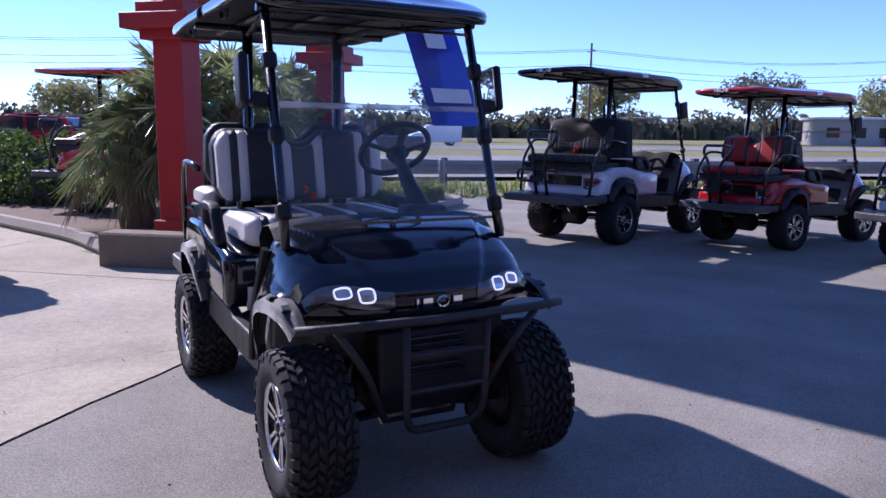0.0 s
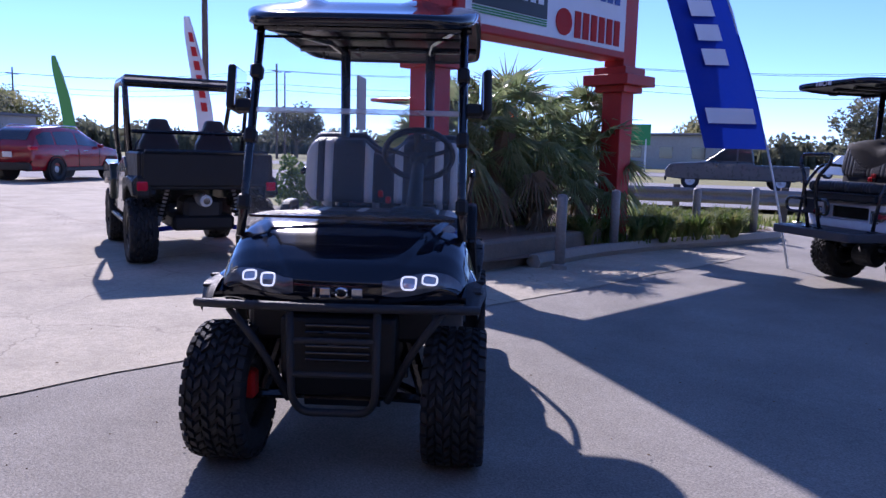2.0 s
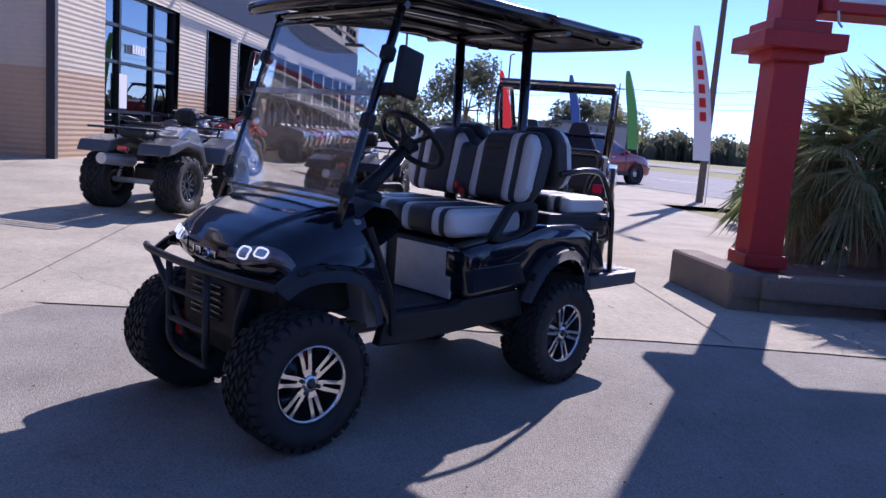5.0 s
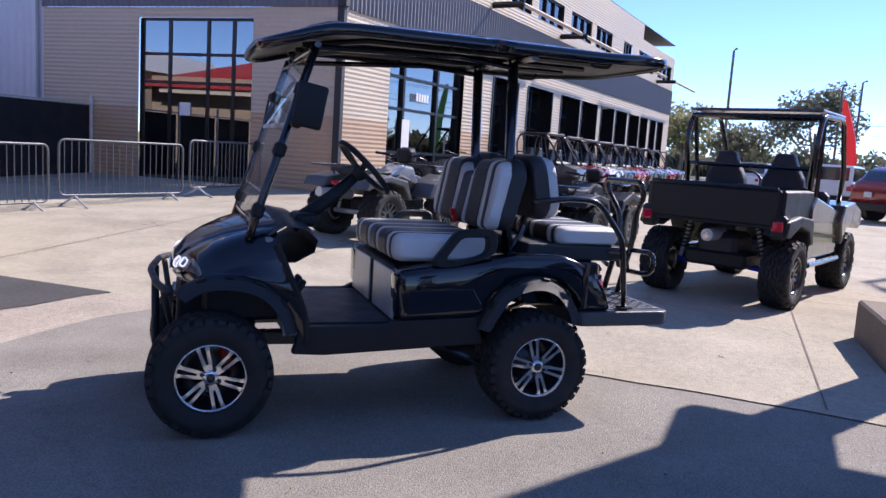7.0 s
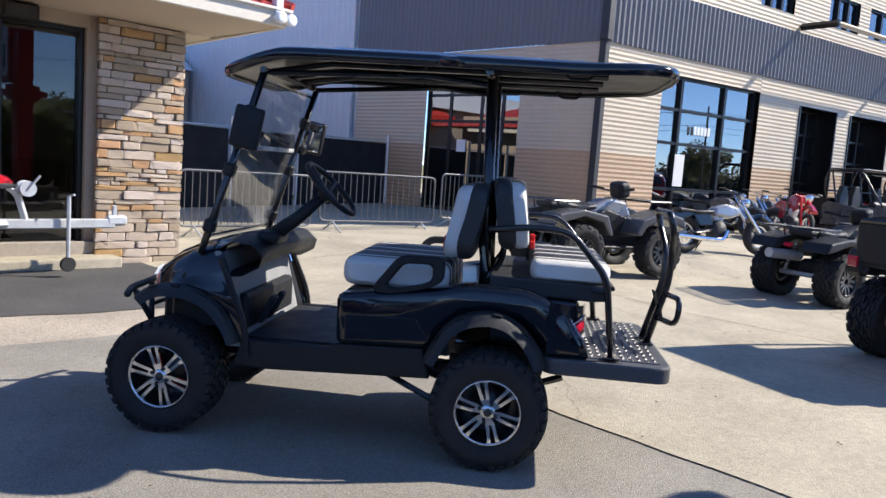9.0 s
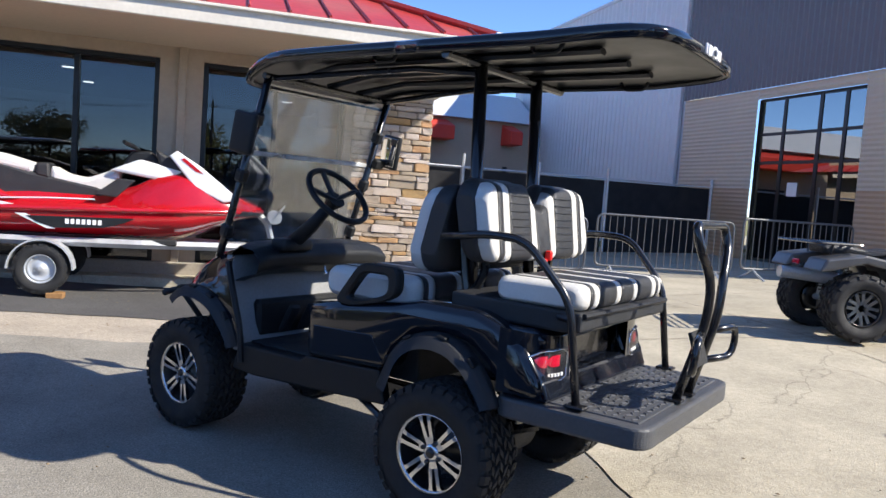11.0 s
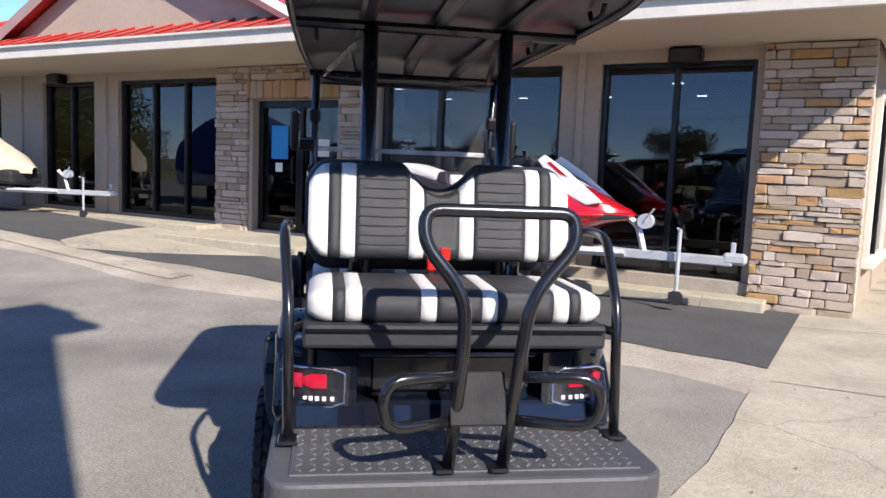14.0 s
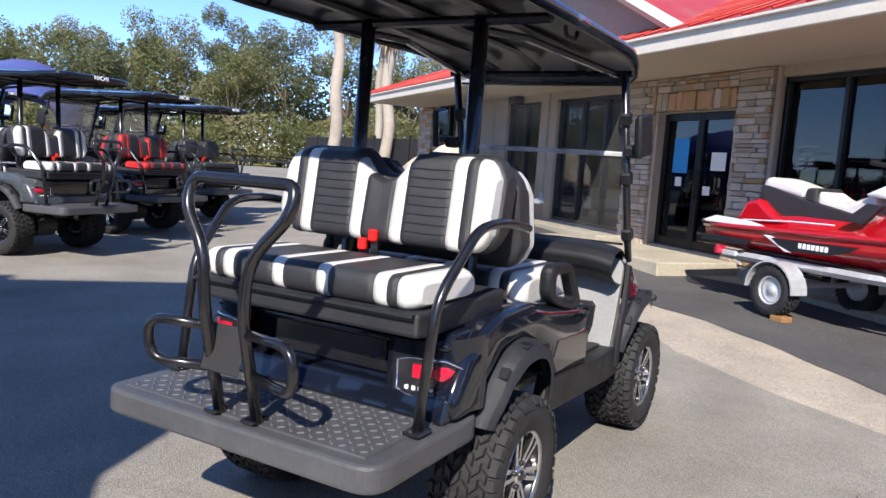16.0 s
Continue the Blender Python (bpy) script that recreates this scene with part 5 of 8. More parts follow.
        part("housing", lamp(0.27, 1.0, 0.640, 0.776, 0.003), "rimblack", tl, smooth=True)
        part("reflector", lamp(0.33, 0.985, 0.653, 0.763, 0.007), "tail_reflector", tl, "grey chrome tail light bowl", smooth=True)
        part("lens", lamp(0.30, 0.995, 0.645, 0.770, 0.010, 0.022), "tail_lens", tl, smooth=True).visible_shadow = False
        edge = [(p / 12, 0) for p in range(13)] + [(1 - p / 12, 1) for p in range(13)]
        rim = []
        for p, q in edge:
            w = min(1.0, 0.45 + 1.3 * p) * (1 - 0.25 * max(0.0, (p - 0.85) / 0.15) ** 2)
            rim.append(corner(0.30 + 0.68 * p, 0.7075 + 0.0625 * w * (2 * q - 1), 0.013))
        part("rim", tube(rim, 0.0045, 6, True), "chrome", tl, "thin chrome rim", smooth=True)
        for ua, ub in ((0.52, 0.68), (0.72, 0.88)):
            part("red_cell", lamp(ua - 0.05, ub, 0.705, 0.750, 0.011, 0.004), "lens_red", tl, smooth=True)
        for k in range(9):
            part("led_cell", box(corner(0.50 + 0.052 * k, 0.672, 0.011), (0.010, 0.013, 0.014), 0.002), "bar_white", tl)
        # hip rails and armrests
        part("hip_rail", tube(rounded([(-0.78, s * 0.53, 1.17), (-1.0, s * 0.535, 1.20), (-1.17, s * 0.535, 1.19), (-1.36, s * 0.51, 0.98), (-1.415, s * 0.502, 0.585)], 0.07, 5), 0.017, 8), "tube", g, smooth=True)
        part("rail_foot", box((-1.415, s * 0.502, 0.592), (0.08, 0.06, 0.012), 0.004), "tube", g)
        part("rail_bracket", tube([(-1.375, s * 0.505, 0.91), (-1.30, s * 0.47, 0.91)], 0.014, 6), "tube", g)
        arm = rounded([(-0.215, s * 0.53, 0.825), (-0.36, s * 0.53, 1.018), (-0.585, s * 0.53, 1.022), (-0.585, s * 0.53, 0.90), (-0.51, s * 0.53, 0.86), (-0.32, s * 0.53, 0.815)], 0.05, 4, True)
        part("armrest", band_ring(arm, 0.62, s * 0.505, s * 0.56), "plastic", g, "black looped armrest")
        # roof posts
        part("roof_post", tube([(-0.765, s * 0.26, 0.88), (-0.755, s * 0.258, 1.2), (-0.728, s * 0.256, 1.93)], 0.029, 12), "tube", g, smooth=True)
        part("roof_truss", tube([(-0.728, s * 0.256, 1.88), (-0.4, s * 0.29, 1.905), (0.38, s * 0.43, 1.86)], 0.016, 6), "tube", g)
        # suspension
        part("front_shock", tube([(0.80, s * 0.24, 0.62), (0.83, s * 0.34, 0.30)], 0.028, 10), "tube", g)
        part("front_arm", tube([(0.80, s * 0.14, 0.27), (0.835, s * 0.42, 0.27)], 0.022, 6), "tube", g)
        part("front_arm", tube([(0.62, s * 0.14, 0.30), (0.835, s * 0.42, 0.25)], 0.018, 6), "tube", g)
        part("frame_rail", box((-0.1, s * 0.24, 0.40), (1.9, 0.07, 0.07), 0.006), "tube", g)
        part("rear_spring", tube(rounded([(-0.45, s * 0.36, 0.42), (-0.835, s * 0.36, 0.30), (-1.2, s * 0.36, 0.44)], 0.2, 4), 0.02, 5), "tube", g)
        part("lower_brace", tube([(-0.30, s * 0.45, 0.40), (-0.56, s * 0.48, 0.29)], 0.016, 6), "tube", g)
    # wheels
    for x, y, s in ((0.83, 0.475, 1), (0.83, -0.475, -1), (-0.845, 0.507, 1), (-0.845, -0.507, -1)):
        wheel(g, x, y, s, caliper=x > 0, turn=-1.5 if x > 0 else 0)
    part("front_axle_beam", tube([(0.835, -0.16, 0.27), (0.835, 0.16, 0.27)], 0.04, 8), "tube", g)
    part("rear_axle", tube([(-0.835, -0.45, 0.292), (-0.835, 0.45, 0.292)], 0.04, 10), "tube", g)
    part("motor", lathe([(0.02, -0.13), (0.10, -0.13), (0.12, -0.1), (0.12, 0.1), (0.10, 0.13), (0.02, 0.13)], 20, 'y', (-0.88, 0.08, 0.30)), "dull", g)
    # cowl and brush guard
    part("front_cowl", prism([(0.985, 0.645), (0.99, 0.42), (0.93, 0.30), (0.60, 0.32), (0.60, 0.66)], -0.235, 0.235, 'xz', 0.02), "plastic", g)
    for i in range(6):
        part("cowl_louver", box((0.995, 0, 0.475 + i * 0.028), (0.02, 0.26, 0.010), 0.003), "tube", g)
    part("inner_bay", box((0.66, 0, 0.62), (0.42, 0.78, 0.20), 0.02), "plastic", g)
    part("bumper_bar", tube(rounded([(1.02, -0.56, 0.70), (1.075, -0.42, 0.708), (1.115, 0, 0.712), (1.075, 0.42, 0.708), (1.02, 0.56, 0.70)], 0.1, 4), 0.018, 8), "dull", g, smooth=True)
    gb = holder("brush_guard", g, "black tubular brush guard")
    part("loop", tube(rounded([(1.09, -0.17, 0.70), (1.085, -0.165, 0.34), (1.05, -0.13, 0.275), (1.05, 0.13, 0.275), (1.085, 0.165, 0.34), (1.09, 0.17, 0.70)], 0.05, 4), 0.016, 8), "dull", gb, smooth=True)
    for z in (0.44, 0.575):
        part("cross_tube", tube([(1.087, -0.165, z), (1.087, 0.165, z)], 0.013, 8), "dull", gb)
    for s in (-1, 1):
        part("stay", tube(rounded([(1.05, s * 0.42, 0.69), (1.02, s * 0.30, 0.52), (0.97, s * 0.2, 0.30)], 0.06), 0.016, 8), "dull", gb, smooth=True)
    # hood badge: plain blocks, one ring among them
    bd = holder("hood_badge", g, "silver badge blocks on the hood")
    for i, y in enumerate((-0.09, -0.047, 0.018, 0.08)):
        if i == 2:
            part("badge_ring", tube([(1.017, y + 0.024 * math.cos(a), 0.752 + 0.019 * math.sin(a)) for a in (k * math.pi / 6 for k in range(12))], 0.005, 5, True), "chrome", bd)
        else:
            part("badge_block", box((1.017, y, 0.752), (0.01, 0.010 if i == 0 else 0.042, 0.04), 0.002), "chrome", bd)
    # floor, seat base, dash
    part("floor_pan", box((0.17, 0, 0.485), (0.56, 1.0, 0.05), 0.006), "plastic", g)
    part("floor_mat", box((0.18, 0, 0.516), (0.5, 0.9, 0.012), 0.003), "dull", g)
    part("firewall", prism([(0.44, 0.48), (0.56, 0.95), (0.60, 0.95), (0.50, 0.48)], -0.5, 0.5, 'xz', 0.01), "greyliner", g, "grey moulded front wall of the footwell")
    for y, mt in ((0.22, "steel"), (0.08, "dull")):
        part("pedal", box((0.40, y, 0.62), (0.03, 0.07, 0.17), 0.008, (0, -28, 0)), "dull", g)
    part("seat_base", prism([(-0.07, 0.50), (-0.07, 0.80), (-0.62, 0.82), (-0.62, 0.50)], -0.42, 0.42, 'xz', 0.012), "dull", g)
    for y in (-0.25, 0.25):
        part("base_panel", box((-0.064, y, 0.655), (0.012, 0.42, 0.25), 0.005), "steel" if full else "dull", g, "grey access panel")
    def dash(u, v):
        y = -0.5 + v
        k = [(0.58, 0.985), (0.50, 1.035), (0.40, 1.02), (0.345, 0.97), (0.36, 0.91), (0.45, 0.86), (0.56, 0.85)]
        i = min(int(u * 6), 5)
        f = u * 6 - i
        return (k[i][0] + (k[i + 1][0] - k[i][0]) * f, y, k[i][1] + (k[i + 1][1] - k[i][1]) * f - 0.03 * abs(2 * v - 1) ** 6)
    part("dashboard", grid(dash, 18, 20), "plastic", g, smooth=True)
    part("dash_hood", box((0.38, 0.25, 1.02), (0.12, 0.22, 0.07), 0.03, seg=3), "plastic", g, smooth=True)
    part("steering_column", tube([(0.44, 0.25, 0.98), (0.24, 0.25, 1.135), (0.11, 0.25, 1.26)], [0.045, 0.036, 0.028], 10), "plastic", g, smooth=True)
    sw = holder("steering_wheel", g, "black steering wheel with three spokes")
    c0, ax = Vector((0.075, 0.25, 1.295)), Vector((0.62, 0, -0.62)).normalized()
    e1, e2 = Vector((0, 1, 0)), ax.cross(Vector((0, 1, 0)))
    part("rim", tube([c0 + e1 * 0.172 * math.cos(a) + e2 * 0.172 * math.sin(a) for a in (k * math.pi / 14 for k in range(28))], 0.0155, 8, True), "plastic", sw, smooth=True)
    part("hub", tube([c0 + ax * 0.07, c0 + ax * 0.02], [0.035, 0.055], 12), "plastic", sw)
    for a in (0.25, math.pi - 0.25, -math.pi / 2):
        d = e1 * math.cos(a) + e2 * math.sin(a) * (1 if a != -math.pi / 2 else -1)
        part("spoke", tube([c0 + ax * 0.03, c0 + d * 0.165], 0.012, 6, flat=1.6), "dull", sw)
    part("key", tube([(0.36, 0.02, 0.90), (0.345, 0.02, 0.86)], 0.008, 5), "chrome", g)
    # upholstery
    s1 = holder("front_seat_cushion", g, "striped white and black vinyl bench")
    pad(s1, "cushion", rr(-0.60, 0.825, -0.05, 0.975, 0.06), CUSHION, 0.455, mats=seats)
    s2 = holder("front_seatback", g, "striped white and black vinyl backrest")
    pad(s2, "back", rr(-0.655, 1.0, -0.548, 1.378, 0.05, -0.17), STRIPES, 0.468, 0.09, [(1.08 + i * 0.035, -0.545 - 0.17 * (0.08 + i * 0.035), 0.0) for i in range(8)], mats=seats)
    s5 = holder("front_back_shell", g, "black moulded seat shell")
    pad(s5, "shell", rr(-0.71, 1.0, -0.61, 1.388, 0.05, -0.17), [(0, 0.476, 0)], 0.476, 0.07)
    s3 = holder("rear_seat_cushion", g, "striped white and black vinyl rear bench")
    pad(s3, "cushion", rr(-1.388, 0.930, -0.99, 1.037, 0.045), CUSHION, 0.455, mats=seats)
    s4 = holder("rear_seatback", g, "striped white and black vinyl rear backrest with pleats")
    pad(s4, "back", rr(-0.985, 1.072, -0.88, 1.41, 0.05, 0.14), STRIPES, 0.466, 0.105, [(1.13 + i * 0.0325, -0.987 + 0.14 * (0.06 + i * 0.0325), -0.002) for i in range(8)], mats=seats)
    s6 = holder("rear_back_shell", g, "black moulded seat shell")
    pad(s6, "shell", rr(-0.925, 1.068, -0.83, 1.42, 0.05, 0.14), [(0, 0.48, 0)], 0.48, 0.095)
    for y in (-0.30, 0.30):
        part("seat_bracket", tube(rounded([(-0.78, y, 0.88), (-0.75, y, 1.0), (-0.72, y, 1.2)], 0.05), 0.018, 6), "tube", g)
        part("seat_bracket", tube(rounded([(-0.78, y, 0.90), (-0.85, y, 1.0), (-0.86, y, 1.2)], 0.05), 0.018, 6), "tube", g)
    for y, z in ((0.035, 1.065), (-0.01, 1.10)):
        part("belt_buckle", box((-0.995, y, z), (0.03, 0.035, 0.045), 0.006, (0, 0, 15)), "red_plastic", g, "red seat belt buckle")
        part("belt_strap", box((-0.98, y, z - 0.05), (0.02, 0.03, 0.07), 0.004), "tube", g)
        part("belt_buckle", box((-0.53, y, z - 0.04), (0.03, 0.03, 0.04), 0.006), "red_plastic", g)
    part("seat_box", prism([(-0.80, 0.858), (-0.80, 0.945), (-1.392, 0.932), (-1.392, 0.858), (-1.30, 0.85)], -0.468, 0.468, 'xz', 0.012), "dull", g)
    part("seat_pan_lip", tube([(-1.398, -0.455, 0.922), (-1.398, 0.455, 0.922)], 0.012, 6), "plastic", g)
    part("bag_well", box((-1.00, 0, 0.72), (0.40, 0.80, 0.27), 0.02), body, g)
    part("rear_deck", prism([(-0.56, 0.80), (-0.56, 0.872), (-0.80, 0.885), (-1.05, 0.88), (-1.05, 0.80)], -0.41, 0.41, 'xz', 0.01), body, g)
    part("rear_valance", prism([(-1.10, 0.58), (-1.12, 0.66), (-1.28, 0.665), (-1.31, 0.58)], -0.53, 0.53, 'xz', 0.015), body, g)
    part("well_frame", box((-1.205, 0, 0.74), (0.02, 0.5, 0.13), 0.006), "tube", g)
    part("rear_bridge", prism([(-1.06, 0.80), (-1.06, 0.852), (-1.22, 0.848), (-1.262, 0.81), (-1.245, 0.79)], -0.50, 0.50, 'xz', 0.014), body, g, smooth=True)
    # foot plate
    fp = holder("foot_plate", g, "black moulded rear foot plate")
    out = [(p.x, p.y) for p in rounded([(-1.08, -0.555, 0), (-1.705, -0.555, 0), (-1.705, 0.555, 0), (-1.08, 0.555, 0)], 0.09, 5, True)]
    part("tray", prism(out, 0.495, 0.578, 'xy', 0.018), "foot_grey", fp)
    part("tread_mat", prism([(-1.30, -0.49), (-1.655, -0.49), (-1.655, 0.49), (-1.30, 0.49)], 0.572, 0.584, 'xy', 0.004), "foot_grey", fp)
    if full:
        for i in range(9):
            for j in range(26):
                put("tread_stud", shared(("tread_stud",), lambda: box((0, 0, 0), (0.022, 0.007, 0.006), 0.002), "stud_grey"), fp,
                    Matrix.Translation((-1.325 - i * 0.038, -0.465 + j * 0.0372, 0.585)) @ Matrix.Rotation(radians(45 if (i + j) % 2 else -45), 4, 'Z'))
    gr = holder("grab_bar", g, "black tubular safety grab bar")
    loop = []
    def gx(z):
        return interp(z, [(0.58, -1.645), (0.92, -1.735), (1.12, -1.74), (1.30, -1.69)])
    half = [(0.076, 0.58), (0.076, 0.92), (0.086, 1.08), (0.2, 1.21), (0.2, 1.295)]
    def tilt(z):
        return -0.012 - 0.03 * smooth01((z - 0.6) / 0.7)
    pts = [(gx(z), y + tilt(z), z) for y, z in half] + [(gx(z), -y + tilt(z), z) for y, z in half[::-1]]
    part("loop", tube(rounded(pts, 0.07, 5), 0.0185, 10), "tube", gr, smooth=True)
    for s in (-1, 1):
        part("side_handle", tube(rounded([(gx(0.865), s * 0.08 - 0.03, 0.865), (-1.765, s * 0.285 - 0.03, 0.87), (-1.755, s * 0.285 - 0.03, 0.735), (gx(0.735), s * 0.08 - 0.025, 0.735)], 0.065, 5), 0.0155, 8), "tube", gr, smooth=True)
        part("mount", box((-1.645, s * 0.076, 0.59), (0.07, 0.05, 0.012), 0.003), "tube", gr)
    part("plate", box((gx(0.8) + 0.005, 0, 0.80), (0.008, 0.15, 0.14), 0.003, (0, 18, 0)), "tyre", gr)
    # roof: a shallow crowned shell with a rolled edge
    rf = holder("roof", g, "glossy dark canopy roof with rolled edge")
    def outline(a):
        """Superellipse outline with a tapered front."""
        c, s = math.cos(a), math.sin(a)
        k = (abs(c) ** 7 + abs(s) ** 7) ** (-1 / 7)
        x, y = c * k, s * k
        w = 0.55 - 0.015 * smooth01((x + 0.2) / 1.2)
        return (-0.49 + 1.14 * x - 0.05 * abs(y) ** 3 * (1 if x > 0 else -0.6), y * w)
    def top(u, v):
        a = 2 * math.pi * v
        x, y = outline(a)
        r = min(1, u / 0.86)
        px, py = -0.49 + (x + 0.49) * r, y * r
        ez = 1.975 + 0.022 * smooth01((-1.1 - px) / 0.5) - 0.085 * smooth01((px - 0.25) / 0.40)
        crown = 0.045 * (1 - r ** 2.5)
        ribs = 0.012 * smooth01((0.9 - r) * 6) * (1 if abs(abs(py) - 0.25) < 0.05 else 0)
        z = ez + crown + ribs
        if u > 0.86:
            t = (u - 0.86) / 0.14
            z -= 0.055 * t
            px, py = px + (x + 0.49) * 0.012 * math.sin(math.pi * t), py + y * 0.012 * math.sin(math.pi * t)
        return (px, py, z)
    part("shell", grid(top, 24, 96, close_v=True), roofmat, rf, smooth=True)
    def under(u, v):
        p = top(0.9 * u, v)
        return (p[0] * 1.0, p[1], min(p[2] - 0.035, 1.955 + 0.022 * smooth01((-1.1 - p[0]) / 0.5) - 0.085 * smooth01((p[0] - 0.25) / 0.40)))
    part("liner", grid(under, 10, 72, close_v=True), "liner", rf, smooth=True)
    for y in (-0.27, 0.0, 0.27):
        part("liner_rib", tube([(0.42, y * 0.9, 1.885), (0.1, y, 1.935), (-1.3, y, 1.945)], 0.016, 6, flat=2.0), "liner", rf)
    part("drip_rim", tube([(outline(a)[0] * 0.985 - 0.008, outline(a)[1] * 0.975, 1.93 + 0.022 * smooth01((-1.1 - outline(a)[0]) / 0.5) - 0.085 * smooth01((outline(a)[0] - 0.25) / 0.40)) for a in (k * math.pi / 48 for k in range(96))], 0.010, 6, True), "liner", rf)
    for x, s in ((-0.35, 1), (-0.35, -1), (-1.15, 1), (-1.15, -1)):
        part("grab_handle", tube(rounded([(x - 0.07, s * 0.46, 1.945), (x - 0.05, s * 0.46, 1.91), (x + 0.05, s * 0.46, 1.91), (x + 0.07, s * 0.46, 1.945)], 0.02), 0.009, 6), "plastic", rf)
    part("cross_bar", tube([(-0.725, -0.53, 1.915), (-0.725, 0.53, 1.915)], 0.02, 8), "tube", rf)
    part("cross_bar", tube([(0.385, -0.50, 1.865), (0.385, 0.50, 1.865)], 0.016, 8), "tube", rf)
    rb = holder("roof_badge", g, "white badge blocks on the roof's rear edge")
    for i, y in enumerate((0.105, 0.06, 0.0, -0.065)):
        if i == 2:
            part("badge_ring", tube([(-1.652, y + 0.03 * math.cos(a), 1.972 + 0.02 * math.sin(a)) for a in (k * math.pi / 6 for k in range(12))], 0.006, 5, True), "bar_white", rb)
        else:
            part("badge_block", box((-1.650, y, 1.972), (0.008, 0.012 if i == 0 else 0.042, 0.042), 0.002), "bar_white", rb)
    if windshield:
        ws = holder("windshield", g, "clear folding acrylic windshield")
        def wp(t):
            return (0.662 - 0.262 * t, 1.0 + 0.86 * t)
        for t0, t1 in ((0.0, 0.555), (0.57, 0.97)):
            (xa, za), (xb, zb) = wp(t0), wp(t1)
            bm = prism([(xa, za), (xa + 0.005, za), (xb + 0.005, zb), (xb, zb)], -0.455, 0.455, 'xz')
            part("pane", bm, "clear", ws).visible_shadow = False
        xa, za = wp(0.562)
        part("hinge_strip", box((xa, 0, za), (0.014, 0.91, 0.024), 0.004, (0, -17, 0)), "hinge", ws)
        for z in (0.02, 0.95):
            xa, za = wp(z)
            part("edge_strip", box((xa + 0.004, 0, za), (0.008, 0.90, 0.012)), "tube", ws)
    if cover:
        cv = holder("seat_cover", g, "black cloth draped over the seats")
        def drape(u, v):
            a = 2 * math.pi * v
            c, d = math.cos(a), math.sin(a)
            k = (abs(c) ** 5 + abs(d) ** 5) ** -0.2
            r = min(1.0, u * 1.6)
            z = 1.47 - 0.05 * r ** 3 - (0.42 * (u - 0.625) / 0.375 if u > 0.625 else 0)
            f = 1 + (0.04 * math.sin(7 * a) + 0.05) * max(0.0, (u - 0.6) / 0.4)
            dip = 0.08 * max(0.0, 1 - (d * k * r / 0.3) ** 2)
            return (-0.74 + 0.22 * c * k * r * f, 0.50 * d * k * r * f, z - dip)
        part("cloth", grid(drape, 16, 48, close_v=True), "screen", cv, smooth=True)
        def front(u, v):
            y = -0.49 + 0.98 * v
            return (0.56 - 0.55 * u, y, 0.99 + 0.06 * math.sin(math.pi * min(1, u * 1.3)) - 0.5 * max(0.0, u - 0.45) + 0.012 * math.sin(v * 19))
        part("cloth", grid(front, 14, 24), "screen", cv, smooth=True)
    return g


CART = pose(0, 0, 0, 0, 0, -51.5)
golf_cart(CART, label="glossy black lifted golf cart with striped seats")


# ---------- more carts of the row ----------
ROW = "golf carts parked in a row"
def at(x, y, deg, z=None):
    return pose(x, y, hgt(x, y) + 0.006 if z is None else z, 0, 0, deg)


golf_cart(at(1.72, 7.2, 54) @ Matrix.Scale(1.07, 4), "white_paint", "black_paint", "white lifted golf cart with black roof and covered seats", ROW, ("vinyl_black", "vinyl_black"), full=False, cover=True)
_red = golf_cart(at(3.91, 7.07, 43) @ Matrix.Scale(0.96, 4), "red_paint", "red_paint", "red golf cart with red seats and red roof", ROW, ("vinyl_red", "vinyl_black"), full=False)
_wh = golf_cart(at(5.75, 5.75, 35), "white_paint", "white_paint", "white golf cart with pale roof", ROW, ("vinyl_black", "vinyl_white"), full=False)
_bk = golf_cart(at(7.45, 3.3, 48) @ Matrix.Scale(1.04, 4), "grey_paint", "black_paint", "dark grey golf cart with striped seats", ROW, full=False)
_rb = golf_cart(at(9.85, 2.3, 48) @ Matrix.Scale(1.04, 4), "black_paint", "black_paint", "black golf cart with red rear bench", ROW, ("vinyl_black", "vinyl_red"), full=False)
golf_cart(at(12.3, 1.3, 48) @ Matrix.Scale(1.04, 4), "black_paint", "black_paint", "black golf cart with plain black seats", ROW, ("vinyl_black", "vinyl_black"), full=False)
copy_thing(_bk, at(15.4, 2.2, 44))
copy_thing(_bk, at(10.4, 5.7, 36))
copy_thing(_rb, at(13.4, 4.7, 36))
copy_thing(_red, at(-5.1, 7.05, 3, 0.13) @ Matrix.Scale(1.085, 4))


# ---------- off-road vehicles ----------
def coil(p, q, r, parent, name="shock", turns=7):
    p, q = Vector(p), Vector(q)
    sh = holder(name, parent)
    part("damper", tube([p, q], r * 0.45, 8), "steel", sh)
    d = (q - p).normalized()
    u = d.orthogonal().normalized()
    w = d.cross(u)
    pts = [p.lerp(q, 0.1 + 0.7 * i / (turns * 8)) + (u * math.cos(i * math.pi / 4) + w * math.sin(i * math.pi / 4)) * r for i in range(turns * 8 + 1)]
    part("spring", tube(pts, r * 0.18, 5), "dull", sh)


def side_by_side(m, paint, label, group="", arms="blue_metal", bed=True):
    """A two-seat utility vehicle; origin under the rear axle, nose towards +x."""
    g = thing("utility_vehicle", label, "utility vehicle", m, group)
    WB = 2.05
    for x in (0, WB):
        for s in (-1, 1):
            wheel(g, x, s * 0.60, s, 0.335, 0.26, 0.17, 18, "dark")
            part("control_arm", tube([(x, s * 0.18, 0.36), (x + 0.05, s * 0.47, 0.33)], 0.028, 6), arms, g, "blue suspension arm" if arms == "blue_metal" else "")
            part("control_arm", tube([(x + 0.25, s * 0.2, 0.34), (x + 0.05, s * 0.47, 0.33)], 0.024, 6), arms, g)
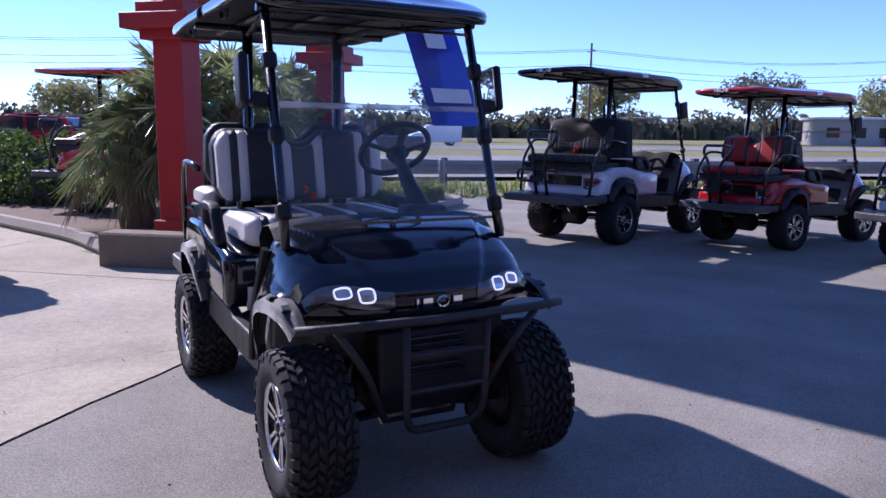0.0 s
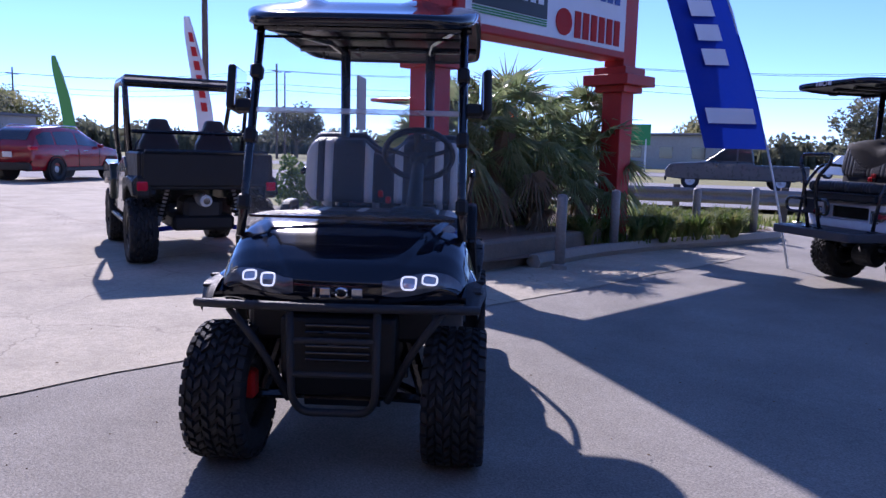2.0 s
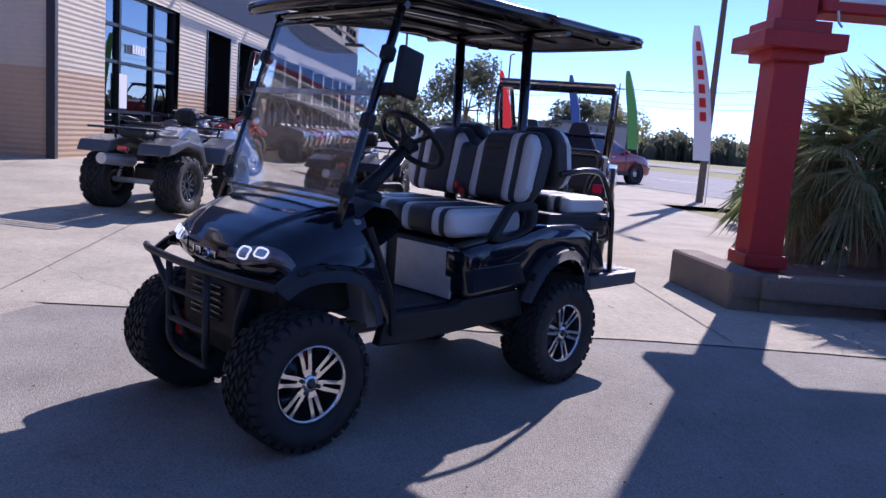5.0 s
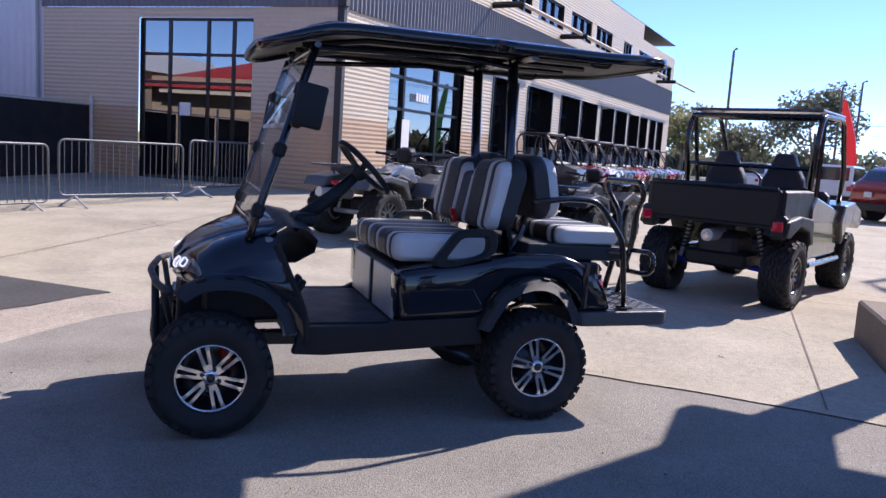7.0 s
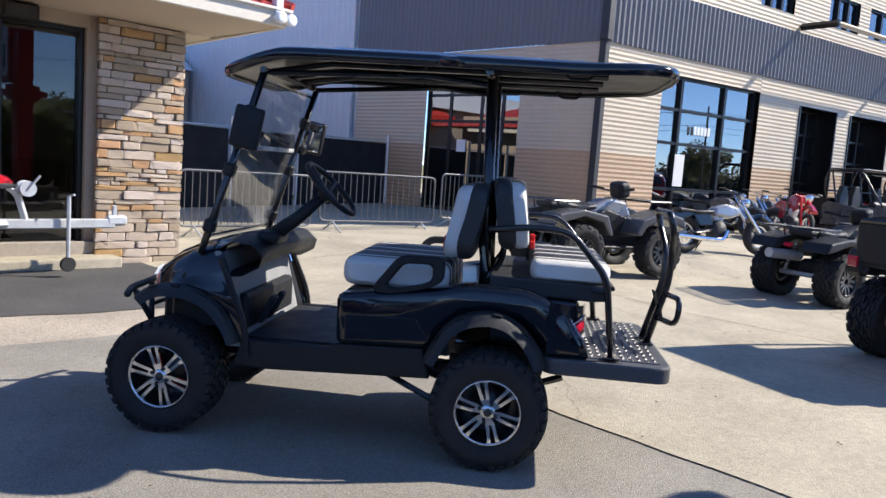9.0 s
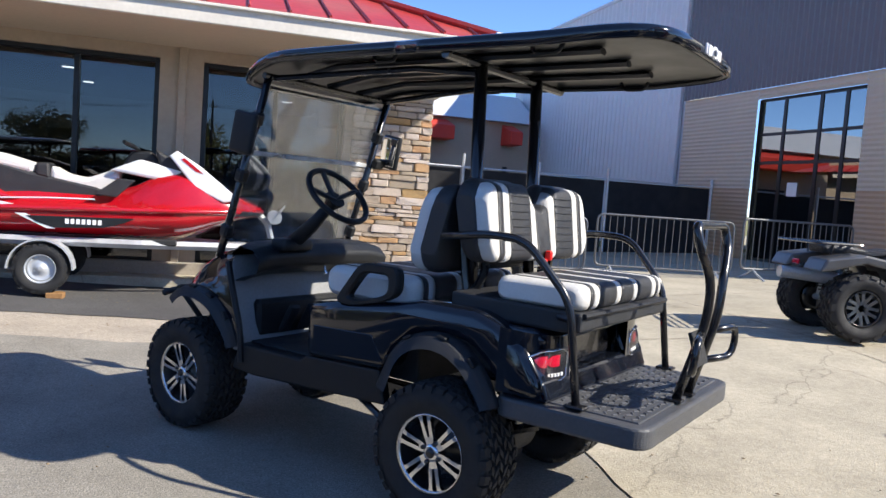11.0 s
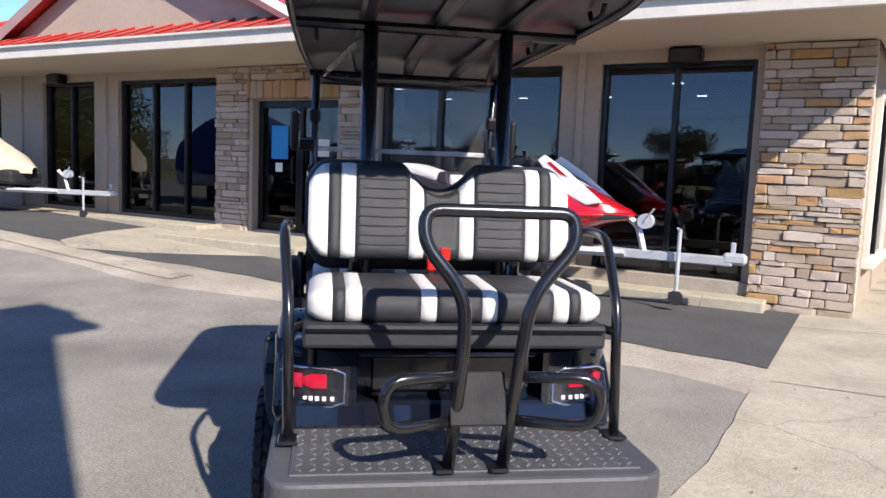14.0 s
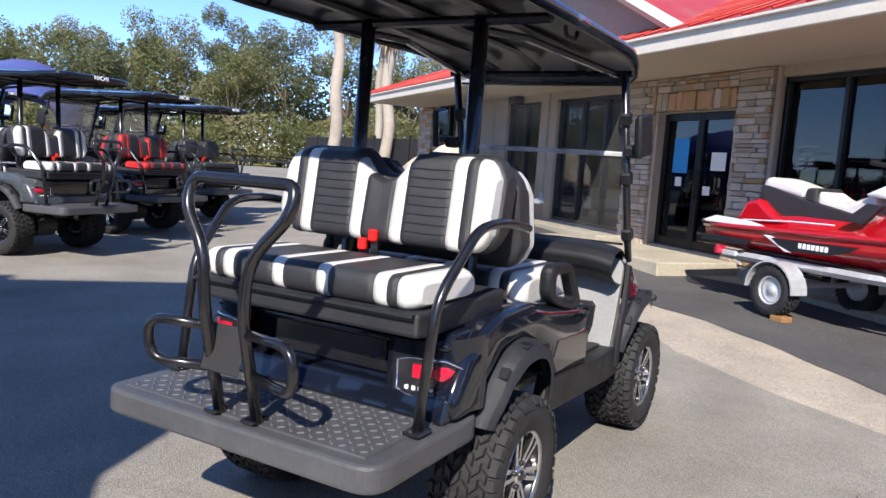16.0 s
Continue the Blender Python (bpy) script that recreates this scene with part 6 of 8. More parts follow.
            coil((x - 0.06, s * 0.33, 0.78), (x, s * 0.43, 0.38), 0.05, g)
    part("chassis", box((WB / 2, 0, 0.42), (2.5, 0.62, 0.16), 0.03), "plastic", g)
    part("engine", box((0.05, 0, 0.52), (0.5, 0.4, 0.32), 0.05), "dull", g)
    part("exhaust", tube([(-0.42, 0.02, 0.66), (-0.05, 0.02, 0.66)], [0.06, 0.07], 14), "steel", g)
    part("exhaust_tip", tube([(-0.45, 0.02, 0.66), (-0.41, 0.02, 0.66)], 0.035, 12), "chrome", g)
    if bed:
        b = holder("cargo_bed", g, "dark plastic cargo bed with tailgate")
        part("floor", box((0.05, 0, 0.80), (0.98, 1.22, 0.05), 0.01), "plastic", b)
        part("tailgate", box((-0.43, 0, 0.97), (0.06, 1.26, 0.34), 0.02), "plastic", b)
        for s in (-1, 1):
            part("side", box((0.06, s * 0.63, 0.97), (0.96, 0.07, 0.34), 0.02), "plastic", b)
        part("front_board", box((0.54, 0, 0.98), (0.05, 1.2, 0.36), 0.01), "plastic", b)
        part("gate_rail", tube([(-0.45, -0.6, 1.15), (-0.45, 0.6, 1.15)], 0.022, 6), "tube", b)
    for s in (-1, 1):
        t = holder("tail_light", g, "red tail light")
        part("housing", box((-0.40, s * 0.62, 0.80), (0.12, 0.16, 0.22), 0.03), "plastic", t)
        part("lens", box((-0.465, s * 0.63, 0.81), (0.02, 0.10, 0.09), 0.01), "lens_red", t)
        part("rear_fender", prism([(-0.45, 0.72), (-0.40, 0.86), (0.0, 0.90), (0.42, 0.86), (0.50, 0.60), (0.40, 0.60), (0.30, 0.74), (0, 0.80), (-0.32, 0.70)], s * 0.50, s * 0.72, 'xz', 0.02), "plastic", g)
        part("side_panel", prism([(0.42, 0.45), (0.44, 0.98), (0.58, 1.08), (1.2, 0.98), (1.55, 0.92), (1.62, 0.62), (1.52, 0.45)], s * 0.62, s * 0.69, 'xz', 0.02), paint, g)
        part("step_rail", tube([(0.42, s * 0.70, 0.40), (1.6, s * 0.70, 0.40)], 0.03, 8), "tube", g)
        part("front_fender", prism([(1.50, 0.80), (1.62, 0.98), (2.05, 1.02), (2.42, 0.92), (2.46, 0.78), (2.38, 0.70), (2.1, 0.78), (1.75, 0.72), (1.60, 0.55)], s * 0.44, s * 0.74, 'xz', 0.02), paint, g)
        hoop = rounded([(0.50, s * 0.62, 0.95), (0.42, s * 0.66, 1.62), (0.52, s * 0.66, 1.88), (1.35, s * 0.66, 1.90), (1.75, s * 0.64, 1.32), (1.95, s * 0.58, 1.0)], 0.12, 4)
        part("cage_tube", tube(hoop, 0.028, 8), "tube", g, smooth=True)
        part("cage_tube", tube([(0.60, s * 0.66, 1.86), (0.78, s * 0.62, 1.0)], 0.024, 8), "tube", g)
        st = holder("seat", g, "black bucket seat")
        part("cushion", box((0.95, s * 0.30, 0.82), (0.5, 0.46, 0.16), 0.05, seg=3), "vinyl_black", st, smooth=True)
        part("backrest", prism([(p[0], p[1]) for p in ((s * 0.30 - 0.23, 0.85), (s * 0.30 + 0.23, 0.85), (s * 0.30 + 0.21, 1.22), (s * 0.30 + 0.12, 1.40), (s * 0.30 + 0.09, 1.50), (s * 0.30 - 0.09, 1.50), (s * 0.30 - 0.12, 1.40), (s * 0.30 - 0.21, 1.22))], 0.66, 0.80, 'yz', 0.03), "vinyl_black", st, smooth=False)
        part("headlight", box((2.40, s * 0.42, 0.88), (0.06, 0.2, 0.08), 0.02), "lens_clear", g)
    for x, z in ((0.52, 1.87), (1.35, 1.90)):
        part("cage_bar", tube([(x, -0.66, z), (x, 0.66, z)], 0.026, 8), "tube", g)
    part("cage_bar", tube([(0.45, -0.61, 1.35), (0.45, 0.61, 1.35)], 0.022, 8), "tube", g)
    # glossy grey roof: part of the sun's sheen on top is put into its colour
    part("roof_panel", box((0.94, 0, 1.93), (0.94, 1.34, 0.03), 0.012), "grey_paint", g)
    part("hood", prism([(1.55, 0.92), (1.60, 1.06), (1.95, 1.04), (2.38, 0.90), (2.44, 0.72), (2.36, 0.5), (1.6, 0.5)], -0.46, 0.46, 'xz', 0.04), paint, g)
    part("dashboard", box((1.62, 0, 1.02), (0.2, 1.1, 0.2), 0.05), "plastic", g)
    part("steering_wheel", tube([(1.36 + 0.08 * math.sin(a), 0.30 + 0.17 * math.cos(a), 1.16 + 0.14 * math.sin(a)) for a in (k * math.pi / 8 for k in range(16))], 0.015, 6, True), "plastic", g)
    part("front_guard", tube(rounded([(2.46, -0.35, 0.45), (2.52, -0.33, 0.85), (2.52, 0.33, 0.85), (2.46, 0.35, 0.45)], 0.1), 0.024, 8), "tube", g)
    return g


_u1 = side_by_side(at(-4.9, 2.05, 159) @ Matrix.Scale(1.08, 4), "green_paint", "dark utility vehicle with cargo bed and blue suspension arms")
_ur = side_by_side(at(-21.6, -3.7, 78, 0.2), "red_paint", "red sport utility vehicle parked before the building", "row of utility vehicles", "tube")
_uw = side_by_side(at(-23.9, -3.5, 78, 0.2), "white_paint", "white utility vehicle parked before the building", "row of utility vehicles", "tube")
_ud = side_by_side(at(-19.3, -3.9, 78, 0.2), "grey_paint", "grey utility vehicle parked before the building", "row of utility vehicles", "tube")
for i, (x, y) in enumerate(((-26.2, -3.2), (-28.6, -2.9), (-31.0, -2.6), (-33.5, -2.3), (-36.0, -2.0), (-38.6, -1.7))):
    copy_thing((_ud, _ur, _ud)[i % 3], at(x, y, 74 + i, 0.2))


def quad_bike(m, paint, label, group="", tank=""):
    """A quad; origin under the rear axle, nose towards +x."""
    g = thing("quad_bike", label, "quad bike", m, group)
    WB = 1.27
    for x, w in ((0, 0.27), (WB, 0.22)):
        for s in (-1, 1):
            wheel(g, x, s * 0.42, s, 0.315, w, 0.155, 18, "dark")
            coil((x, s * 0.18, 0.68), (x, s * 0.30, 0.34), 0.04, g)
        part("axle", tube([(x, -0.35, 0.315), (x, 0.35, 0.315)], 0.03, 8), "steel", g)
    part("frame", box((WB / 2, 0, 0.40), (1.2, 0.3, 0.2), 0.04), "plastic", g)
    part("engine", box((WB / 2, 0, 0.52), (0.5, 0.34, 0.3), 0.06), "dull", g)
    part("tank_cover", prism([(0.35, 0.62), (0.40, 0.80), (0.72, 0.93), (0.95, 0.90), (1.08, 0.66)], -0.15, 0.15, 'xz', 0.04), tank or paint, g)
    for s in (-1, 1):
        part("side_panel", prism([(0.34, 0.46), (0.40, 0.74), (0.60, 0.80), (0.94, 0.70), (1.0, 0.48)], s * 0.155, s * 0.215, 'xz', 0.02), "plastic", g)
    part("seat", prism([(-0.22, 0.78), (-0.24, 0.86), (0.0, 0.88), (0.25, 0.82), (0.48, 0.86), (0.50, 0.78)], -0.16, 0.16, 'xz', 0.035), "vinyl_black", g)
    for s in (-1, 1):
        part("rear_fender", prism([(-0.42, 0.62), (-0.36, 0.74), (0.0, 0.80), (0.35, 0.74), (0.46, 0.50), (0.40, 0.50), (0.28, 0.66), (0, 0.72), (-0.30, 0.64)], s * 0.16, s * 0.52, 'xz', 0.02), paint, g)
        part("front_fender", prism([(0.82, 0.52), (0.90, 0.70), (1.25, 0.82), (1.58, 0.74), (1.64, 0.60), (1.55, 0.62), (1.27, 0.72), (0.98, 0.62), (0.90, 0.50)], s * 0.16, s * 0.52, 'xz', 0.02), paint, g)
        part("headlight", box((1.60, s * 0.2, 0.68), (0.08, 0.14, 0.08), 0.02), "lens_clear", g)
        part("footwell", box((0.62, s * 0.34, 0.36), (0.5, 0.22, 0.03), 0.01), "plastic", g)
        part("grip", tube([(0.86, s * 0.2, 1.04), (0.80, s * 0.40, 1.06)], 0.02, 6), "plastic", g)
    part("tail_light", box((-0.40, 0.0, 0.68), (0.03, 0.12, 0.05), 0.01), "lens_red", g)
    part("exhaust", tube([(-0.46, 0.2, 0.56), (0.1, 0.2, 0.52)], [0.06, 0.065], 12), "steel", g)
    part("handlebar", tube(rounded([(0.80, -0.40, 1.06), (0.90, -0.16, 1.02), (0.90, 0.16, 1.02), (0.80, 0.40, 1.06)], 0.06), 0.013, 6), "tube", g)
    part("display_pod", box((0.95, 0, 1.04), (0.17, 0.24, 0.21), 0.05, (0, -12, 0), seg=2), "plastic", g)
    for x0, x1, z in ((-0.42, 0.05, 0.88), (1.05, 1.52, 0.92)):
        rk = holder("rack", g, "black tubular luggage rack")
        part("rim", tube(rounded([(x0, -0.40, z), (x1, -0.36, z), (x1, 0.36, z), (x0, 0.40, z)], 0.05, 3, True), 0.014, 6, True), "tube", rk)
        for i in range(1, 6):
            x = x0 + (x1 - x0) * i / 6
            part("slat", tube([(x, -0.37, z), (x, 0.37, z)], 0.010, 5), "tube", rk)
        for s in (-1, 1):
            part("leg", tube([((x0 + x1) / 2, s * 0.25, z), ((x0 + x1) / 2, s * 0.2, z - 0.14)], 0.012, 5), "tube", rk)
    return g


_q1 = quad_bike(at(-7.95, -0.24, 164) @ Matrix.Scale(1.12, 4), "plastic", "black quad bike with tube racks and silver exhaust")
_q2 = quad_bike(at(-5.65, -2.72, 164) @ Matrix.Scale(1.12, 4), "ash_paint", "grey quad bike with a silver tank and black racks", tank="silver_paint")


def motorcycle(m, paint, label, dirt=False, group="", tank=""):
    """A motorcycle on its side stand; origin under the rear wheel, nose towards +x."""
    g = thing("motorcycle", label, "motorcycle", m @ pose(0, 0, 0, -7, 0, 0), group)
    WB, R = (1.48, 0.34) if dirt else (1.6, 0.33)
    for x in (0, WB):
        w = holder("wheel", g)
        w.matrix_basis = Matrix.Translation((x, 0, R))
        tw = 0.045 if dirt else 0.065
        put("tyre", shared(("mtyre", R, tw), lambda: lathe([(R - 2 * tw, -tw * .7), (R - tw, -tw), (R - tw * .3, -tw * .8), (R, 0), (R - tw * .3, tw * .8), (R - tw, tw), (R - 2 * tw, tw * .7)], 36, 'y', closed=True), "tyre", True), w)
        put("rim", shared(("mrim", R, tw), lambda: lathe([(R - 2 * tw, -.025), (R - 2 * tw + .005, 0), (R - 2 * tw, .025), (R - 2 * tw - .02, .02), (R - 2 * tw - .02, -.02)], 36, 'y', closed=True), "alloy", True), w)
        def sp():
            bm = bmesh.new()
            for k in range(14):
                a = k * math.pi / 7
                tube([(0.03 * math.cos(a), 0.03 * (-1) ** k, 0.03 * math.sin(a)), ((R - 2 * tw) * math.cos(a + .1), 0, (R - 2 * tw) * math.sin(a + .1))], 0.004, 4, bm=bm)
            lathe([(0.005, -.05), (0.04, -.05), (0.04, .05), (0.005, .05)], 14, 'y', bm=bm)
            return bm
        put("spokes", shared(("mspk", R), sp, "steel"), w)
    zs = 0.88 if dirt else 0.68
    part("engine", lathe([(0.02, -.14), (0.13, -.13), (0.17, -.08), (0.17, .08), (0.13, .13), (0.02, .14)], 18, 'y', (0.66, 0, 0.42)), "dull", g, smooth=True)
    for a in (0.35, -0.35):
        part("cylinder", tube([(0.68, 0, 0.46), (0.68 + 0.26 * math.sin(a), 0, 0.46 + 0.28 * math.cos(a))], 0.075, 10), "steel", g)
    part("fuel_tank", prism([(0.52, zs - .02), (0.56, zs + 0.12), (0.80, zs + 0.2), (1.02, zs + 0.16), (1.12, zs + 0.02), (0.9, zs - 0.06)], -0.13, 0.13, 'xz', 0.05), tank or paint, g)
    part("seat", prism([(-0.15, zs + (.06 if dirt else .02)), (-0.18, zs + 0.1), (0.2, zs + 0.06), (0.56, zs + 0.08), (0.56, zs)], -0.11, 0.11, 'xz', 0.03), "vinyl_black", g)
    part("rear_fender", prism([(-0.42, 0.72 if dirt else .55), (-0.30, 0.80 if dirt else .68), (0.05, zs + .04), (0.25, zs), (0.0, zs - .08), (-0.36, 0.64 if dirt else .5)], -0.08, 0.08, 'xz', 0.02), paint, g)
    part("front_fender", tube([(WB - 0.24, 0, R + 0.28 + (.12 if dirt else 0)), (WB, 0, R + 0.37 + (.12 if dirt else 0)), (WB + 0.25, 0, R + 0.25 + (.12 if dirt else 0))], 0.05, 6, flat=1.6), paint, g)
    top = Vector((1.12, 0, 1.0 if dirt else 0.92))
    for s in (-1, 1):
        part("fork", tube([(WB, s * 0.09, R), (top.x, s * 0.09, top.z)], 0.026, 8), "chrome" if not dirt else "red_plastic", g)
        part("grip", tube([(1.02, s * 0.28, top.z + 0.13), (0.92, s * 0.42, top.z + 0.12)], 0.018, 6), "plastic", g)
        part("swing_arm", tube([(0, s * 0.08, R), (0.5, s * 0.1, 0.42)], 0.022, 6), "tube", g)
        part("side_panel", prism([(0.1, zs - .02), (0.45, zs), (0.5, 0.5), (0.25, 0.48)], s * 0.10, s * 0.125, 'xz', 0.006), paint, g)
        if dirt:
            part("shroud", prism([(0.75, zs + .1), (1.1, zs + .08), (1.22, zs - .15), (1.0, zs - .22)], s * 0.13, s * 0.16, 'xz', 0.006), paint, g)
    part("handlebar", tube(rounded([(0.92, -0.42, top.z + 0.12), (1.06, -0.15, top.z + 0.1), (1.06, 0.15, top.z + 0.1), (0.92, 0.42, top.z + 0.12)], 0.05), 0.012, 6), "tube", g)
    part("headlight", lathe([(0.02, .06), (0.08, .05), (0.085, 0), (0.05, -.09), (0.02, -.1)], 16, 'x', (1.28, 0, top.z)), "chrome", g, smooth=True)
    part("exhaust", tube(rounded([(0.8, -0.14, 0.4), (0.7, -0.17, 0.24), (0.3, -0.17, 0.26), (-0.25, -0.17, 0.3 if not dirt else .55)], 0.1), 0.04, 8), "chrome", g)
    part("stand", tube([(0.5, 0.1, 0.3), (0.45, 0.3, 0.03)], 0.012, 5), "tube", g)
    return g


_mc = motorcycle(at(-9.5, -2.8, 154), "black_paint", "black cruiser motorcycle with a silver tank on its stand", tank="silver_paint")
_md = motorcycle(at(-15.3, -3.5, 42), "red_paint", "red dirt bike on its stand", True)
_mk = motorcycle(at(-14.3, -5.2, 84), "grey_paint", "dark grey cruiser motorcycle parked by the doors")
for x, y, d in ((-15.4, -5.1, 80), (-16.3, -5.0, 80)):
    copy_thing(_mk, at(x, y, d) @ pose(0, 0, 0, -7, 0, 0))


# ---------- jet ski and trailer ----------
def boat_trailer(m, group=""):
    """A single-axle trailer, drawbar towards +x, origin on the ground under the axle."""
    g = thing("boat_trailer", "galvanised single-axle boat trailer", "trailer", m, group)
    for s in (-1, 1):
        wheel(g, 0, s * 0.62, s, 0.255, 0.17, 0.135, 28, "steel")
        arc = [(0.30 * math.cos(a), 0.255 + 0.30 * math.sin(a)) for a in (math.pi * k / 12 for k in range(13))]
        arc2 = [(0.285 * math.cos(a), 0.255 + 0.285 * math.sin(a)) for a in (math.pi * k / 12 for k in range(12, -1, -1))]
        part("mudguard", prism(arc + arc2, s * 0.52, s * 0.73, 'xz'), "steel", g)
        part("frame_rail", tube([(-0.85, s * 0.48, 0.52), (0.9, s * 0.48, 0.52), (2.1, s * 0.06, 0.50)], 0.045, 4), "steel", g)
        part("tail_lamp", box((-0.82, s * 0.60, 0.56), (0.07, 0.12, 0.09), 0.015), "lens_red", g)
        part("lamp_arm", box((-0.70, s * 0.58, 0.54), (0.2, 0.05, 0.06), 0.01), "steel", g)
        part("bunk", box((0.3, s * 0.40, 0.545), (1.9, 0.09, 0.07), 0.015), "tyre", g)
    part("axle", tube([(0, -0.62, 0.30), (0, 0.62, 0.30)], 0.03, 6), "steel", g)
    for x in (-0.8, 0.0, 0.85):
        part("cross_member", box((x, 0, 0.52), (0.07, 0.96, 0.07), 0.01), "steel", g)
    part("drawbar", box((2.35, 0, 0.50), (1.7, 0.08, 0.10), 0.012), "steel", g)
    part("coupler", box((3.22, 0, 0.53), (0.24, 0.09, 0.12), 0.03), "steel", g)
    part("coupler_lever", box((3.2, 0, 0.63), (0.05, 0.03, 0.14), 0.01), "steel", g)
    wn = holder("winch_stand", g, "winch post with hand winch")
    part("post", tube(rounded([(2.30, 0, 0.52), (2.22, 0, 0.80), (2.08, 0, 0.92)], 0.05), 0.035, 4), "steel", wn)
    part("winch", lathe([(0.02, -.07), (0.08, -.07), (0.08, -.05), (0.05, -.04), (0.05, .04), (0.08, .05), (0.08, .07), (0.02, .07)], 16, 'y', (2.30, 0, 0.86)), "steel", wn)
    part("crank", tube([(2.30, -0.08, 0.86), (2.40, -0.1, 1.0)], 0.012, 5), "steel", wn)
    jk = holder("trailer_jack", g, "trailer jack with small wheel")
    part("leg", tube([(2.68, -0.10, 0.14), (2.68, -0.10, 0.80)], 0.022, 8), "steel", jk)
    part("jack_handle", tube([(2.68, -0.10, 0.80), (2.68, -0.24, 0.82)], 0.012, 5), "steel", jk)
    part("jack_wheel", lathe([(0.02, -.025), (0.075, -.025), (0.08, 0), (0.075, .025), (0.02, .025)], 16, 'y', (2.68, -0.10, 0.08)), "tyre", jk)
    return g


def jet_ski(m):
    """A three-seat watercraft, bow towards +x, origin under the stern's middle; keel at z 0.6."""
    g = thing("jet_ski", "red and white three-seat jet ski on a trailer", "jet ski", m)
    L = 3.36
    def wid(u):
        return interp(u, [(0, 0.50), (0.1, 0.57), (0.5, 0.60), (0.75, 0.52), (0.9, 0.33), (0.97, 0.16), (1, 0.03)])
    def hull(u, v):
        s = 2 * v - 1
        e = abs(s)
        y = wid(u) * (1 if s > 0 else -1) * min(1, e * 1.25) ** 0.8 * (1.0 if e > 0.8 else 0.97)
        keel = 0.60 + 0.34 * smooth01((u - 0.62) / 0.38) ** 1.5
        sheer = 0.88 + 0.10 * u
        z = keel + (sheer - keel) * (0.25 * min(1, e / 0.5) + 0.75 * max(0, (e - 0.5) / 0.5) ** 1.2)
        return (u * L, y, z)
    part("hull", grid(hull, 26, 20), "red_paint", g, smooth=True)
    def deck(u, v):
        s = 2 * v - 1
        e = abs(s)
        y = wid(u) * s * 1.02
        sheer = 0.90 + 0.10 * u
        ridge = interp(u, [(0, 0.02), (0.08, 0.05), (0.2, 0.17), (0.3, 0.2), (0.5, 0.17), (0.58, 0.2), (0.66, 0.34), (0.74, 0.38), (0.85, 0.28), (0.95, 0.10), (1, 0.02)])
        well = interp(u, [(0, 0.7), (0.15, 0.52), (0.5, 0.5), (0.62, 0.7), (0.75, 0.82), (1, 0.95)])
        k = smooth01((well - e) / 0.28)
        return (u * L, y, sheer + ridge * k + 0.03 * (1 - e))
    part("deck", grid(deck, 30, 24), "red_paint", g, smooth=True)
    part("bumper", tube([(u * L, wid(u) * 1.02, 0.905 + 0.10 * u) for u in (k / 20 for k in range(21))], 0.03, 6), "red_paint", g, smooth=True)
    part("bumper", tube([(u * L, -wid(u) * 1.02, 0.905 + 0.10 * u) for u in (k / 20 for k in range(21))], 0.03, 6), "red_paint", g, smooth=True)
    for s in (-1, 1):
        part("bow_guard", prism([(2.75, 0.93), (3.32, 0.965), (3.36, 1.0), (2.9, 1.02)], s * 0.12, s * (0.30), 'xz', 0.01), "dull", g)
        part("white_flash", prism([(0.05, 0.955), (0.25, 1.02), (0.75, 1.0), (0.95, 0.965), (0.75, 0.945), (0.1, 0.94)], s * 0.585, s * 0.60, 'xz', 0.004), "white_paint", g, "white stern accent")
        part("sponson", prism([(0.05, 0.72), (0.05, 0.80), (0.75, 0.80), (0.72, 0.74)], s * 0.55, s * 0.60, 'xz', 0.012), "plastic", g)
        part("logo_band", prism([(1.15, 0.80), (1.05, 0.86), (2.05, 0.88), (1.95, 0.83), (1.75, 0.77), (1.3, 0.75)], s * 0.595, s * 0.612, 'xz', 0.003), "plastic", g, "black band on the hull side")
        for i in range(7):
            part("logo_letter", box((1.42 + i * 0.05, s * 0.615, 0.822), (0.034, 0.006, 0.05)), "bar_white", g)
        part("white_slash", prism([(0.95, 0.88), (1.05, 0.88), (1.32, 0.74), (1.24, 0.74)], s * 0.597, s * 0.607, 'xz', 0.002), "white_paint", g)
        part("side_vent", prism([(1.62, 1.10), (1.85, 1.28), (2.02, 1.27), (1.84, 1.08)], s * 0.27, s * 0.33, 'xz', 0.01), "dull", g)
        part("trim_line", tube([(0.55, s * 0.50, 1.0), (1.2, s * 0.49, 1.04), (1.65, s * 0.46, 1.05)], 0.008, 5), "white_paint", g)
        part("hood_side", prism([(1.75, 1.36), (2.05, 1.50), (2.5, 1.40), (2.3, 1.28)], s * 0.16, s * 0.26, 'xz', 0.03), "white_paint", g)
        part("mirror_fin", prism([(2.25, 1.42), (2.2, 1.62), (2.75, 1.34), (2.95, 1.18), (2.6, 1.22)], s * 0.10, s * 0.245, 'xz', 0.03), "dull", g)
        part("grip", tube([(1.98, s * 0.22, 1.63), (1.90, s * 0.40, 1.66)], 0.022, 6), "plastic", g)
        part("side_mirror", prism([(2.34, 1.56), (2.42, 1.62), (2.68, 1.46), (3.10, 1.13), (2.92, 1.09), (2.62, 1.23)], s * 0.25, s * 0.31, 'xz', 0.015), "white_paint", g)
        part("fin_stripe", prism([(2.46, 1.53), (2.50, 1.545), (2.70, 1.39), (2.62, 1.41)], s * 0.311, s * 0.315, 'xz'), "red_paint", g)
    seat = holder("seat", g, "white and charcoal stepped seat")
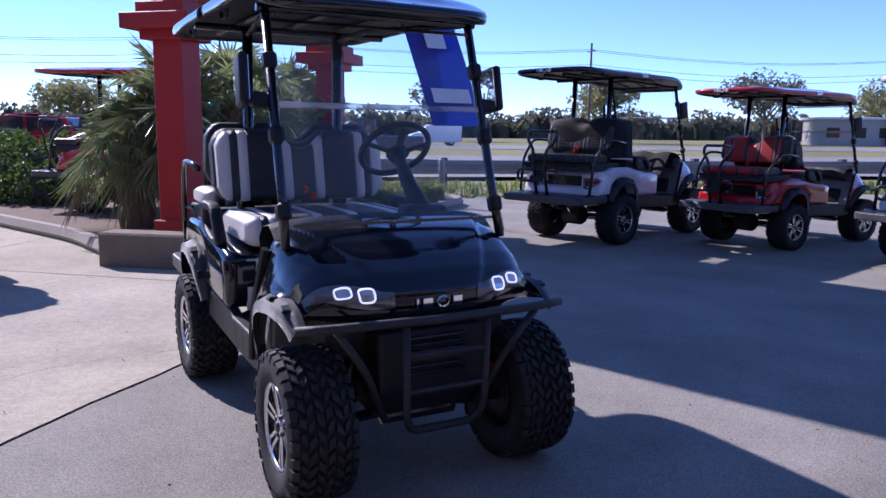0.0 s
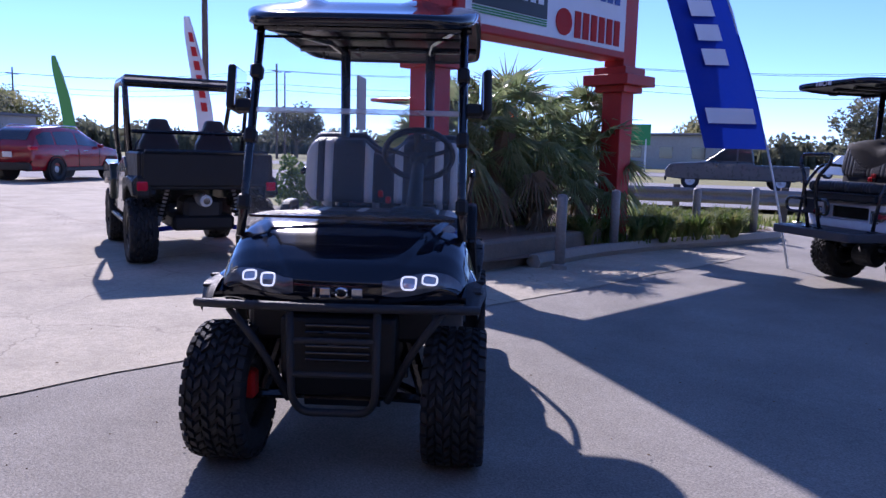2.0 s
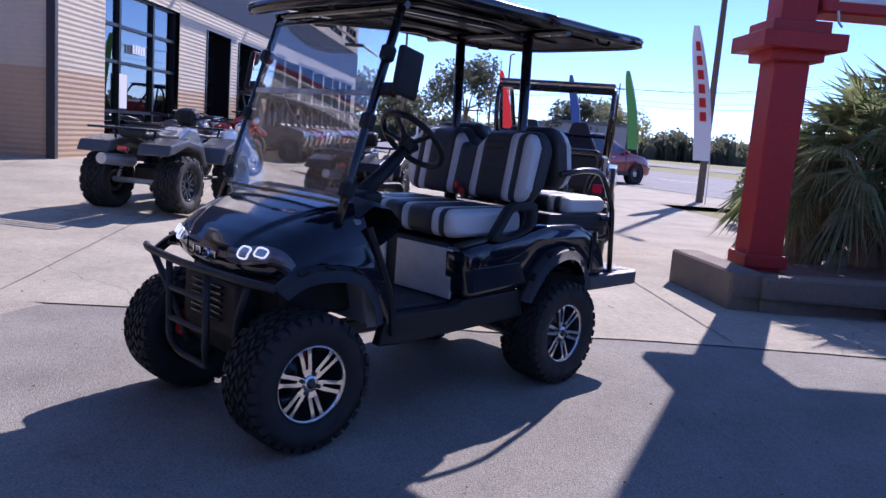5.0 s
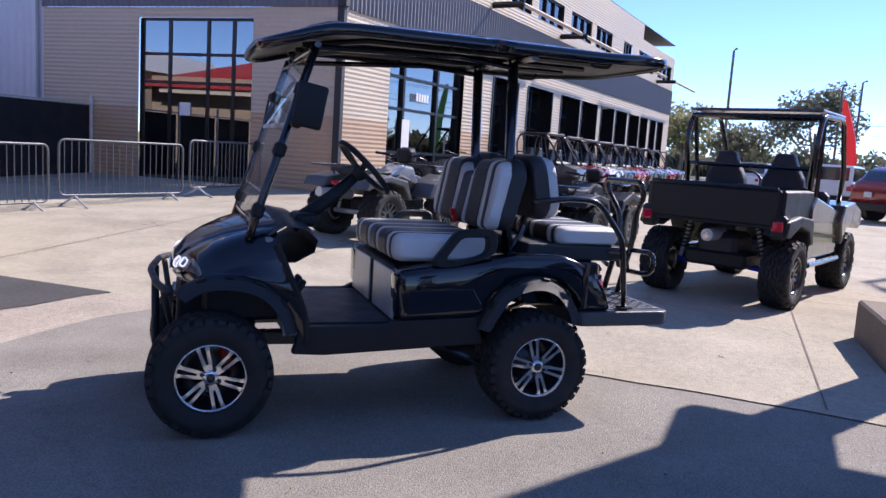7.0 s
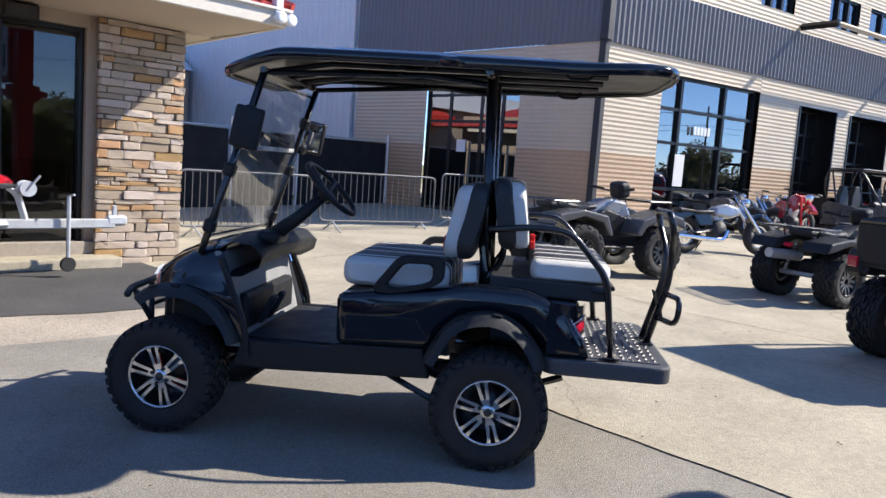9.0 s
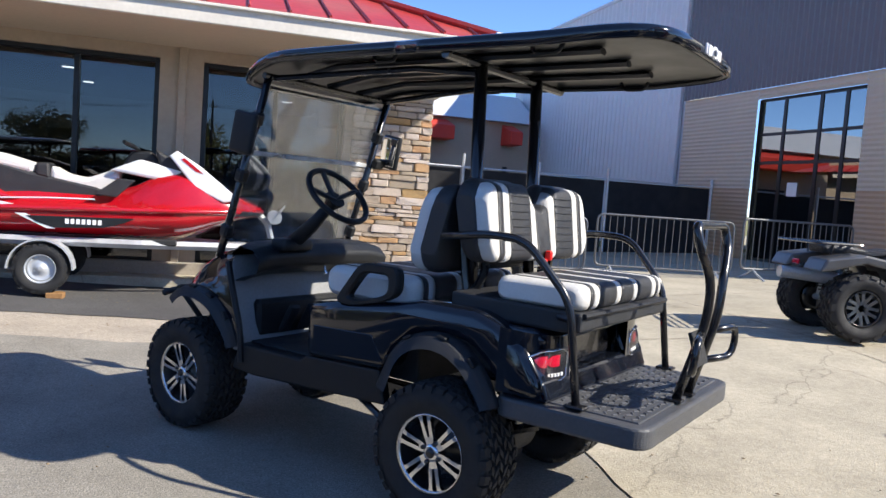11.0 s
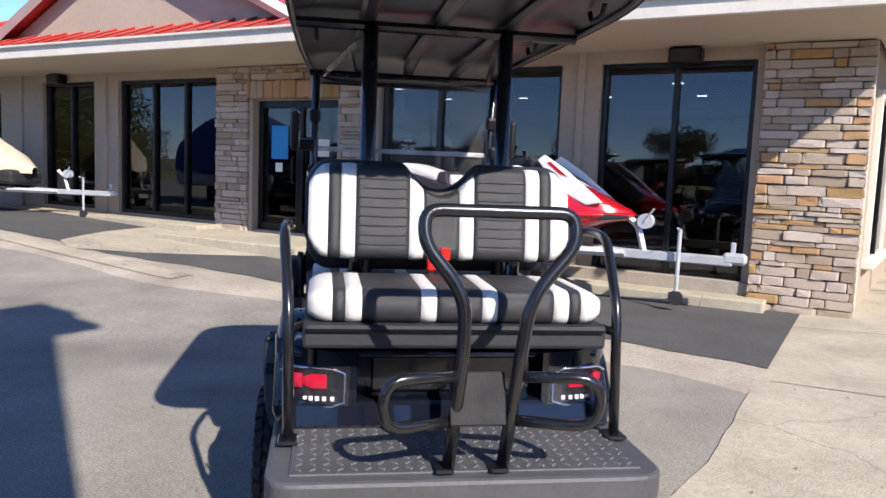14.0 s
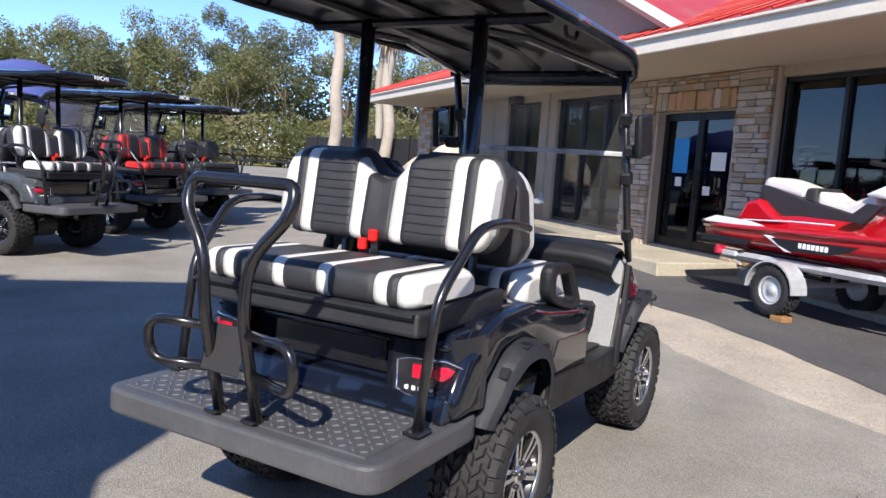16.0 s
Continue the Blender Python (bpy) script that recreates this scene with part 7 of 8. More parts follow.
    part("seat_base", prism([(0.62, 1.02), (0.42, 1.36), (0.54, 1.42), (1.0, 1.30), (1.66, 1.18), (1.84, 1.08), (1.75, 1.0)], -0.20, 0.20, 'xz', 0.04), "dull", seat)
    part("rear_pad", prism([(0.46, 1.36), (0.52, 1.48), (0.72, 1.46), (1.06, 1.37), (1.03, 1.26), (0.7, 1.32)], -0.20, 0.20, 'xz', 0.045), "vinyl_white", seat)
    part("mid_pad", prism([(1.05, 1.25), (1.05, 1.385), (1.18, 1.395), (1.20, 1.22)], -0.205, 0.205, 'xz', 0.03), "dull", seat)
    part("front_pad", prism([(1.18, 1.20), (1.19, 1.375), (1.34, 1.29), (1.54, 1.26), (1.86, 1.40), (1.84, 1.16), (1.68, 1.05), (1.45, 1.09)], -0.19, 0.19, 'xz', 0.045), "vinyl_white", seat)
    part("stern_cowl", prism([(0.20, 0.95), (0.36, 1.20), (0.52, 1.24), (0.72, 1.10), (0.95, 1.0)], -0.30, 0.30, 'xz', 0.05), "red_paint", g, "red cowl under the seat's rear")
    part("handlebar", tube(rounded([(1.92, -0.38, 1.66), (2.02, -0.12, 1.60), (2.02, 0.12, 1.60), (1.92, 0.38, 1.66)], 0.05), 0.016, 6), "plastic", g)
    part("console", prism([(1.85, 1.38), (1.95, 1.58), (2.15, 1.60), (2.35, 1.42)], -0.12, 0.12, 'xz', 0.03), "plastic", g)
    part("nose_hood", prism([(2.2, 1.38), (2.3, 1.48), (2.75, 1.34), (3.10, 1.13), (2.6, 1.15)], -0.14, 0.14, 'xz', 0.04), "white_paint", g)
    part("swim_deck", box((0.0, 0, 0.93), (0.3, 0.9, 0.04), 0.015), "dull", g)
    part("jet_nozzle", tube([(-0.14, 0, 0.72), (0.1, 0, 0.72)], 0.09, 12), "tube", g)
    return g


boat_trailer(pose(2.48, -4.97, hgt(2.5, -4.9) + 0.04, 0, 0, 182))
jet_ski(pose(3.69, -4.95, hgt(2.5, -4.9) - 0.05, 0, 0, 182))
blk = thing("wheel_chock", "small wooden block under the trailer wheel", "block")
part("block", box((2.32, -4.33, hgt(2.3, -4.3) + 0.04), (0.16, 0.14, 0.06), 0.008), "wood", blk)

_TM = pose(12.3, -4.5, 0.30, 0, 0, 203) @ Matrix.Scale(0.88, 4)
boat_trailer(_TM)
cv = thing("covered_jet_ski", "jet ski under a tan canvas cover on a trailer", "jet ski", _TM)
def _cover(u, v):
    x = -1.0 + 2.6 * u
    a = math.pi * v
    h = interp(u, [(0, 0.45), (0.1, 0.62), (0.3, 0.72), (0.42, 0.95), (0.52, 1.12), (0.62, 1.02), (0.8, 0.6), (0.95, 0.3), (1, 0.15)])
    w = interp(u, [(0, 0.45), (0.15, 0.62), (0.6, 0.62), (0.85, 0.45), (1, 0.1)])
    f = 1 + 0.03 * math.sin(u * 23 + v * 5) + 0.02 * math.sin(v * 31)
    return (x, w * math.cos(a) * f, 0.84 + 0.78 * h * math.sin(a) ** 0.7 * f)
part("cover", grid(_cover, 34, 22), "canvas", cv, smooth=True)
part("hull", box((0.3, 0, 0.76), (2.3, 0.96, 0.3), 0.08, seg=2), "tyre", cv)


# ---------- cars ----------
def clip_x(poly, xa, xb):
    """Cuts an outline to the stretch between two x values."""
    for lim, keep in ((xa, 1), (xb, -1)):
        out = []
        for p, q in zip(poly, poly[1:] + poly[:1]):
            ip, iq = (p[0] - lim) * keep >= 0, (q[0] - lim) * keep >= 0
            if ip:
                out.append(p)
            if ip != iq:
                t = (lim - p[0]) / (q[0] - p[0])
                out.append((lim, p[1] + (q[1] - p[1]) * t))
        poly = out
    return poly


def car(name, m, paint, label, side, glassline, L, W, R=0.34, wheels=(0.8, -0.8), category="car"):
    """A parked or passing vehicle; origin under its middle, nose towards +x."""
    g = thing(name, label, category, m)
    part("body", prism(side, -W / 2, W / 2, 'xz', 0.06), paint, g)
    if glassline:
        part("cabin", prism(glassline, -W / 2 + 0.10, W / 2 - 0.10, 'xz', 0.05), paint, g)
        cx = sum(p[0] for p in glassline) / len(glassline)
        z0, z1 = min(p[1] for p in glassline), max(p[1] for p in glassline)
        def inset(k, lift):
            return [(cx + (p[0] - cx) * k, z0 + 0.08 + (p[1] - z0) * lift) for p in glassline]
        for s in (-1, 1):
            for xa, xb in ((-9, cx - 0.15), (cx - 0.07, 9)):
                q = clip_x(inset(0.9, 0.78), xa, xb)
                part("side_window", prism(q, s * (W / 2 - 0.115), s * (W / 2 - 0.088), 'xz', 0.004), "lens_dark", g, "dark side window")
        part("windscreen", prism([(cx + (p[0] - cx) * 1.012, z0 + 0.1 + (p[1] - z0) * 0.76) for p in glassline], -W / 2 + 0.24, W / 2 - 0.24, 'xz', 0.01), "lens_dark", g, "dark windscreen")
        part("roof_panel", box((cx - 0.1, 0, z1 + 0.012), (0.6 * (glassline[-1][0] - glassline[0][0]), W - 0.34, 0.03), 0.012), paint, g)
    for x in wheels:
        for s in (-1, 1):
            wheel(g, x, s * (W / 2 - 0.12), s, R, 0.22, R * 0.62, 40, "steel")
    for s in (-1, 1):
        part("headlight", box((L / 2 - 0.06, s * (W / 2 - 0.28), 0.75), (0.12, 0.32, 0.14), 0.04), "lens_clear", g)
        part("tail_light", box((-L / 2 + 0.04, s * (W / 2 - 0.18), 0.9), (0.1, 0.2, 0.2), 0.03), "lens_red", g)
        part("door_seam", box((0.1, s * (W / 2 + 0.001), 0.75), (0.012, 0.008, 0.6)), "tyre", g)
        part("side_mirror", box((0.75, s * (W / 2 + 0.08), 1.08), (0.12, 0.16, 0.13), 0.03), paint, g)
    part("bumper", box((L / 2 - 0.02, 0, 0.45), (0.1, W - 0.1, 0.2), 0.04), "plastic", g)
    part("bumper", box((-L / 2 + 0.02, 0, 0.48), (0.1, W - 0.1, 0.2), 0.04), "plastic", g)
    return g


def crossover(m, paint, label):
    """A rounded five-door sport utility car; origin under its middle, nose towards +x."""
    g = thing("sport_utility_car", label, "car", m)
    top = [(-2.34, 0.62), (-2.30, 0.98), (-2.16, 1.16), (-1.95, 1.50), (-1.70, 1.63), (-0.7, 1.69), (0.05, 1.63), (0.35, 1.52), (1.05, 1.10),
           (1.9, 0.98), (2.2, 0.84), (2.32, 0.60)]
    belt = 1.06
    def width(x):
        return 0.93 * (1 - 0.16 * abs(x / 2.34) ** 5)
    def section(x):
        zt, w = interp(x, top), width(x)
        b = min(belt, zt - 0.03)
        k = smooth01((zt - b - 0.05) / 0.4)
        return [(w * 0.80, 0.30), (w * 0.96, 0.36), (w, 0.62), (w * 0.985, b - 0.10), (w * 0.955, b), (w * (0.93 - 0.17 * k), max(b + 0.008, zt - 0.10 * k)),
                (w * (0.86 - 0.18 * k), zt - 0.012 * k), (w * 0.4, zt + 0.012), (0.0, zt + 0.018)]
    def skin(u, v):
        x = -2.34 + 4.66 * u
        sec = section(x)
        sec = [(-y, z) for y, z in sec] + [(y, z) for y, z in reversed(sec[:-1])]
        f = v * (len(sec) - 1)
        i = min(int(f), len(sec) - 2)
        (ya, za), (yb, zb) = sec[i], sec[i + 1]
        return (x, ya + (yb - ya) * (f - i), za + (zb - za) * (f - i))
    bm = grid(skin, 56, 32)
    bmesh.ops.holes_fill(bm, edges=[e for e in bm.edges if e.is_boundary], sides=0)
    part("body", bm, paint, g, smooth=True)
    for s in (-1, 1):
        def flank(x, h):
            sec = section(x)
            (ya, za), (yb, zb) = sec[4], sec[5]
            return (x, s * (ya + (yb - ya) * h + 0.006), za + (zb - za) * h)
        for xa, xb in ((-1.98, -1.36), (-1.28, -0.34), (-0.26, 0.72)):
            part("side_window", grid(lambda u, v, xa=xa, xb=xb: flank(xa + (xb - xa) * u, 0.10 + 0.80 * v), 10, 4), "lens_dark", g, "dark side window", smooth=True)
        for x in (-1.35, 1.36):
            arch = holder("wheel_arch", g)
            part("lining", lathe([(0.02, s * 0.70), (0.395, s * 0.70), (0.395, s * 0.938), (0.43, s * 0.945), (0.43, s * 0.90)], 24, 'y', (x, 0, 0.36)), "plastic", arch)
            wheel(g, x, s * 0.84, s, 0.36, 0.23, 0.25, 40, "steel")
        part("sill", box((0, s * 0.90, 0.36), (2.1, 0.07, 0.13), 0.02), "dull", g)
        part("headlight", box((2.08, s * 0.66, 0.80), (0.3, 0.3, 0.12), 0.05, (0, 14, -s * 24), seg=2), "lens_clear", g)
        part("tail_light", box((-2.18, s * 0.74, 1.0), (0.22, 0.24, 0.14), 0.04, (0, 0, s * 16), seg=2), "lens_red", g)
        part("side_mirror", box((0.72, s * 1.0, 1.10), (0.13, 0.17, 0.13), 0.04, seg=2), paint, g)
        part("roof_rail", tube([(-1.6, s * 0.60, 1.66), (-1.4, s * 0.60, 1.72), (0.0, s * 0.60, 1.70), (0.12, s * 0.60, 1.64)], 0.018, 6), "chrome", g)
        for x in (-0.30, 0.76):
            part("door_seam", box((x, s * (width(x) - 0.002), 0.72), (0.012, 0.010, 0.58)), "tyre", g)
        for x in (-0.9, 0.05):
            part("door_handle", box((x, s * (width(x) * 0.99), 0.94), (0.2, 0.03, 0.03), 0.008), "chrome", g)
    def glazing(xa, xb, w):
        def at_uv(u, v):
            x = xa + (xb - xa) * u
            return (x - 0.006, (2 * v - 1) * w * width(x), interp(x, top) + 0.024)
        return grid(at_uv, 8, 6)
    part("windscreen", glazing(0.42, 1.0, 0.62), "lens_dark", g, "dark windscreen", smooth=True)
    part("rear_window", glazing(-2.13, -1.80, 0.60), "lens_dark", g, "dark rear window", smooth=True)
    part("bumper", box((2.26, 0, 0.42), (0.16, 1.5, 0.2), 0.06, seg=2), "dull", g)
    part("bumper", box((-2.30, 0, 0.45), (0.14, 1.55, 0.24), 0.05, seg=2), "dull", g)
    part("grille", box((2.31, 0, 0.70), (0.05, 0.9, 0.18), 0.02), "plastic", g)
    part("number_plate", box((-2.345, 0, 0.80), (0.02, 0.32, 0.16), 0.005), "bar_white", g)
    return g


SUVB = [(-2.3, 0.4), (-2.32, 1.05), (-2.2, 1.12), (0.95, 1.12), (2.05, 0.98), (2.28, 0.75), (2.3, 0.4), (1.85, 0.3), (-1.85, 0.3)]
SUVG = [(-2.22, 1.1), (-1.95, 1.62), (-0.2, 1.70), (0.35, 1.62), (1.15, 1.1)]
TRUB = [(-2.85, 0.55), (-2.85, 1.08), (-0.75, 1.08), (-0.7, 1.2), (1.2, 1.2), (2.65, 1.08), (2.85, 0.85), (2.85, 0.5), (2.2, 0.42), (-2.3, 0.42)]
TRUG = [(-0.72, 1.15), (-0.62, 1.80), (0.35, 1.84), (1.25, 1.18)]
JEEPB = [(-1.9, 0.5), (-1.92, 1.15), (0.75, 1.15), (0.8, 1.2), (1.95, 1.15), (2.0, 0.6), (1.5, 0.45), (-1.5, 0.45)]
JEEPG = [(-1.9, 1.12), (-1.88, 1.85), (0.5, 1.85), (0.78, 1.15)]
VANB = [(-2.3, 0.35), (-2.35, 1.75), (-2.25, 1.85), (0.7, 1.85), (1.45, 1.15), (2.2, 0.98), (2.32, 0.5), (1.9, 0.3), (-1.9, 0.3)]
VANG = [(0.2, 1.2), (0.25, 1.75), (0.68, 1.77), (1.35, 1.18)]
crossover(pose(-25.1, 9.05, 0.03, 0, 0, 120) @ Matrix.Scale(1.08, 4), "maroon_paint", "dark red sport utility car parked on the concrete")
car("jeep", pose(-34, 7.6, 0.03, 0, 0, 160), "white_paint", "white boxy off-road car", JEEPB, JEEPG, 4.0, 1.8, 0.39, (1.25, -1.25))
car("pickup_truck", pose(-44, 4.5, 0.03, 0, 0, 165), "white_paint", "white pickup truck parked far off", TRUB, TRUG, 5.7, 1.95, 0.38, (1.8, -1.8))
car("pickup_truck", pose(-52, 11.0, 0.03, 0, 0, 180), "silver_paint", "silver pickup truck parked far off", TRUB, TRUG, 5.7, 1.95, 0.38, (1.8, -1.8))
car("pickup_truck", pose(-8.9, 30.5, 0.03, 0, 0, 203), "grey_paint", "dark grey pickup truck on the highway", TRUB, TRUG, 5.7, 1.95, 0.38, (1.8, -1.8))
car("delivery_van", pose(-11.8, 64.0, 0.03, 0, 0, 200), "white_paint", "white delivery van on the far lanes", VANB, VANG, 4.7, 1.85, 0.33, (1.45, -1.4))
car("hatchback", pose(-16.6, 18.2, 0.02, 0, 0, 190), "red_paint", "red car behind the hedge", SUVB, SUVG, 4.6, 1.85, 0.36, (1.4, -1.4))


# ---------- plants ----------
rng = random.Random(7)


def leaf_cloud(pts, size, n_rng, flat=0.3):
    """Small bent leaf cards at given points, as raw faces."""
    vs, fs = [], []
    for p in pts:
        a, b = n_rng.uniform(0, 2 * math.pi), n_rng.uniform(-1.2, 1.2)
        d = Vector((math.cos(a) * math.cos(b), math.sin(a) * math.cos(b), math.sin(b)))
        u = d.orthogonal().normalized()
        u = (Matrix.Rotation(n_rng.uniform(0, 6.28), 3, d) @ u)
        w = d.cross(u)
        s = size * n_rng.uniform(0.6, 1.4)
        i = len(vs)
        vs += [p - u * s * 0.5, p + w * s * 0.32 + d * s * 0.1, p + u * s * 0.5, p - w * s * 0.32 + d * s * 0.1]
        fs.append((i, i + 1, i + 2, i + 3))
    return vs, fs


def raw(name, vs, fs, mat, parent=None, label="", kind=""):
    me = bpy.data.meshes.new(name)
    me.from_pydata([tuple(v) for v in vs], [], fs)
    me.materials.append(M[mat])
    ob = new(name, me)
    if parent is not None:
        ob.parent = parent
    return tagged(ob, label, kind=kind)


def fan_palm(x, y, heads, label, R=0.85, seed=1, fans=36):
    """A clump of fan palm: rough stems, each with a head of pleated fans on long stalks."""
    r = random.Random(seed)
    g = thing("fan_palm", label, "palm", pose(x, y, 0.12), "palms in the planted island")
    down = Vector((0, 0, -1))
    for (hx, hy, hz) in heads:
        rough = [0.15 + 0.03 * math.sin(i * 2.1) for i in range(7)]
        part("stem", tube([(hx * (0.3 + 0.7 * i / 6), hy * (0.3 + 0.7 * i / 6), hz * i / 6) for i in range(7)], rough, 9), "thatch", g)
        vs, fs, sv, sf, dv, df = [], [], [], [], [], []
        o = Vector((hx, hy, hz))
        for k in range(fans):
            f = k / fans
            az = k * 2.399 + r.uniform(-0.35, 0.35)
            el = 1.4 - 2.05 * f + r.uniform(-0.15, 0.15)
            d = Vector((math.cos(az) * math.cos(el), math.sin(az) * math.cos(el), math.sin(el)))
            c = o + d * R * r.uniform(0.45, 0.8) + down * 0.12 * f
            side = d.cross(Vector((0, 0, 1)))
            side = side.normalized() if side.length > 0.05 else Vector((1, 0, 0))
            side = Matrix.Rotation(r.uniform(-0.6, 0.6), 3, d) @ side
            up = side.cross(d).normalized()
            i = len(sv)
            sv += [o + side * 0.014, o - side * 0.014, c - side * 0.008, c + side * 0.008]
            sf.append((i, i + 1, i + 2, i + 3))
            size = R * r.uniform(0.44, 0.66)
            droop = 0.16 + 0.34 * f + r.uniform(0, 0.16)
            # pleated blade: ridges and valleys share their inner half, the tips hang free
            m, span = 19, r.uniform(1.4, 1.8)
            old = f > 0.9 and r.random() < 0.6
            tv, tf = (dv, df) if old else (vs, fs)
            rays = []
            for j in range(2 * m + 1):
                t = -span + span * j / m
                b = (d * math.cos(t) + side * math.sin(t)).normalized()
                lift = 0.018 if j % 2 else -0.012
                ln = size * (0.70 + 0.30 * math.cos(t * 0.8)) * r.uniform(0.94, 1.05)
                rays.append((b, lift, ln))
            i0 = len(tv)
            tv.append(c)
            for b, lift, ln in rays:
                q = c + b * ln * 0.34 + up * (lift + 0.05) + down * droop * ln * 0.22
                tv.append(q)
            for j in range(2 * m):
                tf.append((i0, i0 + 1 + j, i0 + 2 + j))
            for j in range(1, 2 * m, 2):
                b, lift, ln = rays[j]
                tip = c + b * ln * r.uniform(0.92, 1.12) + down * droop * ln * r.uniform(0.8, 2.0)
                tv.append(tip)
                n = len(tv) - 1
                tf.append((i0 + j, i0 + 1 + j, n))
                tf.append((i0 + 1 + j, i0 + 2 + j, n))
        raw("leaf_fan", vs, fs, "fanleaf", g)
        raw("stalk", sv, sf, "fanleaf", g)
        if dv:
            raw("dead_fan", dv, df, "thatch", g, "dry brown hanging fans", "stuff")
    return g


fan_palm(-3.75, 5.6, [(0.15, -0.35, 1.2), (0.4, 0.25, 1.5), (-0.35, 0.2, 1.35)], "bushy fan palm with drooping pleated leaves", 0.98, 3)
fan_palm(-3.45, 6.75, [(0.1, 0.1, 1.25), (0.35, -0.35, 0.85)], "leaning fan palm with a rough brown stem", 0.8, 11, 32)
fan_palm(-3.35, 7.9, [(0.0, 0.0, 1.55), (0.3, -0.3, 1.05)], "fan palm with a short stem by the sign post", 0.85, 5)
fan_palm(-4.35, 5.1, [(0.0, -0.1, 0.9), (0.2, 0.15, 1.25)], "bushy fan palm in the mulch", 0.75, 8)


def bush(name, c, s, n, mat, label, category, size=0.09, seed=2, group=""):
    r = random.Random(seed)
    g = thing(name, label, category, pose(*c), group)
    pts = []
    while len(pts) < n:
        p = Vector((r.uniform(-1, 1), r.uniform(-1, 1), r.uniform(0, 1)))
        k = (abs(p.x) ** 3 + abs(p.y) ** 3 + p.z ** 3) ** (1 / 3)
        if 0.55 < k < 1.0 + 0.12 * math.sin(p.x * 9 + p.y * 7):
            pts.append(Vector((p.x * s[0], p.y * s[1], p.z * s[2])))
    vs, fs = leaf_cloud(pts, size, r)
    raw("foliage", vs, fs, mat, g)
    core = bmesh.new()
    bmesh.ops.create_icosphere(core, subdivisions=2, radius=1)
    for v in core.verts:
        v.co = Vector((v.co.x * s[0] * 0.72, v.co.y * s[1] * 0.72, max(0.0, v.co.z) * s[2] * 0.74))
    part("twig_core", core, "bark", g)
    return g


def tuft(c, w, h, n, label, seed, group):
    """A spiky clump: long arching blades from a few crowns."""
    r = random.Random(seed)
    g = thing("border_plant", label, "plant", pose(*c), group)
    vs, fs = [], []
    crowns = [(r.uniform(-w, w) * 0.7, r.uniform(-w, w) * 0.7) for _ in range(6)]
    for k in range(n):
        cx, cy = crowns[k % 6]
        a, out = r.uniform(0, 6.283), r.uniform(0.1, 0.5) * w
        d = Vector((math.cos(a), math.sin(a), 0))
        side = Vector((-d.y, d.x, 0)) * r.uniform(0.006, 0.012)
        ln = h * r.uniform(0.65, 1.15)
        p = Vector((cx, cy, 0)) + d * 0.03
        i = len(vs)
        for t, wd in ((0.0, 1.0), (0.4, 1.0), (0.75, 0.7)):
            q = p + d * out * 1.6 * t * t + Vector((0, 0, ln * (1.25 * t - 0.42 * t * t)))
            vs += [q - side * wd, q + side * wd]
        vs.append(p + d * out * 1.9 + Vector((0, 0, ln * r.uniform(0.55, 0.85))))
        fs += [(i, i + 1, i + 3, i + 2), (i + 2, i + 3, i + 5, i + 4), (i + 4, i + 5, i + 6)]
    raw("foliage", vs, fs, "grass", g)
    return g


bush("hedge", (-9.3, 8.6, 0.1), (1.9, 1.3, 1.2), 7500, "hedge", "dense dark green clipped hedge", "hedge", 0.1, 4)
bush("hedge", (-7.6, 7.6, 0.1), (0.7, 0.6, 0.75), 1500, "hedge", "small dark green shrub", "shrub", 0.09, 6)
for i, (x, y, w) in enumerate(((-1.95, 7.3, 0.45), (-1.75, 8.3, 0.5), (-1.6, 9.3, 0.5), (-2.4, 6.4, 0.4), (-2.2, 8.9, 0.5), (-2.9, 9.6, 0.6), (-1.7, 10.2, 0.45))):
    tuft((x, y, 0.12), w, 0.48, 620, "low bright green spiky border plant", 20 + i, "border plants in the island")

for i, (x, y, w, h) in enumerate(((21.6, -4.5, 0.9, 0.75), (22.9, -4.6, 0.8, 0.6), (20.7, -4.7, 0.6, 0.5))):
    tuft((x, y, 0.18), w, h * 1.15, 900, "tufted green plant at the palms' foot", 50 + i, "tufts round the palms")

# grass blades on the verge and in the island
_r = random.Random(11)
_vs, _fs = [], []
for k in range(9000):
    if k < 4200:
        x, y = _r.uniform(-4.2, -1.35), _r.uniform(6.2, 11.0)
        if x > -2.1 + 0.3 * (y - 6):
            continue
        h, z = _r.uniform(0.08, 0.2), 0.12
    else:
        x = _r.uniform(-9, 26)
        y = rail_y(x) + _r.uniform(-2.2, 2.0)
        h, z = _r.uniform(0.1, 0.26), -0.05
    a = _r.uniform(0, 6.28)
    w = Vector((math.cos(a), math.sin(a), 0)) * (0.012 if k < 4200 else 0.035)
    t = Vector((_r.uniform(-0.06, 0.06), _r.uniform(-0.06, 0.06), h))
    p = Vector((x, y, z))
    i = len(_vs)
    _vs += [p - w, p + w, p + t]
    _fs.append((i, i + 1, i + 2))
tagged(raw("grass", _vs, _fs, "grass"), "green and straw-coloured grass blades on the verge", "grass", kind="stuff")


def tree(x, y, h, spread, n, mat, label, seed, size=0.4, trunk=0.2, bare=0.35, group=""):
    r = random.Random(seed)
    g = thing("tree", label, "tree", pose(x, y, -0.05), group)
    part("trunk", tube([(0, 0, 0), (0.1 * r.uniform(-1, 1), 0.1, h * 0.25), (0.2 * r.uniform(-1, 1), 0, h * 0.55)], [trunk, trunk * 0.75, trunk * 0.4], 8), "bark", g)
    ends = []
    for k in range(7):
        a = k * 0.9 + r.uniform(-0.3, 0.3)
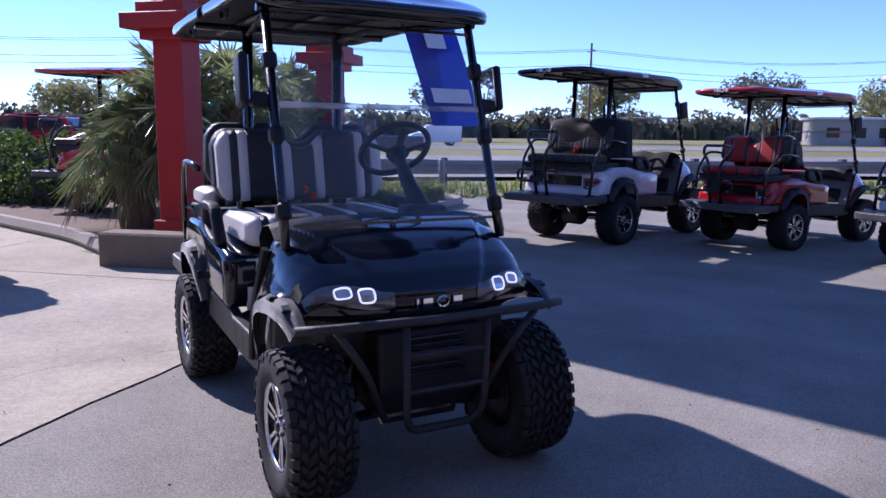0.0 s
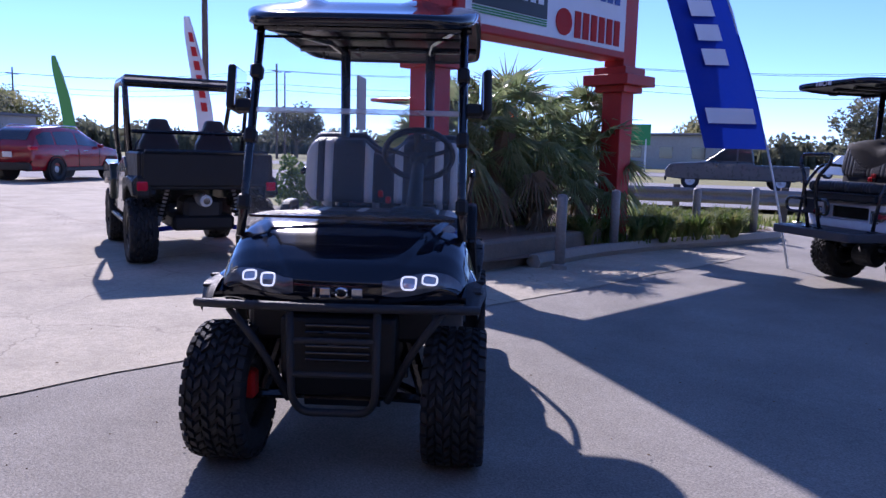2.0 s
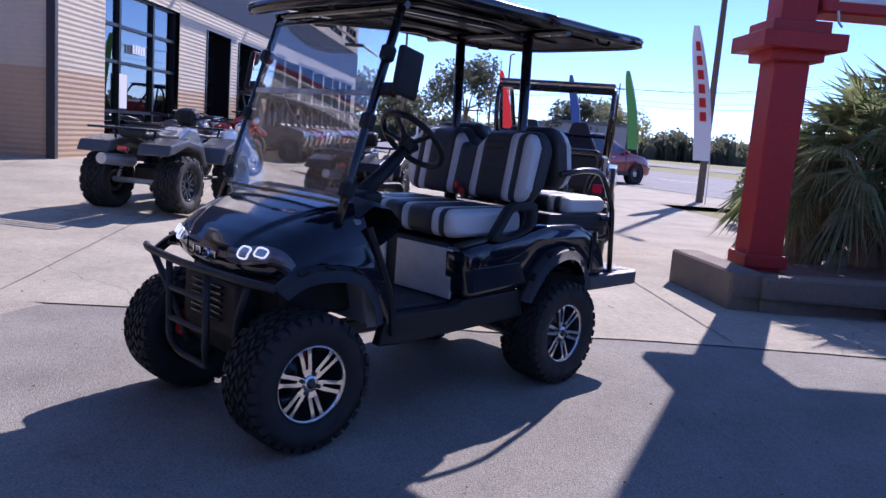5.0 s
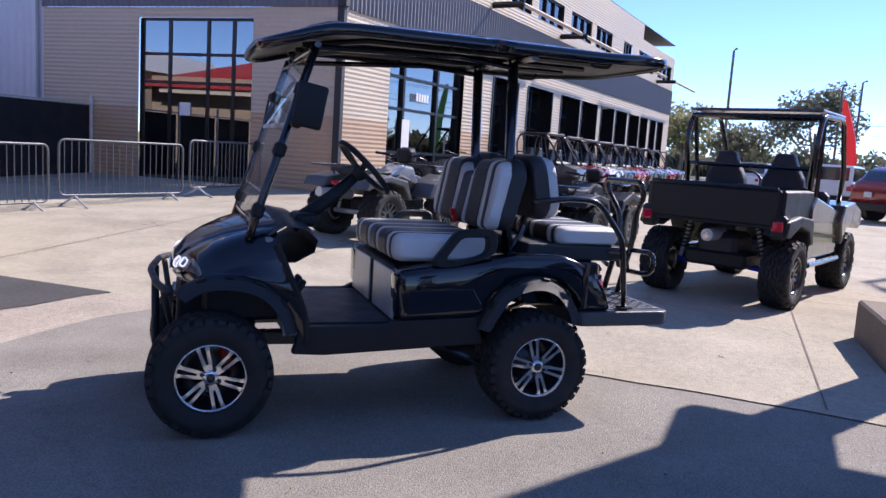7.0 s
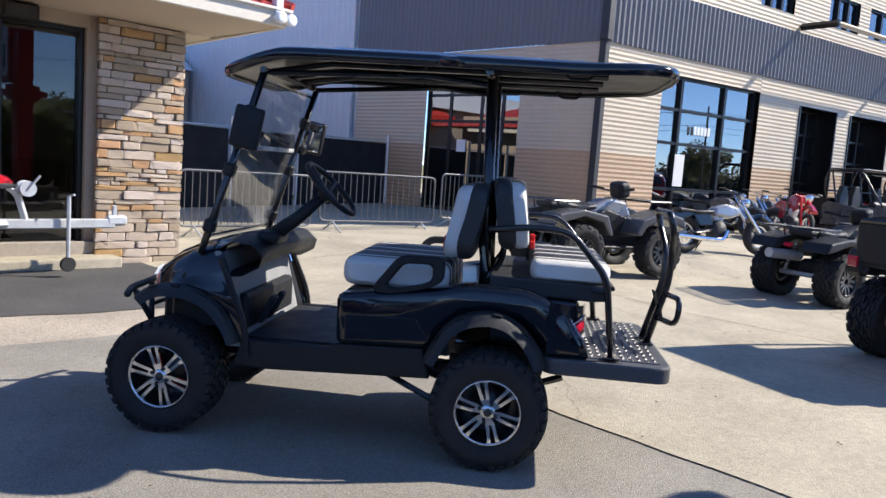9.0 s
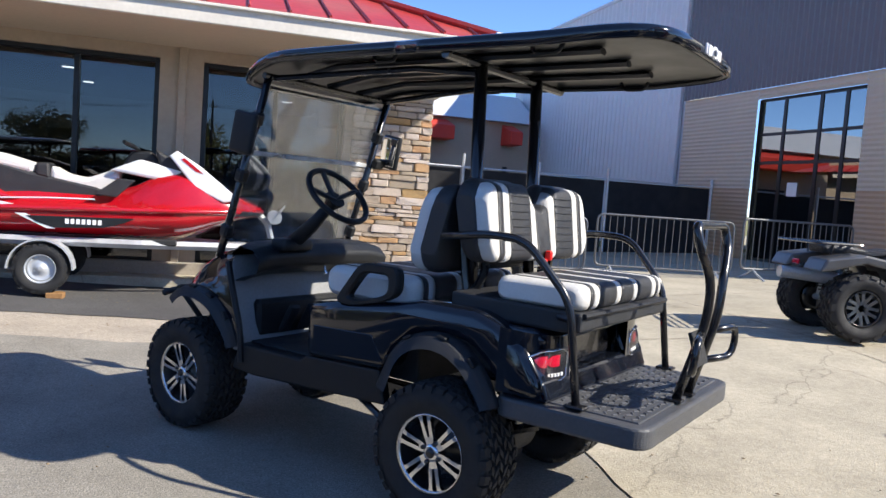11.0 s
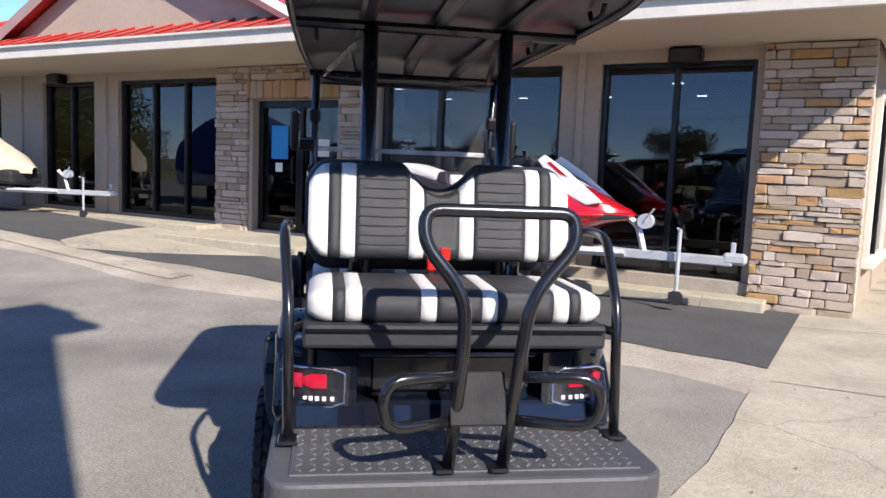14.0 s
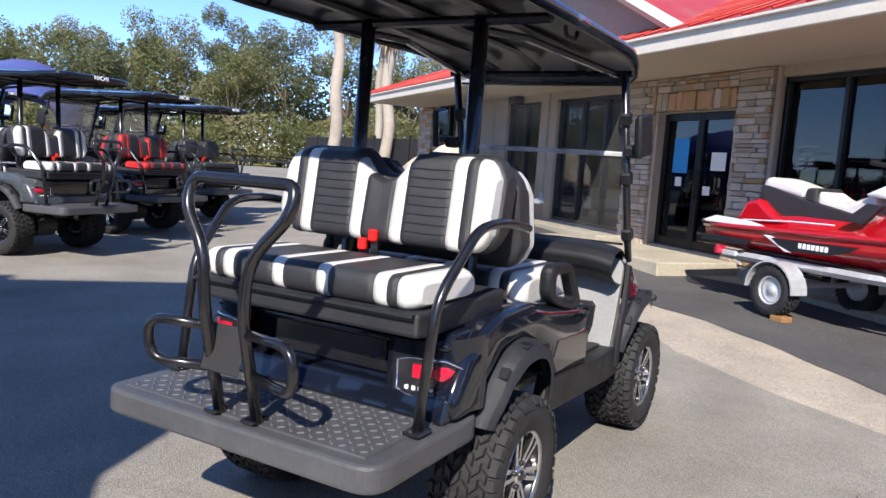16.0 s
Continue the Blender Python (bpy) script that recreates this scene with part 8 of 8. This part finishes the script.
        e = Vector((math.cos(a) * spread * r.uniform(0.4, 0.75), math.sin(a) * spread * r.uniform(0.4, 0.75), h * r.uniform(0.5, 0.85)))
        part("limb", tube([(0, 0, h * r.uniform(0.25, 0.45)), e * 0.6 + Vector((0, 0, h * 0.12)), e], [trunk * 0.45, trunk * 0.3, trunk * 0.1], 6), "bark", g)
        ends.append(e)
    ends += [Vector((r.uniform(-.5, .5) * spread, r.uniform(-.5, .5) * spread, h * r.uniform(0.6, 0.95))) for _ in range(9)]
    pts = []
    for k in range(n):
        e = r.choice(ends)
        v = Vector((r.gauss(0, 1), r.gauss(0, 1), r.gauss(0, 0.75)))
        p = e + v.normalized() * spread * 0.36 * r.uniform(0.3, 1.05) ** 0.6
        if p.z > h * bare:
            pts.append(p)
    vs, fs = leaf_cloud(pts, size, r)
    raw("crown", vs, fs, mat, g)
    return g


for i, (x, y, h, sp, n, mt) in enumerate(((-90, 13, 11.0, 5.5, 4200, "oakleaf"), (-92, -1.0, 8.5, 5, 3600, "treeleaf"), (-96, 6, 6.5, 5, 3200, "oakleaf"),
                                          (-93, -9, 8.5, 5, 3400, "treeleaf"), (-88, 27, 6.5, 4.5, 3000, "oakleaf"), (-100, 36, 7.5, 5, 3000, "treeleaf"))):
    tree(x, y, h, sp, n, mt, "broad dark evergreen oak beyond the lot" if mt == "oakleaf" else "grey-green tree beyond the lot", 40 + i, 0.42, 0.3, 0.3, "trees beyond the lot")
for i, (x, y, h, sp) in enumerate(((-34, 92, 7, 5), (-16, 96, 8, 5), (4, 98, 8.5, 5.5), (26, 108, 9, 6), (44, 116, 8, 6), (66, 122, 8, 6), (-62, 84, 7, 5), (-88, 70, 7, 5))):
    tree(x, y, h, sp, 3200, "oakleaf" if i % 2 else "treeleaf", "tree on the far side of the highway", 60 + i, 0.48, 0.3, 0.18, "trees along the highway")
for i, (x, y, h, sp) in enumerate(((60, -9, 12.0, 3.4), (57, -4.5, 9.2, 3), (62, 0.5, 11.2, 3.6), (57, 5, 8.2, 3), (62, 10, 9.4, 3.4), (59, -14, 12.6, 3.4), (57, 15, 7.6, 3), (58, -19, 11.4, 3.4), (56, -24, 10.5, 3.4), (64, -5, 13.0, 3.0), (64, 6, 10.8, 3.0))):
    tree(x, y, h, sp, 7000, "treeleaf" if i % 3 else "pineleaf", "leafy green tree at the wood's edge", 80 + i, 0.2, 0.16, 0.05, "trees at the wood's edge")


def woods(name, label, place, n, size, mat, seed, core=True):
    r = random.Random(seed)
    pts = []
    for _ in range(n):
        x, y, h = place(r)
        hh = h * (0.72 + 0.28 * math.sin(x * 0.31 + y * 0.23) * math.sin(x * 0.13 - y * 0.4))
        pts.append(Vector((x, y, hh * r.random() ** 0.75)))
    vs, fs = leaf_cloud(pts, size, r)
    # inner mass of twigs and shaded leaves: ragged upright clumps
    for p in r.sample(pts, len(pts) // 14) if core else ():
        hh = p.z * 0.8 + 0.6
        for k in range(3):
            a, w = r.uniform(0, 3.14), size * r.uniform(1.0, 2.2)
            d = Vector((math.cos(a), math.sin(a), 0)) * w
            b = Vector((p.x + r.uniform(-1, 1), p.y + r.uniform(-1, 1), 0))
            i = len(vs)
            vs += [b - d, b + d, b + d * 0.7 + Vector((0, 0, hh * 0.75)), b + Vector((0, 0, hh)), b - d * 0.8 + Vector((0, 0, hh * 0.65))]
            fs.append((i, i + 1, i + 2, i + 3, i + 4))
    return tagged(raw(name, vs, fs, mat), label, "woods", kind="stuff")


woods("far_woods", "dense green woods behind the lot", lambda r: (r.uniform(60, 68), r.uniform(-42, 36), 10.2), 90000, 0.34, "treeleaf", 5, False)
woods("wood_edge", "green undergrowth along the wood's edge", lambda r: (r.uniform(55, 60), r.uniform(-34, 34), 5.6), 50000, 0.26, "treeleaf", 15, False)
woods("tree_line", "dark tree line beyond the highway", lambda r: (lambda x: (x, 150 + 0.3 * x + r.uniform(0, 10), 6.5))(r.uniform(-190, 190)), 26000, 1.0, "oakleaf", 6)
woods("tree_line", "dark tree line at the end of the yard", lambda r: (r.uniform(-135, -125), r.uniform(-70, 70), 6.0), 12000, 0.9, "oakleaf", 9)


def cabbage_palm(x, y, h, label, skirt, seed, r0=0.2):
    r = random.Random(seed)
    g = thing("tall_palm", label, "palm", pose(x, y, hgt(x, y)), "tall palms beside the shop")
    n = 22
    pts = [(0.10 * math.sin(i * 0.55 + seed), 0.06 * math.sin(i * 0.8), h * i / n) for i in range(n + 1)]
    rad = [r0 * (1.25 - 0.25 * smooth01(i / 3)) * (1 - 0.3 * i / n) * (1 + 0.035 * math.sin(i * 2.3)) for i in range(n + 1)]
    part("trunk", tube(pts, rad, 14), "palebark", g, smooth=True)
    vs, fs = [], []
    for k in range(70):
        a, z = r.uniform(0, 6.28), h - r.uniform(0.0, 0.8)
        d = Vector((math.cos(a), math.sin(a), 0))
        w = Vector((-math.sin(a), math.cos(a), 0)) * 0.05
        p = Vector((0, 0, z)) + d * r0 * 0.5
        q = p + d * 0.28 + Vector((0, 0, 0.35))
        i = len(vs)
        vs += [p - w, p + w, q + w * 0.5, q - w * 0.5]
        fs.append((i, i + 1, i + 2, i + 3))
    raw("leaf_boots", vs, fs, "thatch", g, "old leaf bases under the crown")
    if skirt:
        vs, fs = [], []
        for k in range(2600):
            a, f = r.uniform(0, 6.28), r.random()
            z = h - 0.2 - skirt * f * 0.75
            d = Vector((math.cos(a), math.sin(a), 0))
            w = Vector((-math.sin(a), math.cos(a), 0)) * r.uniform(0.008, 0.03)
            p = Vector((0, 0, z)) + d * r.uniform(0.15, 0.55)
            q = p + d * r.uniform(-0.05, 0.3) * (1 - 0.4 * f) + Vector((r.uniform(-.06, .06), r.uniform(-.06, .06), -r.uniform(0.5, 1.1)))
            i = len(vs)
            vs += [p - w, p + w, q + w * 0.4, q - w * 0.4]
            fs.append((i, i + 1, i + 2, i + 3))
        raw("dead_fronds", vs, fs, "dryfrond", g, "hanging skirt of dry fronds")
    vs, fs = [], []
    for k in range(34):
        a, el = k * 2.4, r.uniform(-0.3, 1.2)
        d = Vector((math.cos(a) * math.cos(el), math.sin(a) * math.cos(el), math.sin(el)))
        sd = d.cross(Vector((0, 0, 1))).normalized()
        c = Vector((0, 0, h + 0.2)) + d * 0.9
        for j in range(19):
            t = -1.35 + 0.15 * j
            b = d * math.cos(t) + sd * math.sin(t)
            w = (sd * math.cos(t) - d * math.sin(t)) * 0.035
            q = c + b * 0.95 + Vector((0, 0, -0.35))
            i = len(vs)
            vs += [c - w * .5, c + w * .5, (c + q) / 2 + w + Vector((0, 0, .1)), (c + q) / 2 - w + Vector((0, 0, .1)), q]
            fs += [(i, i + 1, i + 2, i + 3), (i + 3, i + 2, i + 4)]
    raw("fronds", vs, fs, "leaf", g)


cabbage_palm(21.5, -6.0, 7.8, "tall palm with a skirt of dry fronds", 3.0, 2, 0.21)
cabbage_palm(23.2, -6.2, 8.4, "tall dark-trunked palm beside the shop", 0, 4, 0.15)
cabbage_palm(22.0, -4.35, 7.0, "tall pale-trunked palm beside the shop", 0, 6, 0.23)
_df = thing("yard_screen", "dark blue-black screen fence beside the shop", "fence", kind="structure")
for i in range(9):
    _fx, _fy = 18.6 + i * 1.27, -6.9 + i * 0.24
    part("panel", box((_fx, _fy, 1.15), (1.22, 0.06, 1.8), 0.01, (0, 0, 10.7)), "screen", _df)
    part("post", box((_fx - 0.635, _fy - 0.12, 1.15), (0.07, 0.08, 2.0), 0.01), "tube", _df)
_bed = thing("palm_bed", "mulch bed with pale kerb round the tall palms", "planting bed", kind="structure")
_oval = [(22.2 + 2.9 * math.cos(k * math.pi / 14), -5.0 + 1.25 * math.sin(k * math.pi / 14)) for k in range(28)]
part("soil", prism(_oval, 0.0, 0.2, 'xy'), "mulch", _bed)
part("kerb", tube([(x, y, 0.16) for x, y in _oval], 0.09, 6, True), "concrete", _bed)

# ---------- kerbside furniture ----------
for i, (x, y) in enumerate(((-1.72, 4.72), (-2.0, 6.55), (-1.7, 8.6), (-1.35, 10.2))):
    b = thing("bollard", "grey steel pipe bollard in the island's edge", "bollard", group="bollards along the island")
    part("pipe", lathe([(0.06, 0.0), (0.06, 0.84), (0.05, 0.865), (0.02, 0.875)], 16, 'z', (x, y, 0)), "galv_rail", b, smooth=True)
    part("foot", lathe([(0.09, 0.0), (0.085, 0.06), (0.06, 0.07)], 16, 'z', (x, y, 0)), "concrete", b)

gr = thing("guard_rail", "weathered steel guard rail along the highway", "guard rail", kind="structure")
_gx = [-40 + 2.0 * i for i in range(42)]
for xa, xb in zip(_gx, _gx[1:]):
    if (xa + xb) / 2 < -9.0:
        continue
    a, b = Vector((xa, rail_y(xa), 0)), Vector((xb, rail_y(xb), 0))
    d = (b - a).normalized()
    n = Vector((d.y, -d.x, 0))
    prof = [(0.0, 0.38), (0.045, 0.43), (0.045, 0.47), (0.0, 0.52), (0.0, 0.56), (0.045, 0.61), (0.045, 0.65), (0.0, 0.70)]
    bm = bmesh.new()
    va = [[bm.verts.new(p + n * (o + 0.1) + Vector((0, 0, z))) for o, z in prof] for p in (a, b)]
    for j in range(7):
        bm.faces.new((va[0][j], va[0][j + 1], va[1][j + 1], va[1][j]))
    part("beam", bm, "galv_rail", gr)
    part("post", box((a.x, a.y, 0.36), (0.15, 0.18, 0.8), 0.01, (0, 0, 23)), "poletimber", gr)


def feather_flag(base, lean, w, z0, h, mat, label, bars=0, dirn=(0.75, 0.66), barmat="bar_white", slim=False):
    """A tall cloth banner on a bent pole; bars stand in for its lettering."""
    g = thing("feather_flag", label, "flag")
    b = Vector(base)
    ln = Vector((lean[0], lean[1], 0))
    u = Vector((dirn[0], dirn[1], 0)).normalized()
    def on(s, z):
        t = z / (z0 + h)
        edge = w if not slim else w * (1 - 0.7 * t ** 7)
        bend = (z / 3.0) * (0.6 + 0.4 * t) if not slim else 2.2 * t ** 2.5
        return b + ln * bend - u * (edge * s) + Vector((0, 0, z))
    part("pole", tube([on(0, z) for z in (0, z0 * 0.5, z0, z0 + h * 0.5, z0 + h)], 0.014, 6), "steel", g)
    def cloth(p, q):
        v = on(q, z0 + h * p)
        n = Vector((u.y, -u.x, 0))
        return v + n * 0.03 * math.sin(p * 7 + q * 3)
    part("cloth", grid(cloth, 16, 6), mat, g, smooth=True)
    n = Vector((u.y, -u.x, 0))
    for i in range(bars):
        za = z0 + h * (0.30 + 0.62 * i / bars)
        zb = za + h * 0.62 / bars * 0.66
        for k in (-1, 1):
            bm = bmesh.new()
            q = [on(0.32, za), on(0.70, za), on(0.70, zb), on(0.32, zb)]
            bm.faces.new([bm.verts.new(v + n * (k * 0.045 + 0.01)) for v in q])
            part("letter_bar", bm, barmat, g)
    if bars == 7:
        for k in (-1, 1):
            bm = bmesh.new()
            za, zb = z0 + h * 0.09, z0 + h * 0.145
            bm.faces.new([bm.verts.new(v + n * (k * 0.045 + 0.01)) for v in (on(0.12, za), on(0.88, za), on(0.88, zb), on(0.12, zb))])
            part("name_bar", bm, barmat, g)
    return g


feather_flag((0.12, 7.05, 0), (-0.98, -0.10), 0.78, 1.45, 3.4, "flagblue", "tall blue cloth banner with white letter bars", 7, (0.72, 0.62))
feather_flag((-16.0, 9.5, 0), (0, -0.36), 0.46, 1.2, 3.55, "bar_white", "white and red feather flag by the highway", 6, (0.2, 1.0), "flagred", True)
for x, y, mt, lb in ((-42.6, 17.5, "flaggreen", "green feather flag"), (-48.7, 15.6, "flagnavy", "navy feather flag"), (-50.0, 10.9, "flagred", "red feather flag")):
    feather_flag((x, y, 0), (0, -0.5), 0.66, 1.4, 4.8, mt, lb + " beside the parked cars", 0, (0.2, 1.0), slim=True)

# utility poles and wires along the highway
tops = []
for i in range(9):
    x = -150 + i * 38
    y = rail_y(x) + 72
    p = thing("utility_pole", "brown timber utility pole with cross arm", "pole", pose(x, y, 0), "poles along the highway")
    part("shaft", tube([(0, 0, 0), (0, 0, 11.5)], [0.17, 0.11], 8), "poletimber", p)
    part("cross_arm", box((0, 0, 10.6), (0.12, 2.2, 0.12), 0.01, (0, 0, 23)), "poletimber", p)
    tops.append(Vector((x, y, 10.7)))
w = thing("power_lines", "thin dark power lines between the poles", "cable", kind="structure")
for a, b in zip(tops, tops[1:]):
    for o, dz in ((0.9, 0.0), (-0.9, 0.0), (0.0, -1.6), (0, -2.3)):
        pts = [a.lerp(b, t) + Vector((0, o, dz - 0.9 * math.sin(math.pi * t))) for t in (k / 8 for k in range(9))]
        part("wire", tube(pts, 0.022, 4), "tyre", w)
for x, y, h in ((-48.6, 2.8, 8.9), (-63.4, 11.4, 8.4), (-60, 12.2, 8.4), (-36, -4.0, 8.5), (-61, 46.9, 9), (13.5, 30, 9), (-16.9, 9.75, 8.5)):
    p = thing("light_pole", "slim dark light pole", "pole", pose(x, y, 0), "slim poles round the lot")
    part("shaft", tube([(0, 0, 0), (0, 0, h)], [0.11, 0.07], 8), "poletimber", p)
    part("lamp_arm", tube([(0, 0, h), (0.5, 0.1, h + 0.05)], 0.04, 6), "poletimber", p)
    part("lamp_head", box((0.62, 0.12, h + 0.03), (0.4, 0.16, 0.08), 0.02), "dull", p)
gs = thing("highway_sign", "green highway sign on two posts", "sign")
part("panel", box((-30, 62, 3.4), (4.2, 0.1, 1.9), 0.05, (0, 0, 20)), "signgreen", gs)
for s in (-1.6, 1.6):
    part("post", tube([(-30 + s, 62 + s * 0.36, 0), (-30 + s, 62 + s * 0.36, 3.0)], 0.08, 6), "steel", gs)
ws = thing("warning_sign", "orange-red diamond road sign on a post", "sign")
part("panel", box((-11.2, 17.0, 2.45), (0.75, 0.02, 0.75), 0.05, (0, 45, 20)), "flagred", ws)
part("post", tube([(-11.2, 17.05, 0), (-11.2, 17.05, 2.3)], 0.03, 6), "steel", ws)
bb = thing("roadside_board", "grey back of a roadside sign board", "sign")
part("panel", box((-17.5, 16.5, 3.0), (0.1, 1.3, 1.9), 0.03, (0, 0, 35)), "farwall", bb)
part("post", tube([(-17.5, 16.5, 0), (-17.5, 16.5, 2.1)], 0.07, 6), "steel", bb)
for i, (x, y, sx, h) in enumerate(((-40, 88, 20, 4), (40, 108, 16, 3.4), (-95, 28, 20, 4), (70, 112, 24, 4))):
    b = thing("far_building", "low pale building beyond the highway", "building", kind="structure")
    part("wall", box((x, y, h / 2), (sx, 8, h)), "farwall", b)
    part("roof", box((x, y, h + 0.15), (sx + 0.8, 8.8, 0.3), 0.05), "white_metal" if i % 2 else "grey_metal", b)
    for k in range(5):
        part("window", box((x - sx / 2 + sx * (k + 0.5) / 5, y - 4.02, h * 0.5), (1.6, 0.06, 1.3)), "lens_dark", b)
bc = thing("covered_boat", "tall boat under a blue canvas cover", "boat", pose(17, 4.2, 0, 0, 0, 6) @ Matrix.Scale(1.08, 4))
def _bc(u, v):
    a = math.pi * v
    return (-2.6 + 5.2 * u, 1.2 * math.cos(a) * math.sin(math.pi * (0.12 + 0.76 * u)) ** 0.5, 0.9 + 1.9 * math.sin(a) ** 0.6 * math.sin(math.pi * (0.14 + 0.72 * u)) ** 0.6 + 0.04 * math.sin(u * 20))
part("cover", grid(_bc, 24, 18), "bluecanvas", bc, smooth=True)
part("hull", box((0, 0, 0.72), (4.6, 1.9, 0.5), 0.15, seg=2), "white_paint", bc)
for x in (-1.2, 0.9):
    part("stand", box((x, 0, 0.25), (0.2, 1.4, 0.5), 0.02), "tube", bc)
for i in range(6):
    tr = thing("utility_trailer", "dark flat utility trailer parked far off", "trailer", pose(49 + 0.5 * i, 1.5 - 2.6 * i, 0, 0, 0, 12), "row of far trailers") if i == 0 else copy_thing(tr, pose(49 + 0.5 * i, 1.5 - 2.6 * i, 0, 0, 0, 12))
    if i == 0:
        part("bed", box((0, 0, 0.6), (4.2, 1.9, 0.12), 0.02), "dull", tr)
        for s in (-1, 1):
            part("side_rail", box((0, s * 0.95, 0.88), (4.2, 0.05, 0.1), 0.01), "tube", tr)
            for x in (-2, -0.7, 0.7, 2):
                part("stake", box((x, s * 0.95, 0.75), (0.05, 0.05, 0.3)), "tube", tr)
            wheel(tr, 0.3, s * 1.05, s, 0.33, 0.2, 0.19, 30, "steel")


# dry leaf bits and grit lying on the blacktop and the lot
_r = random.Random(31)
_vs, _fs = [], []
for k in range(420):
    if k < 200:
        x, y = _r.uniform(-1.0, 7.5), _r.uniform(-5.3, -2.6)
    else:
        x, y = _r.uniform(-3.0, 4.5), _r.uniform(-3.5, 4.0)
    c = Vector((x, y, hgt(x, y) + 0.016))
    a, q = _r.uniform(0, 6.28), _r.uniform(0.004, 0.014)
    d, e = Vector((math.cos(a), math.sin(a), 0)) * q, Vector((-math.sin(a), math.cos(a), 0)) * q * _r.uniform(0.3, 0.8)
    i = len(_vs)
    _vs += [c - d, c + e, c + d, c - e, c + Vector((0, 0, 0.006))]
    _fs += [(i, i + 1, i + 4), (i + 1, i + 2, i + 4), (i + 2, i + 3, i + 4), (i + 3, i, i + 4)]
tagged(raw("leaf_litter", _vs, _fs, "thatch"), "dry leaf bits and grit on the pavement", "litter", kind="stuff")


# ---------- ledge stones ----------
def stone_meshes():
    out = []
    r = random.Random(3)
    for k in range(6):
        bm = bmesh.new()
        bmesh.ops.create_cube(bm, size=1)
        bmesh.ops.bevel(bm, geom=list(bm.edges), offset=0.09, segments=1, affect='EDGES')
        for v in bm.verts:
            if v.co.y > 0.2:
                v.co.y += r.uniform(-0.15, 0.15)
            v.co.x += r.uniform(-0.015, 0.015)
            v.co.z += r.uniform(-0.05, 0.05)
        for mt in ("stone", "stone2"):
            b2 = bm.copy()
            me = bpy.data.meshes.new("stone")
            bmesh.ops.recalc_face_normals(b2, faces=b2.faces)
            b2.to_mesh(me)
            b2.free()
            me.materials.append(M[mt])
            out.append((mt, me))
        bm.free()
    return out


STONES = stone_meshes()
_sr = random.Random(17)


def ledge(parent, a0, a1, z0, z1, place, rows=(0.05, 0.115), lens=(0.12, 0.44), ochre=0.25):
    """Courses of ledge stones over a rectangle; place(a, z) gives the spot and turn on the wall."""
    z = z0
    while z < z1 - 0.03:
        h = min(_sr.uniform(*rows), z1 - z)
        a = a0 - _sr.uniform(0, 0.1)
        while a < a1 - 0.02:
            ln = min(_sr.uniform(*lens), a1 - a)
            s = max(a, a0)
            if a + ln - s > 0.03:
                me = _sr.choice([q for q in STONES if (q[0] == "stone2") == (_sr.random() < ochre)])[1]
                ob = new("stone", me)
                ob.parent = parent
                d = _sr.uniform(0.05, 0.085)
                ob.matrix_basis = place((s + a + ln) / 2, z + h / 2, d) @ Matrix.Diagonal((a + ln - s - 0.010, d, h - 0.008, 1))
            a += ln
        z += h


def front(y):
    return lambda a, z, d: Matrix.Translation((a, y + d / 2 - 0.02, z))


def flank(x):
    return lambda a, z, d: Matrix.Translation((x - d / 2 + 0.02, a, z)) @ Matrix.Rotation(math.pi / 2, 4, 'Z')


col = thing("stone_column", "ledge stone corner column in warm browns", "column", kind="structure")
part("core", box((-1.31, WY - 0.42, 1.42), (0.98, 1.0, 2.92)), "mortar", col)
ledge(col, -1.84, -0.78, 0.0, 2.87, front(WY + 0.085))
part("corner_return", box((-1.822, WY - 0.14, 1.43), (0.034, 0.40, 2.87), 0.006), "fascia", col, "pale painted side of the corner")
for nm, a0, a1 in (("beside the entrance", 4.31, 4.93), ("beside the entrance", 6.72, 7.42)):
    c = thing("stone_pier", "ledge stone pier " + nm, "stone pier", kind="structure")
    part("core", box(((a0 + a1) / 2, WY + 0.02, 1.6), (a1 - a0, 0.05, 2.6)), "mortar", c)
    ledge(c, a0, a1, 0.28, 2.87, front(WY + 0.05), ochre=0.12)
c = thing("stone_lintel", "ledge stone lintel with upright stones over the entrance", "lintel", kind="structure")
part("core", box((5.83, WY + 0.02, 2.62), (1.78, 0.05, 0.5)), "mortar", c)
ledge(c, 4.93, 6.72, 2.66, 2.87, front(WY + 0.05), ochre=0.12)
ledge(c, 4.93, 6.72, 2.38, 2.65, front(WY + 0.055), rows=(0.27, 0.28), lens=(0.13, 0.2), ochre=0.7)
c = thing("stone_pier", "ledge stone at the far end of the shop wall", "stone pier", kind="structure")
ledge(c, 16.75, 17.8, 0.45, 2.87, front(WY + 0.03), rows=(0.1, 0.16), lens=(0.25, 0.5))
